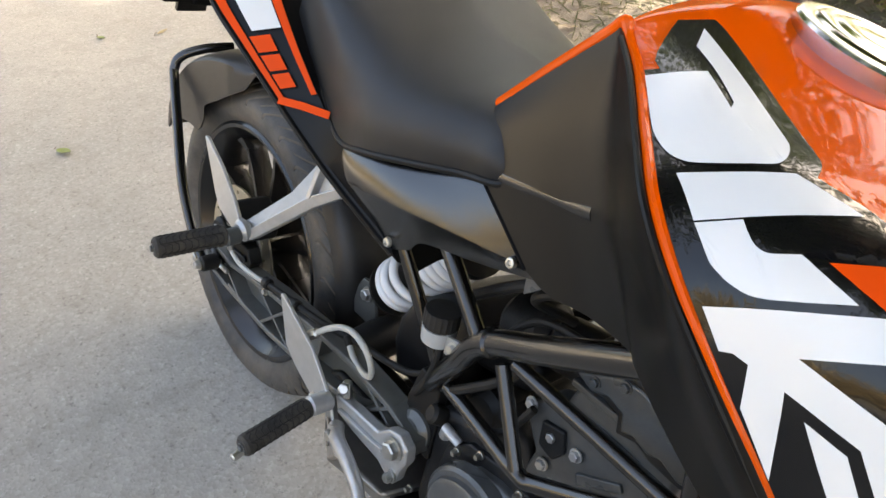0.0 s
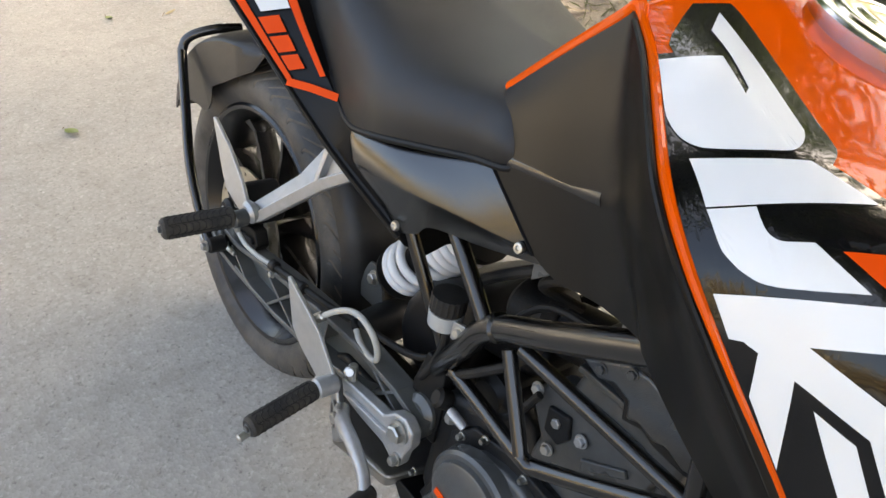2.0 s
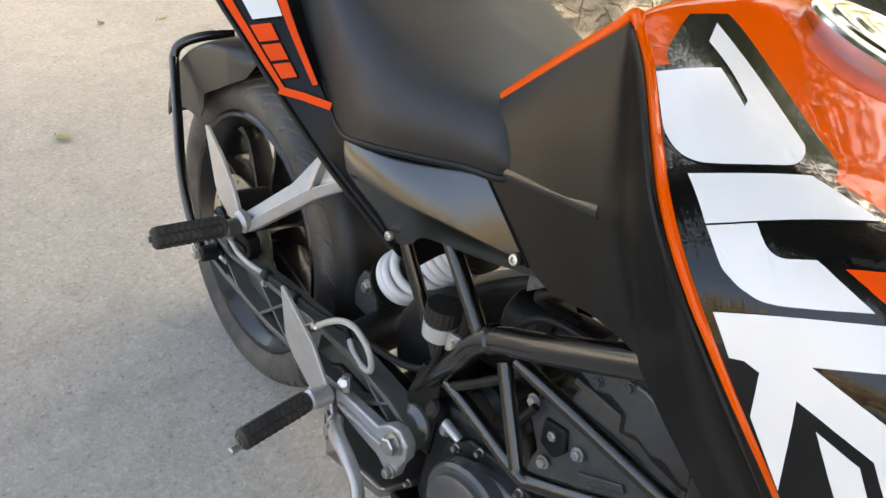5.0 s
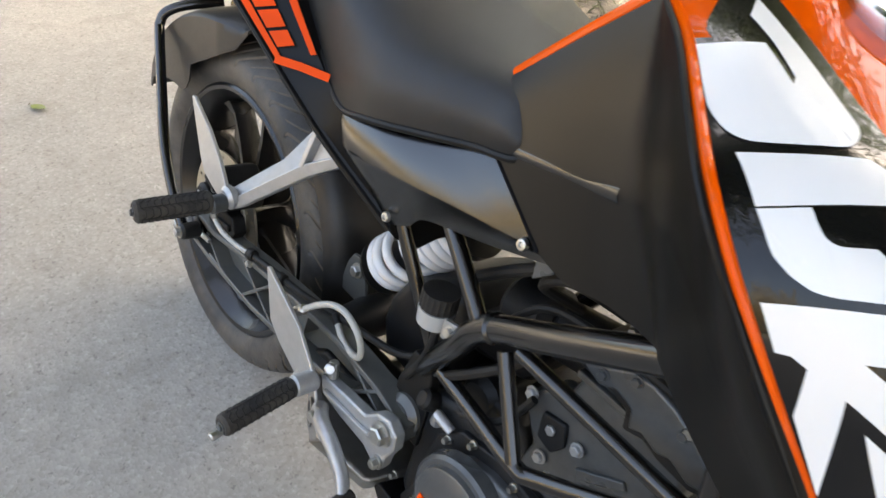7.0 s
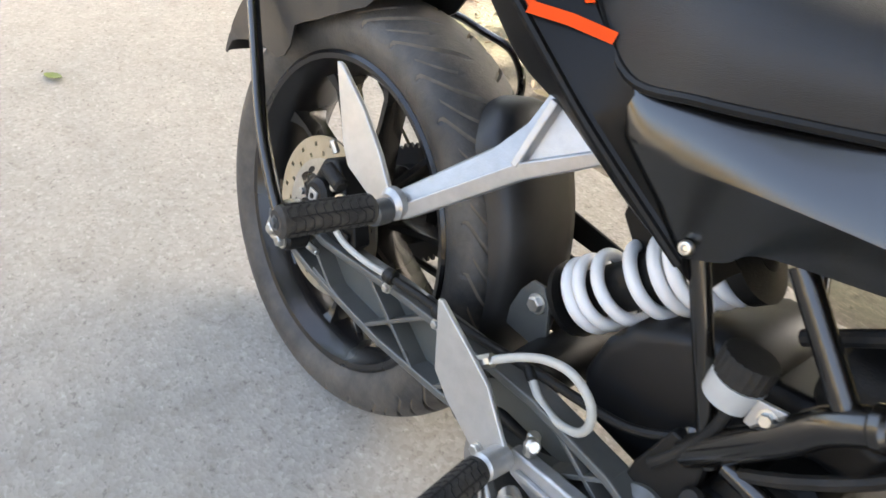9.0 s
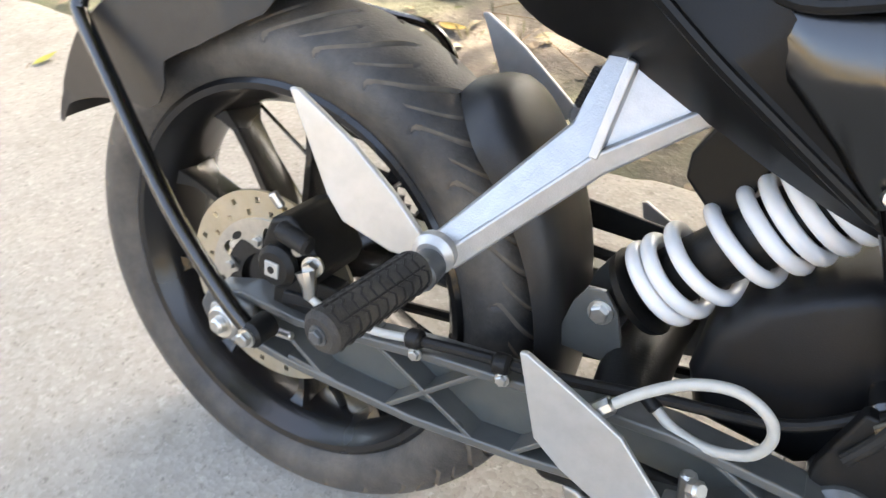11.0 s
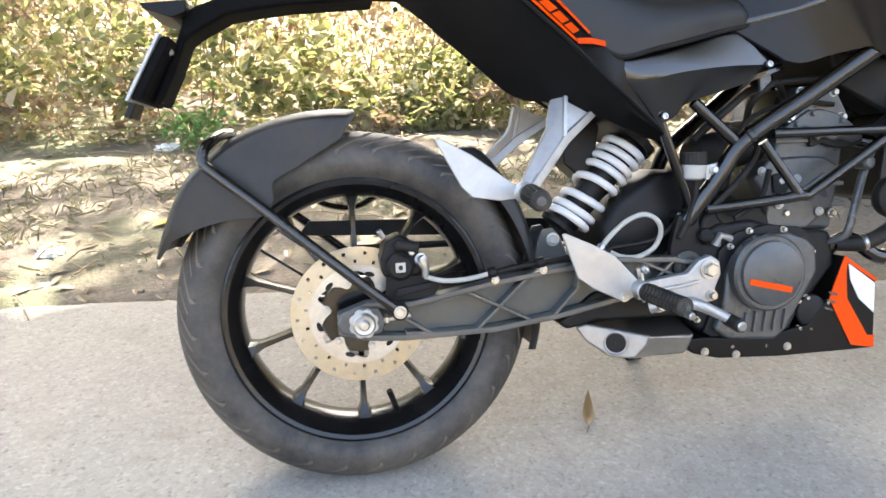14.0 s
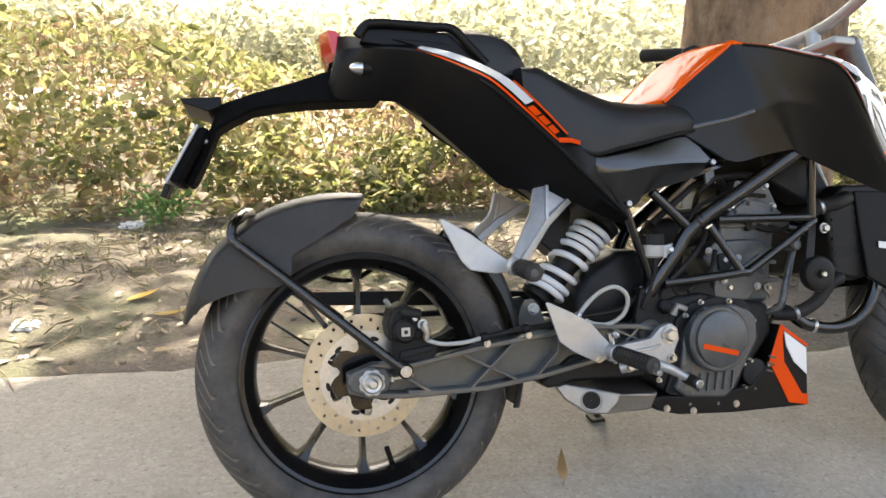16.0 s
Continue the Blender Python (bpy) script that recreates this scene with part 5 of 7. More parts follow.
# -- tank, its black side shrouds --
RIM = [(0.612, -0.131, 0.810), (0.675, -0.1445, 0.865), (0.732, -0.1585, 0.912), (0.746, -0.162, 0.924), (0.763, -0.177, 0.918), (0.7986, -0.2078, 0.906), (0.845, -0.250, 0.881), (0.882, -0.281, 0.860), (0.915, -0.286, 0.827), (0.955, -0.274, 0.778), (0.995, -0.257, 0.727), (1.035, -0.243, 0.676)]
TANK_NET = [
    [(0.630, -0.126, 0.802), (0.622, -0.100, 0.804), (0.618, -0.050, 0.806), (0.618, 0.0, 0.806)],
    [RIM[0], (0.607, -0.100, 0.813), (0.607, -0.050, 0.817), (0.607, 0.0, 0.818)],
    [RIM[1], (0.667, -0.110, 0.872), (0.666, -0.050, 0.878), (0.666, 0.0, 0.879)],
    [RIM[2], (0.724, -0.122, 0.921), (0.717, -0.055, 0.930), (0.716, 0.0, 0.932)],
    [RIM[3], (0.749, -0.126, 0.934), (0.747, -0.060, 0.943), (0.746, 0.0, 0.945)],
    [RIM[4], (0.778, -0.144, 0.930), (0.786, -0.080, 0.944), (0.788, 0.0, 0.949)],
    [RIM[5], (0.832, -0.184, 0.915), (0.850, -0.110, 0.924), (0.858, 0.0, 0.930)],
    [RIM[6], (0.880, -0.208, 0.899), (0.914, -0.130, 0.904), (0.935, 0.0, 0.909)],
    [RIM[7], (0.926, -0.228, 0.885), (0.972, -0.148, 0.888), (1.005, 0.0, 0.892)],
    [RIM[8], (0.960, -0.253, 0.858), (1.020, -0.170, 0.866), (1.065, 0.0, 0.870)],
    [RIM[9], (0.986, -0.257, 0.806), (1.060, -0.190, 0.836), (1.115, 0.0, 0.848)],
    [RIM[10], (1.018, -0.244, 0.760), (1.090, -0.190, 0.790), (1.150, 0.0, 0.800)],
    [RIM[11], (1.060, -0.230, 0.700), (1.120, -0.180, 0.720), (1.175, 0.0, 0.730)]]


def full_net(net):
    return [[Vector(p) for p in r] + [Vector((p[0], -p[1], p[2])) for p in reversed(r[:-1])] for r in net]


def tank():
    bm = quilt(full_net(TANK_NET), 6, 6)
    body = part("fuel_tank", bm, M_ORANGE, bike, "glossy orange fuel tank with black and white graphics", 40)
    lip = smooth_line(RIM, 8)
    for s in (1, -1):
        pts = [(p.x, p.y * s, p.z) for p in lip]
        part("tank_edge", tube(pts, [0.0036 + 0.0026 * min(1.0, max(0.0, (31 - i) / 7)) for i in range(len(pts))], 10), M_ORANGE, body, "narrow orange edge strip")
        part("edge_lip", tube([(p.x - 0.0042, (p.y - 0.0046) * s, p.z - 0.001) for p in lip[32:]], 0.0026, 8), M_TAIL, body, "thin black lip beside the strip")
        cols = [  # lower edge, crease, upper edge
            ((0.720, -0.163, 0.6927), (0.6226, -0.150, 0.751), RIM[0]),
            ((0.755, -0.166, 0.687), (0.6917, -0.160, 0.765), RIM[1]),
            ((0.802, -0.172, 0.698), (0.7468, -0.169, 0.7766), RIM[2]),
            ((0.857, -0.192, 0.708), (0.797, -0.187, 0.791), RIM[3]),
            ((0.868, -0.196, 0.702), (0.828, -0.216, 0.800), RIM[4]),
            ((0.884, -0.199, 0.692), (0.848, -0.226, 0.799), RIM[5]),
            ((0.910, -0.204, 0.678), (0.884, -0.246, 0.790), RIM[6]),
            ((0.935, -0.209, 0.666), (0.914, -0.258, 0.772), RIM[7]),
            ((0.960, -0.213, 0.654), (0.942, -0.258, 0.744), RIM[8]),
            ((0.995, -0.218, 0.638), (0.980, -0.252, 0.708), RIM[9]),
            ((1.025, -0.222, 0.624), (1.014, -0.244, 0.672), RIM[10]),
            ((1.055, -0.226, 0.612), (1.048, -0.236, 0.644), RIM[11])]
        net = []
        for k, (lo, cr, up) in enumerate(cols):
            lo, cr, up = Vector(lo), Vector(cr), Vector(up)
            f = 0.05
            cr += ((lo + up) * 0.5 - cr) * (0.24 if k > 3 else 0.0) + Vector((0, -0.0012, 0.0008)) * min(1.0, max(0.0, (5 - k) / 2))
            swell = Vector((0, -0.004, 0.002))
            net.append([tuple(v) for v in (lo, lo * 0.5 + cr * 0.5, lo * f + cr * (1 - f), cr, cr * (1 - f) + up * f, cr * 0.67 + up * 0.33 + swell * 0.9, cr * 0.33 + up * 0.67 + swell, up)])
        net = [[(p[0], p[1] * s, p[2]) for p in r] for r in net]
        # Dark tube that stands for the shaded gap between shroud and side cover.
        part("shroud_gap_shade", tube([Vector(p) + Vector((-0.0012, -0.0034 * s, 0)) for p in net[0][:-2]], 0.0022, 6), M_HOLDER, body, "thin dark tube standing for the shaded seam along the shroud")
        # Half-buried glossier tube, added to draw the light line along the crease.
        ridge = smooth_line([r[3] for r in net[:4]], 6)[:-2]
        part("crease_edge", tube([p + Vector((0, (0.0075 + 0.0010 * (i / (len(ridge) - 1)) ** 2) * s, -0.0022)) for i, p in enumerate(ridge)], 0.012, 40), M_PLASTIC, body, "fine glossy ridge added to draw the highlight along the crease")
        part("side_shroud", quilt(net, 5, 1, 0.004), M_SHROUD, bike, "matt black tank shroud with a sharp crease", 60)
    part("tank_keel", plate([(0.86, 0.72), (1.00, 0.70), (1.05, 0.62), (0.98, 0.60), (0.88, 0.655)], -0.09, 0.09), M_BLACK, body, bevel=0.008)
    part("tank_floor", plate([(0.655, 0.700), (0.612, 0.735), (0.604, 0.795), (0.640, 0.812), (0.74, 0.86), (0.98, 0.80), (1.02, 0.69), (0.90, 0.715), (0.80, 0.70)], -0.135, 0.135), M_BLACK, body, "dull black underside", bevel=0.01)
    # filler cap on a chrome flange
    cap = pose(0.862, 0.0, 0.9350, 0, 15, 0)
    flange = part("filler_cap", moved(lathe([(0.0005, -0.02), (0.066, -0.02), (0.067, 0.002), (0.065, 0.0045), (0.057, 0.0060), (0.053, 0.0052), (0.051, 0.0070), (0.045, 0.0085), (0.042, 0.0075), (0.036, 0.0080), (0.033, 0.0095), (0.026, 0.0098), (0.023, 0.0085), (0.018, 0.0090), (0.0005, 0.0100)], (0, 0, 0), (0, 0, 1), 64, False), cap), M_CHROME, body, "polished metal filler cap with stepped rings")
    return body


tank_body = tank()


# -- engine --
def engine():
    case = part("engine", plate([(0.590, 0.235), (0.598, 0.404), (0.640, 0.420), (0.700, 0.425), (0.770, 0.405), (0.860, 0.395), (0.870, 0.330), (0.800, 0.250), (0.752, 0.222), (0.620, 0.215)], -0.108, 0.150), M_ENGINE_D, bike, "dark grey single-cylinder engine", bevel=0.012)
    cover = part("clutch_cover", plate([(0.632, 0.2668), (0.640, 0.330), (0.6572, 0.3623), (0.6946, 0.391), (0.728, 0.399), (0.761, 0.3988), (0.796, 0.386), (0.8139, 0.3699), (0.8163, 0.3226), (0.7549, 0.2218), (0.7343, 0.2061), (0.643, 0.2143), (0.618, 0.2336)], -0.130, -0.106), M_ENGINE, case, "grey cast clutch cover", bevel=0.008)
    part("cover_flange", plate([(0.618, 0.262), (0.634, 0.372), (0.668, 0.404), (0.725, 0.414), (0.790, 0.406), (0.826, 0.380), (0.828, 0.318), (0.764, 0.212), (0.738, 0.196), (0.636, 0.205), (0.604, 0.228)], -0.116, -0.104), M_ENGINE_D, cover, "dark mating flange", bevel=0.003)
    part("clutch_cap", lathe([(0.0005, 0.028), (0.052, 0.028), (0.056, 0.026), (0.0575, 0.020), (0.064, 0.020), (0.068, 0.016), (0.069, 0.0), (0.0005, 0.0)], (0.7127, -0.129, 0.3323), (0, -1, 0), 72, False), M_ENGINE, cover, "round grey clutch cap")
    part("cap_stripe", moved(plate([(-0.041, -0.005), (0.041, -0.006), (0.041, 0.0045), (-0.041, 0.0055)], -0.0012, 0.0), pose(0.7073, -0.1573, 0.312, 0, 13.5, 0)), M_ORANGE_F, cover, "orange stripe marking")
    for k in range(5):
        x = 0.668 + 0.019 * k
        part("cover_fin", plate([(x, 0.226), (x + 0.004, 0.225), (x + 0.010, 0.262), (x + 0.006, 0.263)], -0.136, -0.126), M_ENGINE, cover, bevel=0.0015)
    for x, z in ((0.6898, 0.4053), (0.7557, 0.4039), (0.812, 0.3608), (0.8024, 0.2769), (0.7869, 0.2218), (0.7193, 0.1962), (0.6541, 0.1999), (0.5896, 0.2535), (0.654, 0.3799)):
        part("cover_bolt", hexbolt(bmesh.new(), (x, -0.116, z), (0, -1, 0), 0.0042, 0.010), M_STEEL, cover, "zinc-plated flange bolt")
    # oil filter cover ahead
    part("oil_filter_cap", lathe([(0.0005, 0.006), (0.022, 0.006), (0.028, 0.004), (0.030, 0.0), (0.0005, 0.0)], (0.812, -0.118, 0.252), (0, -1, 0), 36, False), M_ENGINE_D, case, "dark oil filter cap")
    for a in (0.4, 2.5, 4.6):
        part("filter_bolt", hexbolt(bmesh.new(), (0.812 + 0.033 * math.cos(a), -0.118, 0.252 + 0.033 * math.sin(a)), (0, -1, 0), 0.004, 0.008), M_STEEL, case)
    cyl = part("cylinder", plate([(0.765, 0.400), (0.752, 0.520), (0.770, 0.585), (0.800, 0.640), (0.885, 0.640), (0.905, 0.580), (0.888, 0.470), (0.876, 0.392)], -0.085, 0.085), M_ENGINE, case, "grey cast cylinder and head", bevel=0.010)
    for z in (0.440, 0.478, 0.556, 0.596):
        part("casting_ridge", plate([(0.758, z), (0.895, z - 0.004), (0.896, z + 0.004), (0.758, z + 0.008)], -0.092, 0.092), M_ENGINE, cyl, bevel=0.002)
    part("head_cover", plate([(0.770, 0.590), (0.795, 0.655), (0.870, 0.655), (0.900, 0.600), (0.890, 0.585)], -0.098, 0.098), M_ENGINE, cyl, "pale grey head cover", bevel=0.012)
    for x, z in ((0.780, 0.600), (0.882, 0.598), (0.800, 0.645), (0.865, 0.642), (0.775, 0.430), (0.870, 0.425)):
        part("head_bolt", hexbolt(bmesh.new(), (x, -0.096 if z > 0.5 else -0.09, z), (0, -1, 0), 0.006, 0.012), M_STEEL, cyl)
    lid = part("valve_cover", plate([(0.765, 0.583), (0.813, 0.612), (0.837, 0.614), (0.862, 0.608), (0.885, 0.598), (0.910, 0.578), (0.925, 0.559), (0.900, 0.551), (0.877, 0.560), (0.864, 0.555), (0.845, 0.562), (0.831, 0.556), (0.826, 0.576), (0.807, 0.582), (0.789, 0.574)], -0.104, -0.060), M_ENGINE, cyl, "blue-grey cast valve cover with a lobed edge", bevel=0.004)
    part("cover_gasket", plate([(0.758, 0.574), (0.800, 0.572), (0.820, 0.566), (0.824, 0.546), (0.846, 0.552), (0.864, 0.545), (0.900, 0.541), (0.928, 0.550), (0.926, 0.562), (0.880, 0.575), (0.820, 0.590), (0.775, 0.590)], -0.097, -0.060), M_ENGINE_D, cyl, bevel=0.003)
    side = part("chain_tunnel", plate([(0.713, 0.495), (0.741, 0.527), (0.767, 0.530), (0.813, 0.531), (0.852, 0.528), (0.882, 0.512), (0.870, 0.440), (0.820, 0.400), (0.759, 0.391), (0.735, 0.411), (0.743, 0.450)], -0.096, -0.060), M_ENGINE, cyl, "blue-grey cast chain tunnel", bevel=0.006)
    part("casting_step", plate([(0.745, 0.500), (0.775, 0.506), (0.782, 0.480), (0.770, 0.462), (0.748, 0.468)], -0.102, -0.094), M_ENGINE_D, side, bevel=0.003)
    part("casting_step", plate([(0.800, 0.470), (0.850, 0.500), (0.856, 0.492), (0.806, 0.458)], -0.100, -0.094), M_ENGINE, side, bevel=0.002)
    for x, z in ((0.795, 0.491), (0.760, 0.447), (0.725, 0.508), (0.762, 0.489), (0.840, 0.430)):
        part("tunnel_bolt", hexbolt(bmesh.new(), (x, -0.099, z), (0, -1, 0), 0.006, 0.007), M_ALU, side)
    for x, z in ((0.822, 0.606), (0.879, 0.592), (0.790, 0.588)):
        part("cover_bolt", hexbolt(bmesh.new(), (x, -0.104, z), (0, -1, 0), 0.005, 0.005), M_ENGINE, lid)
    part("water_pipe", tube([(0.850, -0.09, 0.37), (0.872, -0.125, 0.385), (0.885, -0.13, 0.43), (0.905, -0.125, 0.49), (0.930, -0.12, 0.545)], 0.0072, 16, smooth=6), M_ENGINE, case, "dull grey coolant pipe")
    part("clutch_arm", tube([(0.628, -0.115, 0.385), (0.632, -0.122, 0.402), (0.655, -0.118, 0.394)], [0.009, 0.007, 0.006], 10), M_ALU, cover)
    part("oil_filler", rod((0.612, -0.105, 0.395), (0.604, -0.126, 0.406), 0.013, 16), M_BLACK, cover)
    part("starter_motor", rod((0.660, -0.10, 0.440), (0.660, 0.06, 0.440), 0.030, 24), M_BLACK, case, "dull black starter motor")
    part("gearbox_hump", plate([(0.600, 0.395), (0.612, 0.440), (0.660, 0.462), (0.730, 0.452), (0.760, 0.400)], -0.098, 0.130), M_BLACK, case, bevel=0.014)
    part("airbox_duct", plate([(0.560, 0.480), (0.590, 0.505), (0.650, 0.518), (0.700, 0.515), (0.690, 0.470), (0.600, 0.450)], -0.060, 0.060), M_AIRBOX, case, "matt black intake duct", bevel=0.014)
    for pts, r in (([(0.62, -0.115, 0.45), (0.66, -0.125, 0.49), (0.70, -0.115, 0.53), (0.72, -0.10, 0.57)], 0.006), ([(0.60, -0.10, 0.47), (0.65, -0.11, 0.53), (0.70, -0.10, 0.60), (0.78, -0.11, 0.625), (0.86, -0.105, 0.62)], 0.0045), ([(0.66, -0.12, 0.43), (0.71, -0.118, 0.46), (0.735, -0.108, 0.51)], 0.005)):
        part("cable", tube(pts, r, 8, smooth=6), M_RUBBER, case, "thin black cable")
    part("throttle_body", rod((0.690, -0.03, 0.545), (0.770, -0.03, 0.560), 0.034, 24), M_ENGINE_D, case)
    part("intake_boot", rod((0.620, -0.03, 0.535), (0.690, -0.03, 0.545), 0.040, 24), M_RUBBER, case)
    part("wiring_loom", tube([(0.60, -0.09, 0.57), (0.66, -0.10, 0.62), (0.72, -0.09, 0.655), (0.80, -0.11, 0.665), (0.87, -0.10, 0.66)], 0.007, 10, smooth=6), M_RUBBER, case, "taped black wiring loom")
    part("fuel_hose", tube([(0.72, -0.06, 0.60), (0.70, -0.11, 0.63), (0.735, -0.12, 0.66), (0.78, -0.08, 0.64)], 0.006, 10, smooth=6), M_RUBBER, case)
    part("coil_bracket", plate([(0.700, 0.645), (0.696, 0.690), (0.716, 0.690), (0.720, 0.662)], -0.135, -0.128), M_ENGINE, case, bevel=0.001)
    return case


engine()


def airbox():
    face = [(0.452, 0.345), (0.437, 0.385), (0.443, 0.428), (0.465, 0.468), (0.505, 0.496), (0.540, 0.516), (0.580, 0.518), (0.602, 0.500), (0.606, 0.440), (0.600, 0.372), (0.540, 0.335)]
    rows = []
    for y, d in ((-0.066, 0.018), (-0.064, 0.010), (-0.057, 0.004), (-0.044, 0.0), (0.085, 0.0)):
        rows.append([(0.535 + (x - 0.535) * (1 - d / 0.07), y, 0.43 + (z - 0.43) * (1 - d / 0.085)) for x, z in face])
    box = part("airbox", loft(rows), M_AIRBOX, bike, "black moulded airbox ahead of the shock", 50)
    # rear brake fluid pot
    pot = part("brake_fluid_pot", lathe([(0.0005, 0.0), (0.015, 0.0), (0.021, 0.004), (0.0225, 0.026), (0.0005, 0.026)], (0.583, -0.118, 0.501), (0.05, -0.05, 1), 28, False), M_CLEAR, bike, "small translucent brake fluid pot")
    cap = bmesh.new()
    n = 40
    secs = [[Vector((0.584 + (0.0215 + (0.0012 if k % 2 else 0)) * math.cos(math.tau * k / n), -0.119 + (0.0215 + (0.0012 if k % 2 else 0)) * math.sin(math.tau * k / n), z)) for k in range(n)] for z in (0.526, 0.548)]
    part("pot_cap", loft(secs, bm=cap), M_RUBBER, pot, "black ribbed screw cap", bevel=0.001)
    part("pot_bracket", plate([(0.604, 0.500), (0.604, 0.524), (0.630, 0.530), (0.634, 0.518), (0.618, 0.500)], -0.126, -0.121), M_ALU, pot, bevel=0.001)
    part("pot_screw", hexbolt(bmesh.new(), (0.618, -0.126, 0.516), (0, -1, 0.1), 0.006, 0.008), M_STEEL, pot)
    part("pot_hose", tube([(0.590, -0.118, 0.505), (0.588, -0.117, 0.47), (0.575, -0.115, 0.43), (0.56, -0.115, 0.40)], 0.0055, 10, smooth=6), M_RUBBER, pot)
    hose = part("breather_hose", tube([(0.398, -0.164, 0.402), (0.420, -0.160, 0.423), (0.447, -0.158, 0.442), (0.476, -0.158, 0.450), (0.500, -0.155, 0.438), (0.508, -0.150, 0.416), (0.499, -0.142, 0.391), (0.473, -0.134, 0.376), (0.445, -0.130, 0.378), (0.425, -0.126, 0.388)], 0.0044, 12, smooth=8), M_HOSE, bike, "looped pale grey brake hose")
    part("hose_fitting", rod((0.386, -0.168, 0.390), (0.400, -0.163, 0.404), 0.0075, 8), M_STEEL, hose)
    part("hose_sleeve", rod((0.428, -0.1265, 0.386), (0.414, -0.123, 0.394), 0.0060, 12), M_BLACK, hose)


airbox()
part("splash_flap", plate([(0.399, 0.590), (0.385, 0.560), (0.386, 0.538), (0.419, 0.508), (0.435, 0.523), (0.446, 0.554), (0.455, 0.600), (0.440, 0.640), (0.410, 0.640)], -0.02, 0.05), M_TAIL, bike, "black rubber splash flap behind the shock", bevel=0.004)


# -- pegs, heel guards, brake pedal --
def peg_rubber(a, b, r, thing):
    """A peg sleeve with a net of low ridges round it and a bolt in its end."""
    a, b = Vector(a), Vector(b)
    way = (b - a).normalized()
    peg = part("footpeg", add_rod(bmesh.new(), a, b, r, 20, 0.12), M_PEG, thing, "worn black rubber footpeg")
    u = way.orthogonal().normalized()
    v = way.cross(u)
    n = 10
    for k in range(n):
        c = a + (b - a) * ((k + 1.2) / (n + 1.4))
        pts = []
        for q in range(25):
            t = math.tau * q / 24
            pts.append(c + way * (0.0026 if q % 6 < 3 else -0.0026) + (u * math.cos(t) + v * math.sin(t)) * (r - 0.0001))
        part("tread_line", tube(pts, 0.0010, 5), M_RUBBER, peg)
    for q in range(6):
        t = math.tau * q / 6
        side = (u * math.cos(t) + v * math.sin(t)) * (r - 0.0001)
        part("tread_line", tube([a + (b - a) * 0.08 + side, a + (b - a) * 0.92 + side], 0.0010, 5), M_RUBBER, peg)
    part("peg_bolt", hexbolt(bmesh.new(), b, way, 0.005, 0.004), M_ENGINE, peg)
    return peg


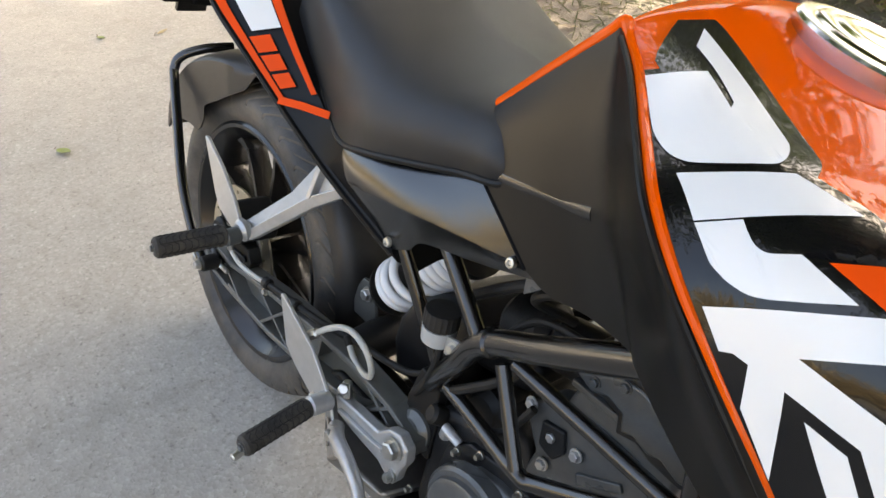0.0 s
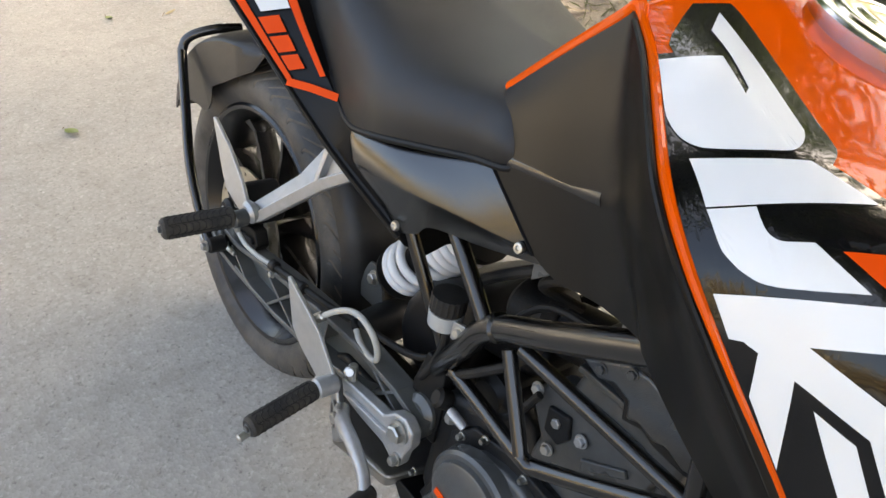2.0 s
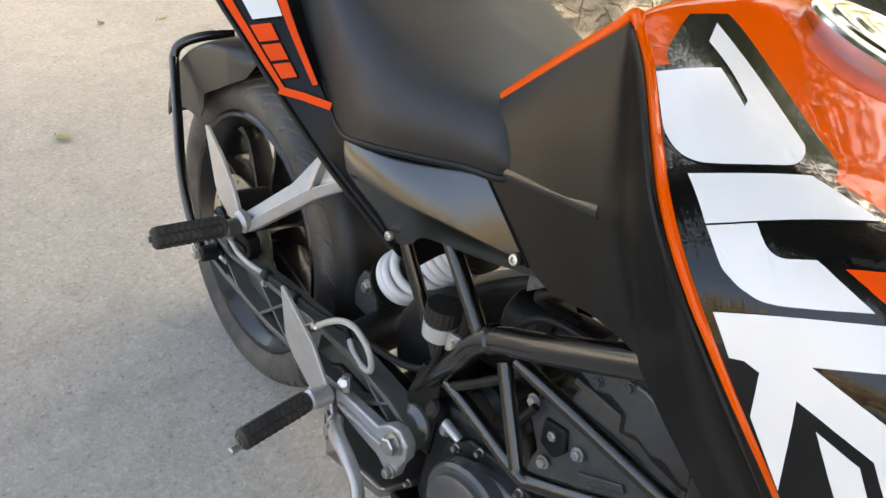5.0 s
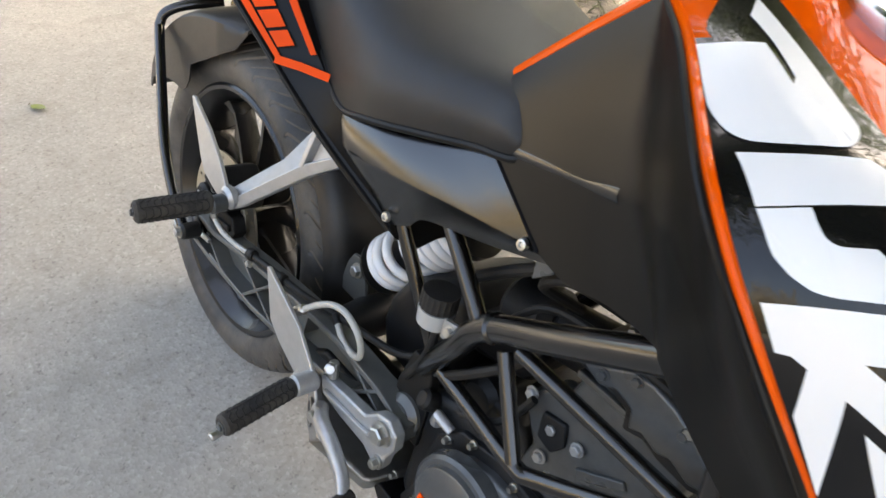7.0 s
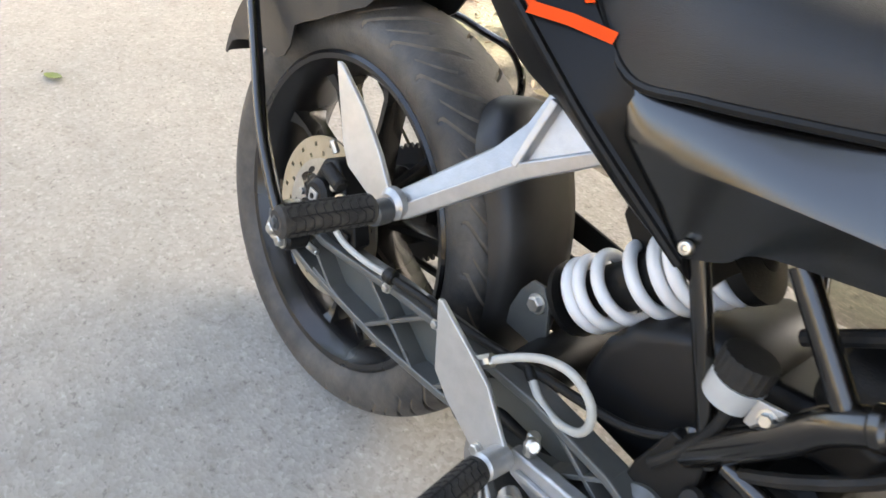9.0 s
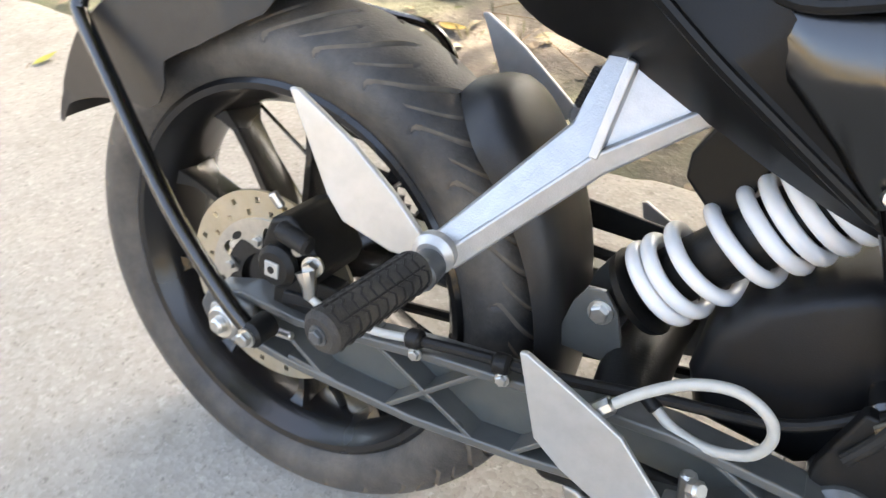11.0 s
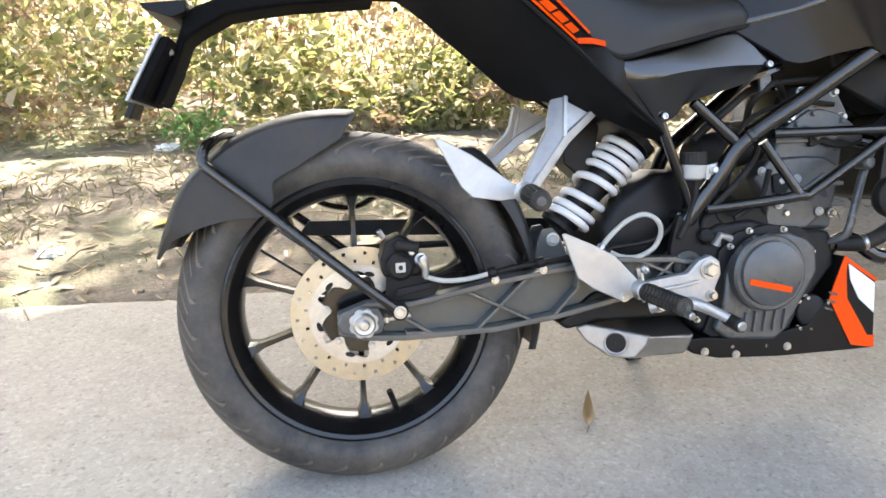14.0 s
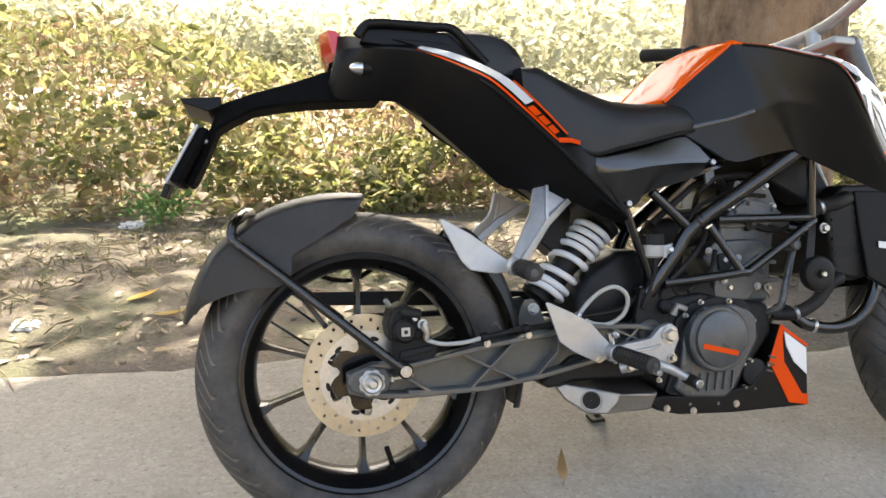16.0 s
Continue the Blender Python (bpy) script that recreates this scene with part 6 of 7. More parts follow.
def foot_controls():
    for s in (1, -1):
        def m(p):
            return (p[0], p[1] * s, p[2])
        # passenger bracket; the far one sits closer in
        def m(p):
            k = 0.0 if s > 0 else min(1.0, max(0.0, (-p[1] - 0.13) / 0.07))
            return (p[0] - 0.015 * k, (p[1] + 0.055 * k) * s, p[2] + 0.014 * k)
        br = part("passenger_bracket", slab([m(p) for p in ((0.330, -0.128, 0.654), (0.350, -0.144, 0.648), (0.341, -0.158, 0.585), (0.272, -0.204, 0.494), (0.248, -0.206, 0.508), (0.316, -0.140, 0.598), (0.322, -0.130, 0.616))], (0.002, 0.010 * s, 0)), M_ALU, bike, "cast aluminium passenger peg bracket", bevel=0.003)
        part("bracket_flange", slab([m(p) for p in ((0.402, -0.134, 0.629), (0.341, -0.162, 0.586), (0.262, -0.209, 0.502), (0.272, -0.207, 0.490), (0.350, -0.156, 0.572), (0.412, -0.128, 0.620))], (0.001, 0.016 * s, 0.002)), M_ALU, br, bevel=0.0025)
        part("bracket_web", slab([m(p) for p in ((0.350, -0.136, 0.648), (0.402, -0.128, 0.627), (0.342, -0.151, 0.585))], (0, 0.004 * s, 0)), M_ALU, br)
        part("bracket_rib", slab([m(p) for p in ((0.346, -0.151, 0.650), (0.353, -0.148, 0.648), (0.345, -0.163, 0.583), (0.338, -0.164, 0.584))], (0, 0.013 * s, 0)), M_ALU, br, bevel=0.0015)
        part("heel_guard", slab([m(p) for p in ((0.122, -0.200, 0.588), (0.130, -0.200, 0.589), (0.178, -0.199, 0.562), (0.218, -0.200, 0.533), (0.252, -0.204, 0.506), (0.246, -0.206, 0.492), (0.222, -0.205, 0.489), (0.176, -0.201, 0.497), (0.160, -0.200, 0.514))], (0, -0.006 * s, 0)), M_GUARD, br, "dull silver pressed heel guard", bevel=0.002)
        part("peg_eye", rod(m((0.257, -0.200, 0.502)), m((0.258, -0.216, 0.500)), 0.0165, 24, 0.15), M_ALU, br)
        part("eye_bolt", hexbolt(bmesh.new(), m((0.258, -0.216, 0.500)), (0, -s, 0), 0.006, 0.005), M_STEEL, br)
        part("peg_yoke", rod(m((0.259, -0.214, 0.496)), m((0.262, -0.240, 0.496)), 0.0125, 16), M_ENGINE, br)
        if s > 0:
            peg_rubber((0.2590, -0.234, 0.5000), (0.2480, -0.330, 0.4935), 0.0148, br)
        else:
            peg_rubber((0.2420, 0.150, 0.5220), (0.252, 0.165, 0.5680), 0.0120, br)
        # rider bracket
        def m(p):
            return (p[0], p[1] * s, p[2])
        rb = part("rider_bracket", plate([(0.452, 0.332), (0.500, 0.340), (0.552, 0.346), (0.572, 0.366), (0.594, 0.374), (0.611, 0.362), (0.613, 0.340), (0.603, 0.318), (0.600, 0.295), (0.586, 0.290), (0.560, 0.302), (0.500, 0.302), (0.462, 0.306)], -0.160 * s, -0.142 * s), M_ALU, bike, "cast aluminium rider peg bracket", bevel=0.004)
        part("bracket_rib", slab([m(p) for p in ((0.47, -0.160, 0.322), (0.55, -0.160, 0.330), (0.57, -0.160, 0.334), (0.57, -0.160, 0.328), (0.55, -0.160, 0.324), (0.47, -0.160, 0.316))], (0, -0.006 * s, 0)), M_ALU, rb, bevel=0.0015)
        part("pivot_bolt", hexbolt(bmesh.new(), m((0.590, -0.160, 0.350)), (0, -s, 0), 0.0125, 0.014), M_STEEL, rb, "large bright pivot bolt")
        part("lower_bolt", hexbolt(bmesh.new(), m((0.594, -0.160, 0.305)), (0, -s, 0), 0.007, 0.012), M_STEEL, rb)
        part("heel_guard", slab([m(p) for p in ((0.325, -0.176, 0.428), (0.331, -0.176, 0.430), (0.378, -0.175, 0.408), (0.414, -0.173, 0.388), (0.464, -0.170, 0.334), (0.456, -0.170, 0.322), (0.436, -0.172, 0.310), (0.420, -0.173, 0.314), (0.376, -0.175, 0.336), (0.350, -0.176, 0.356))], (0, -0.006 * s, 0)), M_GUARD, rb, "dull silver pressed heel guard", bevel=0.002)
        part("guard_screw", hexbolt(bmesh.new(), m((0.430, -0.178, 0.318)), (0, -s, 0), 0.006, 0.007), M_STEEL, rb)
        part("peg_clevis", rod(m((0.456, -0.168, 0.330)), m((0.456, -0.205, 0.330)), 0.0145, 14), M_ALU, rb)
        peg_rubber(m((0.4550, -0.203, 0.330)), m((0.4715, -0.308, 0.3215)), 0.0145, rb)
        part("peg_feeler", rod(m((0.4705, -0.304, 0.314)), m((0.4735, -0.322, 0.311)), 0.0058, 10), M_STEEL, rb, "bright peg feeler bolt")
        if s > 0:
            arm = part("brake_pedal", tube([(0.478, -0.170, 0.296), (0.505, -0.186, 0.303), (0.545, -0.194, 0.300), (0.580, -0.200, 0.284), (0.603, -0.212, 0.270)], [0.012, 0.011, 0.010, 0.009, 0.008], 12, smooth=6), M_ALU, rb, "cast aluminium brake pedal")
            part("pedal_pad", rod((0.600, -0.196, 0.272), (0.604, -0.236, 0.266), 0.0115, 14), M_RUBBER, arm, "black rubber pedal pad")
            part("pad_cap", rod((0.604, -0.232, 0.2665), (0.6043, -0.239, 0.2655), 0.0085, 12), M_STEEL, arm)
            part("pedal_pivot", hexbolt(bmesh.new(), (0.490, -0.178, 0.300), (0, -1, 0), 0.009, 0.016), M_STEEL, arm)
            part("push_rod", rod((0.478, -0.150, 0.300), (0.466, -0.150, 0.355), 0.004, 8), M_STEEL, arm)
            part("rod_clevis", rod((0.470, -0.152, 0.336), (0.466, -0.152, 0.362), 0.007, 8), M_STEEL, arm)
            part("switch_fitting", rod((0.470, -0.160, 0.356), (0.478, -0.166, 0.362), 0.008, 8), M_STEEL, arm)


foot_controls()


# -- silencer, belly pan, radiator side --
def under_engine():
    sil = part("silencer", slab([(0.374, -0.108, 0.254), (0.388, -0.114, 0.260), (0.480, -0.160, 0.243), (0.572, -0.148, 0.237), (0.558, -0.138, 0.198), (0.456, -0.152, 0.206), (0.420, -0.134, 0.208), (0.388, -0.116, 0.232)], (0.035, 0.135, 0.006)), M_MUFFLER, bike, "stubby brushed steel underslung silencer", 25, bevel=0.008)
    end = part("silencer_end", slab([(0.366, -0.112, 0.257), (0.384, -0.119, 0.263), (0.480, -0.168, 0.245), (0.474, -0.166, 0.228), (0.454, -0.160, 0.205), (0.418, -0.142, 0.206), (0.382, -0.121, 0.232)], (0.006, 0.013, 0)), M_SILENCER_END, sil, "cast silver silencer end piece", bevel=0.005)
    part("outlet", lathe([(0.0170, 0.0), (0.0215, 0.0), (0.0215, 0.002), (0.0190, 0.003), (0.0170, 0.002)], (0.427, -0.1450, 0.2325), (-0.447, -0.894, 0.0), 28), M_SILENCER_END, end, "round exhaust outlet")
    # Flat black disc that stands for the dark inside of the outlet.
    part("bore_shade_disc", lathe([(0.0005, 0.0012), (0.0175, 0.0012), (0.0175, 0.0004), (0.0005, 0.0004)], (0.427, -0.1450, 0.2325), (-0.447, -0.894, 0.0), 28, False), M_BLACK, end, "flat black disc standing for the shade inside the bore")
    part("heat_shield", plate([(0.335, 0.270), (0.40, 0.318), (0.56, 0.318), (0.56, 0.262), (0.40, 0.265), (0.35, 0.255)], -0.12, -0.04), M_BLACK, sil, bevel=0.008)
    part("silencer_stub", rod((0.452, -0.095, 0.197), (0.484, -0.090, 0.212), 0.009, 12), M_BLACK, sil)
    pan = part("belly_pan", loft([[(x, y * w, z) for x, z in ((0.553, 0.222), (0.578, 0.194), (0.629, 0.181), (0.747, 0.174), (0.932, 0.173), (0.936, 0.190), (0.938, 0.299), (0.873, 0.3505), (0.842, 0.272), (0.800, 0.228), (0.700, 0.212), (0.600, 0.222))] for y, w in ((-0.126, 1.0), (-0.124, 0.94), (0.124, 0.94), (0.126, 1.0))]), M_TAIL, bike, "black plastic belly pan with orange graphics", bevel=0.004)
    for s in (-1, 1):
        y0, y1 = s * 0.1285, s * 0.1262
        part("pan_graphic", plate([(0.8721, 0.3495), (0.8418, 0.2733), (0.8873, 0.1837), (0.9335, 0.1747), (0.9342, 0.1976), (0.9201, 0.1988), (0.8777, 0.2705), (0.8752, 0.3183), (0.8775, 0.3375), (0.9342, 0.2985), (0.9376, 0.2975), (0.9376, 0.3030)], y0, y1), M_ORANGE_F, pan, "orange edge graphic")
        part("pan_graphic_white", plate([(0.8799, 0.3345), (0.9330, 0.2955), (0.9325, 0.2399), (0.9014, 0.2687), (0.8844, 0.3034)], y0, y1), M_WHITE_F, pan, "white wedge graphic")
        for x, z in ((0.60, 0.196), (0.66, 0.186), (0.76, 0.192)):
            part("pan_screw", hexbolt(bmesh.new(), (x, s * 0.1265, z), (0, s, 0), 0.0055, 0.006), M_STEEL, pan)
        for k in range(3):
            part("pan_vent", plate([(0.832 + 0.004 * k, 0.255 + 0.014 * k), (0.848 + 0.004 * k, 0.250 + 0.014 * k), (0.848 + 0.004 * k, 0.254 + 0.014 * k), (0.832 + 0.004 * k, 0.259 + 0.014 * k)], s * 0.131, s * 0.1262), M_ENGINE, pan)
    head = part("header_pipe", tube([(0.880, 0.0, 0.56), (0.960, -0.03, 0.555), (1.020, -0.08, 0.535), (1.078, -0.110, 0.510), (1.111, -0.115, 0.492), (1.129, -0.115, 0.442), (1.117, -0.115, 0.389), (1.076, -0.115, 0.347), (1.018, -0.115, 0.331), (0.949, -0.112, 0.342), (0.880, -0.095, 0.372), (0.80, -0.03, 0.235), (0.60, -0.02, 0.225)], 0.0135, 18, smooth=8), M_FRAME, bike, "black-coated exhaust header pipe")
    part("pipe_clamp", rod((0.958, -0.1125, 0.3402), (0.970, -0.1130, 0.3380), 0.0160, 18), M_STEEL, head)
    rad = part("radiator", plate([(1.005, 0.445), (0.985, 0.60), (1.03, 0.64), (1.16, 0.64), (1.15, 0.50), (1.12, 0.445), (1.06, 0.432)], -0.135, 0.135), M_BLACK, bike, "black radiator with side cowl", bevel=0.012)
    for s in (-1, 1):
        cowl = part("radiator_cowl", slab([(1.055, 0.128 * s, 0.625), (1.165, 0.150 * s, 0.620), (1.160, 0.152 * s, 0.500), (1.120, 0.150 * s, 0.410), (1.075, 0.140 * s, 0.440)], (0, s * 0.012, 0)), M_TAIL, rad, "satin black radiator cowl", bevel=0.004)
        part("cowl_mark", slab([(1.098, 0.1565 * s, 0.516), (1.150, 0.1650 * s, 0.508), (1.150, 0.1648 * s, 0.494), (1.098, 0.1562 * s, 0.502)], (0, s * 0.0016, 0)), M_WHITE_F, cowl, "white bar marking")
    for k in range(7):
        z = 0.457 + 0.021 * k
        part("tank_rib", plate([(1.000, z), (1.075, z + 0.004), (1.075, z + 0.010), (1.000, z + 0.006)], -0.1375, -0.1335), M_BLACK, rad)
    part("radiator_hose", tube([(0.935, -0.115, 0.560), (0.960, -0.135, 0.590), (1.000, -0.148, 0.600), (1.035, -0.140, 0.610)], 0.016, 16, smooth=6), M_RUBBER, rad, "black rubber radiator hose")
    part("lower_hose", tube([(0.870, -0.11, 0.370), (0.905, -0.135, 0.372), (0.950, -0.142, 0.395), (0.985, -0.140, 0.430), (1.020, -0.130, 0.440)], 0.014, 16, smooth=6), M_RUBBER, rad, "black rubber lower coolant hose")
    part("hose_clamp", rod((0.962, -0.1385, 0.592), (0.972, -0.1425, 0.595), 0.0175, 16), M_STEEL, rad)
    part("hose_clamp", rod((0.900, -0.1335, 0.3715), (0.909, -0.1365, 0.374), 0.0155, 16), M_STEEL, rad)
    horn = part("horn", lathe([(0.0005, 0.016), (0.008, 0.016), (0.009, 0.010), (0.026, 0.012), (0.034, 0.008), (0.037, 0.0), (0.034, -0.012), (0.018, -0.03), (0.0005, -0.03)], (0.913, -0.190, 0.456), (0, -1, 0), 48, False), M_BLACK, bike, "round black horn")
    part("horn_nut", hexbolt(bmesh.new(), (0.913, -0.203, 0.456), (0, -1, 0), 0.006, 0.008), M_STEEL, horn)
    part("horn_bracket", slab([(0.905, -0.165, 0.47), (0.925, -0.165, 0.47), (0.950, -0.150, 0.565), (0.932, -0.150, 0.570)], (0, 0.004, 0)), M_BLACK, horn, bevel=0.001)
    part("mount_bolt", hexbolt(bmesh.new(), (0.958, -0.158, 0.548), (0, -1, 0), 0.008, 0.012), M_STEEL, horn)
    part("thermostat", rod((0.905, -0.145, 0.515), (0.905, -0.110, 0.515), 0.012, 20), M_ENGINE, horn)
    # side stand on the far side
    stand = part("side_stand", tube([(0.585, 0.120, 0.300), (0.600, 0.160, 0.250), (0.640, 0.275, 0.088)], [0.014, 0.012, 0.010], 12), M_FRAME, bike, "black steel side stand")
    part("stand_foot", slab([(0.622, 0.268, 0.069), (0.660, 0.268, 0.069), (0.660, 0.306, 0.078), (0.622, 0.306, 0.078)], (0, 0, 0.008)), M_RUBBER, stand, bevel=0.002)


under_engine()


# -- steering: fork, bars, front wheel, turned to the left --
def steering():
    turn = Matrix.Translation((1.07, 0, 0.86)) @ Matrix.Rotation(radians(20), 4, Vector((-0.41, 0, 0.912))) @ Matrix.Translation((-1.07, 0, -0.86))
    c = Vector((1.443, 0, 0.296))
    at = turn @ Matrix.Translation(c)
    wheel = part("front_wheel", moved(rim_mesh(0.2295, 0.045), at), M_RIM, bike, "gloss black front rim", 30)
    part("tyre", moved(tyre_mesh(0.297, 0.058, 0.230, 24, 36), at), M_TYRE, wheel, "dusty front tyre", 50)
    for k in range(10):
        part("spoke", moved(spoke_mesh(radians(36 * k), 0.04, 0.198, 0), at), M_RIM, wheel, sharp=40)
    part("hub", moved(lathe([(0.012, -0.06), (0.040, -0.06), (0.034, -0.03), (0.034, 0.03), (0.040, 0.06), (0.012, 0.06)], seg=32), at), M_RIM, wheel)
    fork = part("fork", moved(plate([(1.02, 0.80), (1.02, 0.83), (1.12, 0.85), (1.13, 0.82)], -0.12, 0.12), turn), M_ALU, bike, "upside-down fork with aluminium clamps", bevel=0.006)
    part("top_clamp", moved(plate([(0.990, 0.925), (0.995, 0.945), (1.105, 0.955), (1.110, 0.935)], -0.12, 0.12), turn), M_ALU, fork, "silver cast top clamp", bevel=0.006)
    for y in (-0.095, 0.095):
        part("fork_leg", moved(add_rod(add_rod(bmesh.new(), (1.075, y, 0.955), (1.245, y, 0.58), 0.027, 24), (1.235, y, 0.62), (1.425, y, 0.30), 0.021, 24), turn), M_ENGINE, fork, "grey fork leg")
        part("bar_riser", moved(rod((1.045, y * 0.45, 0.950), (1.048, y * 0.45, 0.992), 0.016, 16), turn), M_ALU, fork)
    bar = [(0.998, -0.398, 1.098), (1.017, -0.276, 1.058), (1.036, -0.160, 1.012), (1.050, -0.06, 0.990), (1.050, 0.06, 0.990), (1.036, 0.160, 1.012), (1.017, 0.276, 1.058), (0.998, 0.398, 1.098)]
    bars = part("handlebar", moved(tube(bar, 0.013, 16, smooth=8), turn), M_ALU, fork, "bare aluminium tapered handlebar")
    for s in (-1, 1):
        part("grip", moved(add_tube(bmesh.new(), [(1.016, s * 0.282, 1.060), (1.007, s * 0.340, 1.079), (0.997, s * 0.402, 1.099)], [0.0165, 0.0165, 0.0185], 16), turn), M_RUBBER, bars, "black rubber grip")
        part("switch_box", moved(plate([(0.998, 1.034), (0.998, 1.070), (1.038, 1.070), (1.038, 1.036)], s * 0.240, s * 0.278), turn), M_BLACK, bars, bevel=0.008)
        part("lever", moved(tube([(1.050, s * 0.25, 1.050), (1.068, s * 0.31, 1.060), (1.045, s * 0.40, 1.075)], [0.008, 0.006, 0.007], 10, smooth=6), turn), M_BLACK, bars)
    rows = []
    for k in range(20):
        a = radians(35 + 125 * k / 19)
        rows.append([turn @ (c + Vector((r * math.cos(a), y, r * math.sin(a)))) for r, y in ((0.300, -0.07), (0.320, -0.064), (0.332, -0.03), (0.334, 0.03), (0.320, 0.064), (0.300, 0.07))])
    bm = loft(rows, False, False)
    bmesh.ops.recalc_face_normals(bm, faces=bm.faces)
    bmesh.ops.solidify(bm, geom=bm.faces[:], thickness=0.003)
    part("front_mudguard", bm, M_TAIL, fork, "black front mudguard")


steering()


# -- graphics on the tank and the tail: plain patches laid on the surfaces --
from mathutils.bvhtree import BVHTree
from mathutils.geometry import tessellate_polygon


def eased(outline, rounds=2):
    """Rounds the gentle bends of an outline and keeps its true corners."""
    for _ in range(rounds):
        out, n = [], len(outline)
        for i in range(n):
            a, b, c = Vector(outline[i - 1]), Vector(outline[i]), Vector(outline[(i + 1) % n])
            if (b - a).angle(c - b, 0.0) < radians(38):
                out += [tuple(b + (a - b) * 0.25), tuple(b + (c - b) * 0.25)]
            else:
                out.append(tuple(b))
        outline = out
    return outline


def patch(outline, lift, side, tree, rounds=1):
    """A flat outline laid onto the tank's flank, following its curve."""
    o = Vector((0.93, -0.25, 0.86))
    u = Vector((0.6943, -0.1894, -0.6943))
    v = Vector((0.5559, 0.7538, 0.3503))
    w = Vector((0.4570, -0.6292, 0.6286))
    outline = eased(outline, rounds)
    bm = bmesh.new()
    vs = [bm.verts.new((a, b, 0)) for a, b in outline]
    for t in tessellate_polygon([[Vector((a, b, 0)) for a, b in outline]]):
        bm.faces.new([vs[i] for i in t])
    for _ in range(5):
        long = [e for e in bm.edges if e.calc_length() > 0.008]
        if not long:
            break
        bmesh.ops.subdivide_edges(bm, edges=long, cuts=1, use_grid_fill=False)
        bmesh.ops.triangulate(bm, faces=bm.faces)
    for p in bm.verts:
        at = o + u * p.co.x + v * p.co.y
        hit, nrm, _, _ = tree.ray_cast(at + w * 0.12, -w)
        if hit is None:
            hit, nrm, _, _ = tree.find_nearest(at)
        if nrm.dot(w) < 0:
            nrm = -nrm
        q = hit + nrm * lift
        p.co = (q.x, q.y * side, q.z)
    return bm


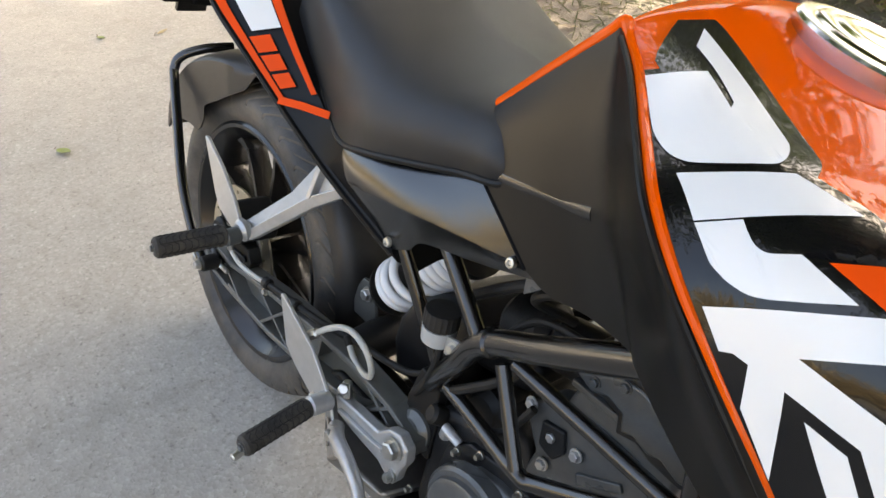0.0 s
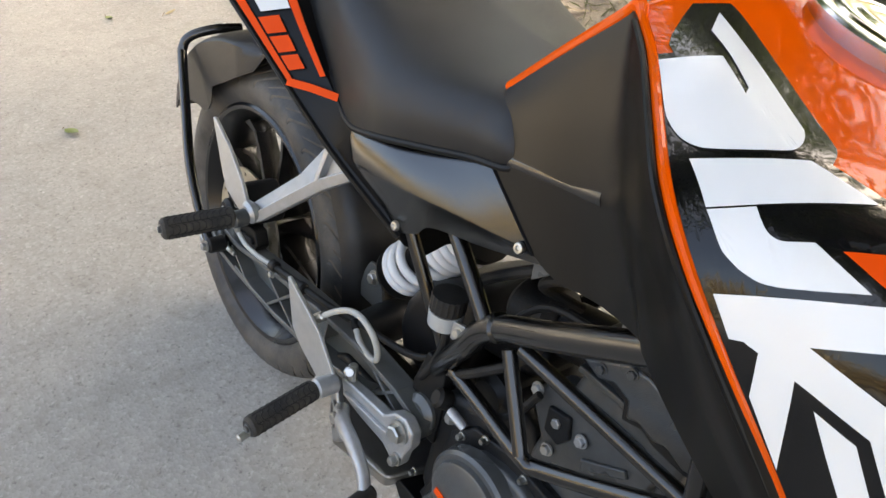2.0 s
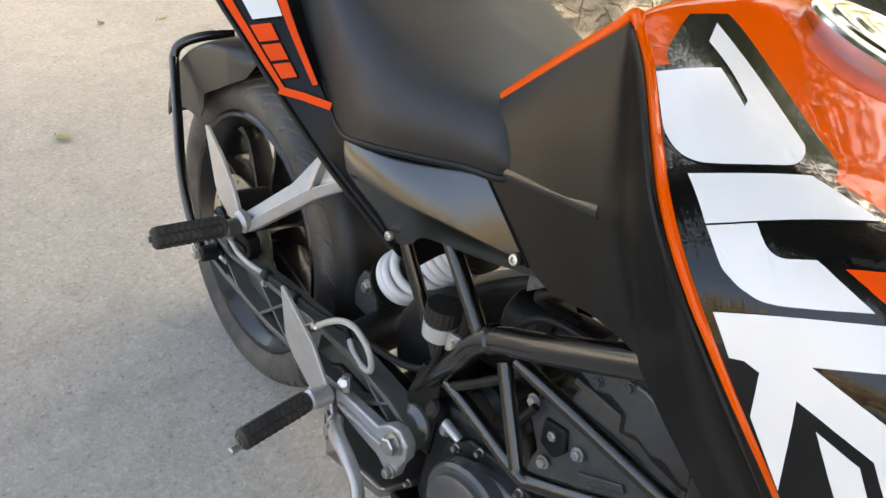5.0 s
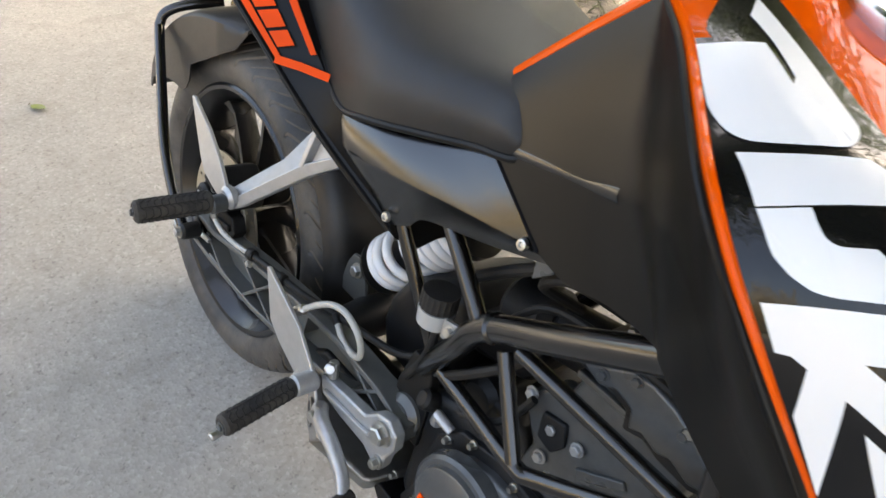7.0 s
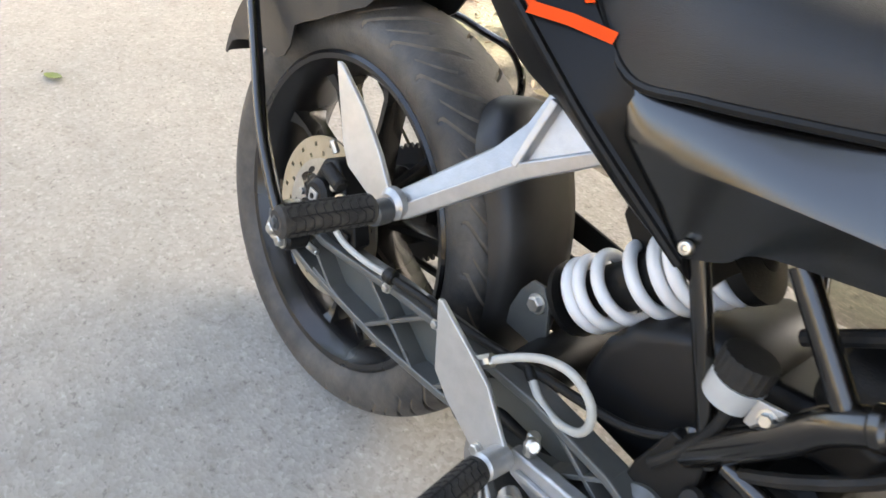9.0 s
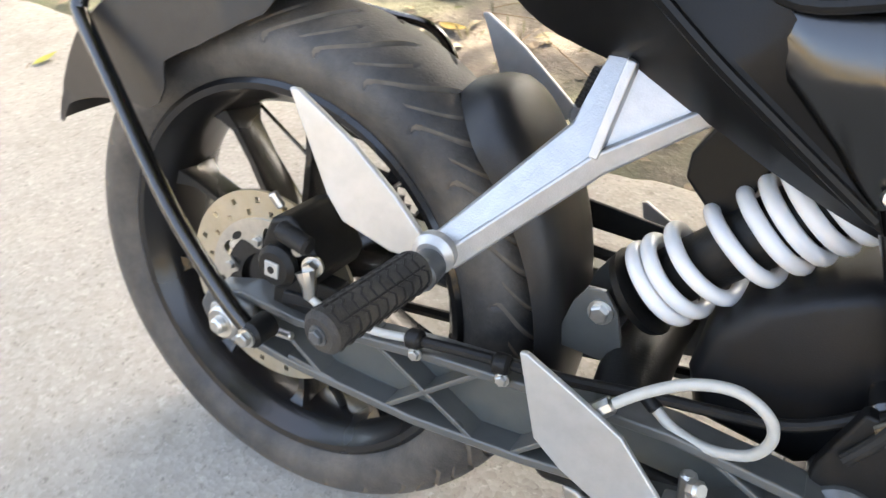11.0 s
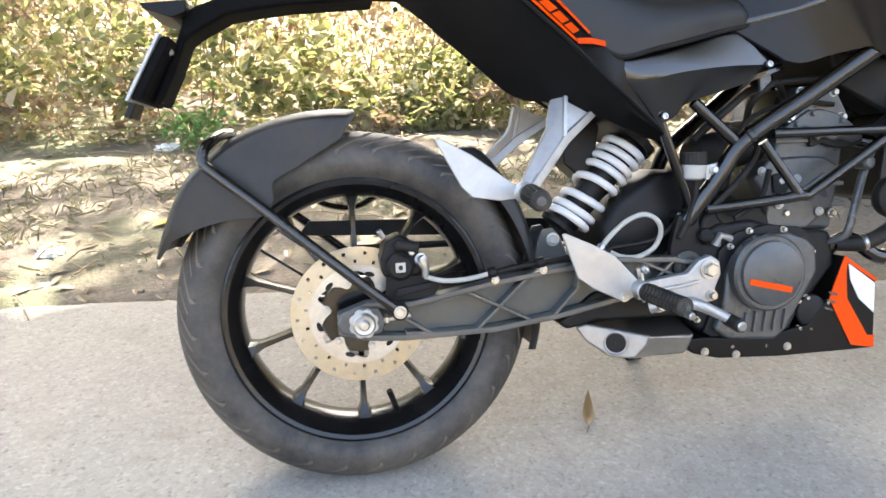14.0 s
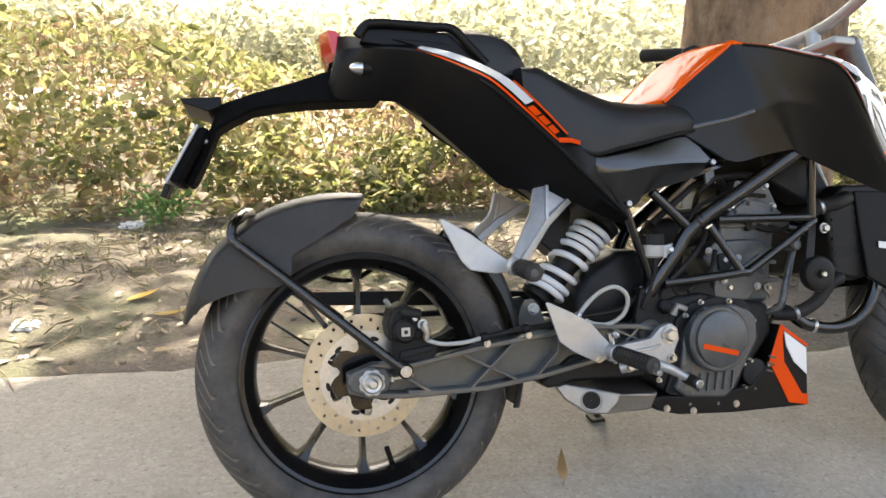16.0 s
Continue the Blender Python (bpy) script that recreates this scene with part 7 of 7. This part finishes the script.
def tank_graphics():
    tree = BVHTree.FromPolygons([v.co.copy() for v in tank_body.data.vertices], [tuple(p.vertices) for p in tank_body.data.polygons])
    base = [(-0.1319, -0.0218), (-0.1300, -0.0118), (-0.1416, -0.0115), (-0.1670, 0.0090), (-0.1823, 0.0232), (-0.1784, 0.0504), (-0.1631, 0.0523), (-0.0916, 0.0518), (-0.0395, 0.0524), (-0.0328, 0.0494), (-0.0260, 0.0420), (0.0046, 0.0671), (0.0276, 0.0784), (0.0756, 0.0757), (0.1329, 0.0729), (0.1876, 0.0727), (0.1830, -0.0065), (0.1388, -0.0182), (0.0788, -0.0356), (0.0193, -0.0497), (-0.0275, -0.0526), (-0.0736, -0.0425), (-0.1210, -0.0275)]
    block = [(-0.1255, -0.0231), (-0.1194, 0.0162), (-0.0890, 0.0165), (-0.0849, 0.0163), (-0.0892, 0.0203), (-0.1198, 0.0223), (-0.1468, 0.0208), (-0.1669, 0.0361), (-0.0548, 0.0394), (-0.0478, 0.0364), (-0.0423, 0.0320), (-0.0389, 0.0263), (-0.0380, 0.0204), (-0.0480, -0.0201), (-0.0533, -0.0283), (-0.0616, -0.0330), (-0.0729, -0.0343), (-0.0815, -0.0341)]
    upper_bar = [(-0.0444, -0.0328), (-0.0300, 0.0301), (0.0020, 0.0555), (-0.0093, -0.0089), (-0.0135, -0.0331)]
    lower_bar = [(-0.0124, -0.0331), (-0.0081, -0.0087), (-0.0006, -0.0089), (0.0053, -0.0084), (0.0103, -0.0060), (0.0133, -0.0024), (0.0169, 0.0130), (0.0234, 0.0171), (0.0478, 0.0348), (0.0379, -0.0025), (0.0336, -0.0131), (0.0288, -0.0194), (0.0214, -0.0253), (0.0154, -0.0285), (0.0099, -0.0311)]
    fork = [(0.0322, -0.0375), (0.0553, 0.0405), (0.0620, 0.0630), (0.0850, 0.0605), (0.0784, 0.0368), (0.0688, 0.0035), (0.1048, 0.0348), (0.1299, 0.0566), (0.1600, 0.0560), (0.1600, 0.0358), (0.1220, 0.0286), (0.0847, -0.0045), (0.1336, -0.0136), (0.0899, -0.0248), (0.0673, -0.0197), (0.0600, -0.0259), (0.0572, -0.0323)]
    bar = [(0.1022, 0.0036), (0.1242, 0.0226), (0.1543, 0.0277), (0.1700, 0.0304), (0.1690, 0.0165), (0.1530, 0.0135)]
    wedge = [(0.0239, 0.0252), (0.0535, 0.0472), (0.0640, 0.0550), (0.0350, 0.0680)]
    for s in (1, -1):
        part("graphic_ground", patch(base, 0.0007, s, tree), M_BLACK_F, tank_body, "gloss black graphic field", 60)
        for outline, rounds in ((block, 2), (upper_bar, 0), (lower_bar, 2), (fork, 0), (bar, 0)):
            part("graphic_patch", patch(outline, 0.0015, s, tree, rounds), M_WHITE_F, tank_body, "large white angular graphic", 60)
        part("graphic_wedge", patch(wedge, 0.0015, s, tree, 0), M_ORANGE_F, tank_body, "orange wedge graphic", 60)


tank_graphics()


def tail_graphics():
    outer = smooth_line(TAIL_EDGE[4:10], 20)
    inner = smooth_line(TAIL_SHOULDER[4:10], 20)

    def ribbon(f0, f1, k0, k1, side, lift):
        rows = []
        for k in range(k0, k1 + 1):
            a, b = outer[k], inner[k]
            n = Vector((0.25, -0.75, 0.6)).normalized() * lift
            rows.append([a + (b - a) * f + n for f in (f0, (f0 + f1) / 2, f1)])
        return loft([[(p.x, p.y * side, p.z) for p in r] for r in rows], False, False)

    for s in (1, -1):
        part("tail_stripe", ribbon(0.03, 0.17, 0, 98, s, 0.004), M_ORANGE_F, tail_body, "orange edge stripe")
        part("tail_stripe", ribbon(0.86, 1.0, 0, 40, s, 0.004), M_ORANGE_F, tail_body, "orange edge stripe")
        part("tail_flash", ribbon(0.32, 0.84, 25, 98, s, 0.004), M_WHITE_F, tail_body, "white wedge flash")
        for k0, k1 in ((5, 10), (11, 16), (17, 23)):
            part("mark_block", ribbon(0.22, 0.60, k0, k1, s, 0.0045), M_ORANGE_F, tail_body, "plain orange block marking")
        a, b = Vector((0.346, -0.2175, 0.7240)), Vector((0.404, -0.1835, 0.7235))
        mid = (a + b) / 2 + Vector((0, -0.002, 0.002))
        d = Vector((0.0, 0.002, 0.009))
        part("tail_stripe", loft([[(p.x, p.y * s, p.z) for p in (c - d * 0.5, c + d * 0.5)] for c in (a, mid, b)], False, False), M_ORANGE_F, tail_body, "orange corner stripe")


tail_graphics()
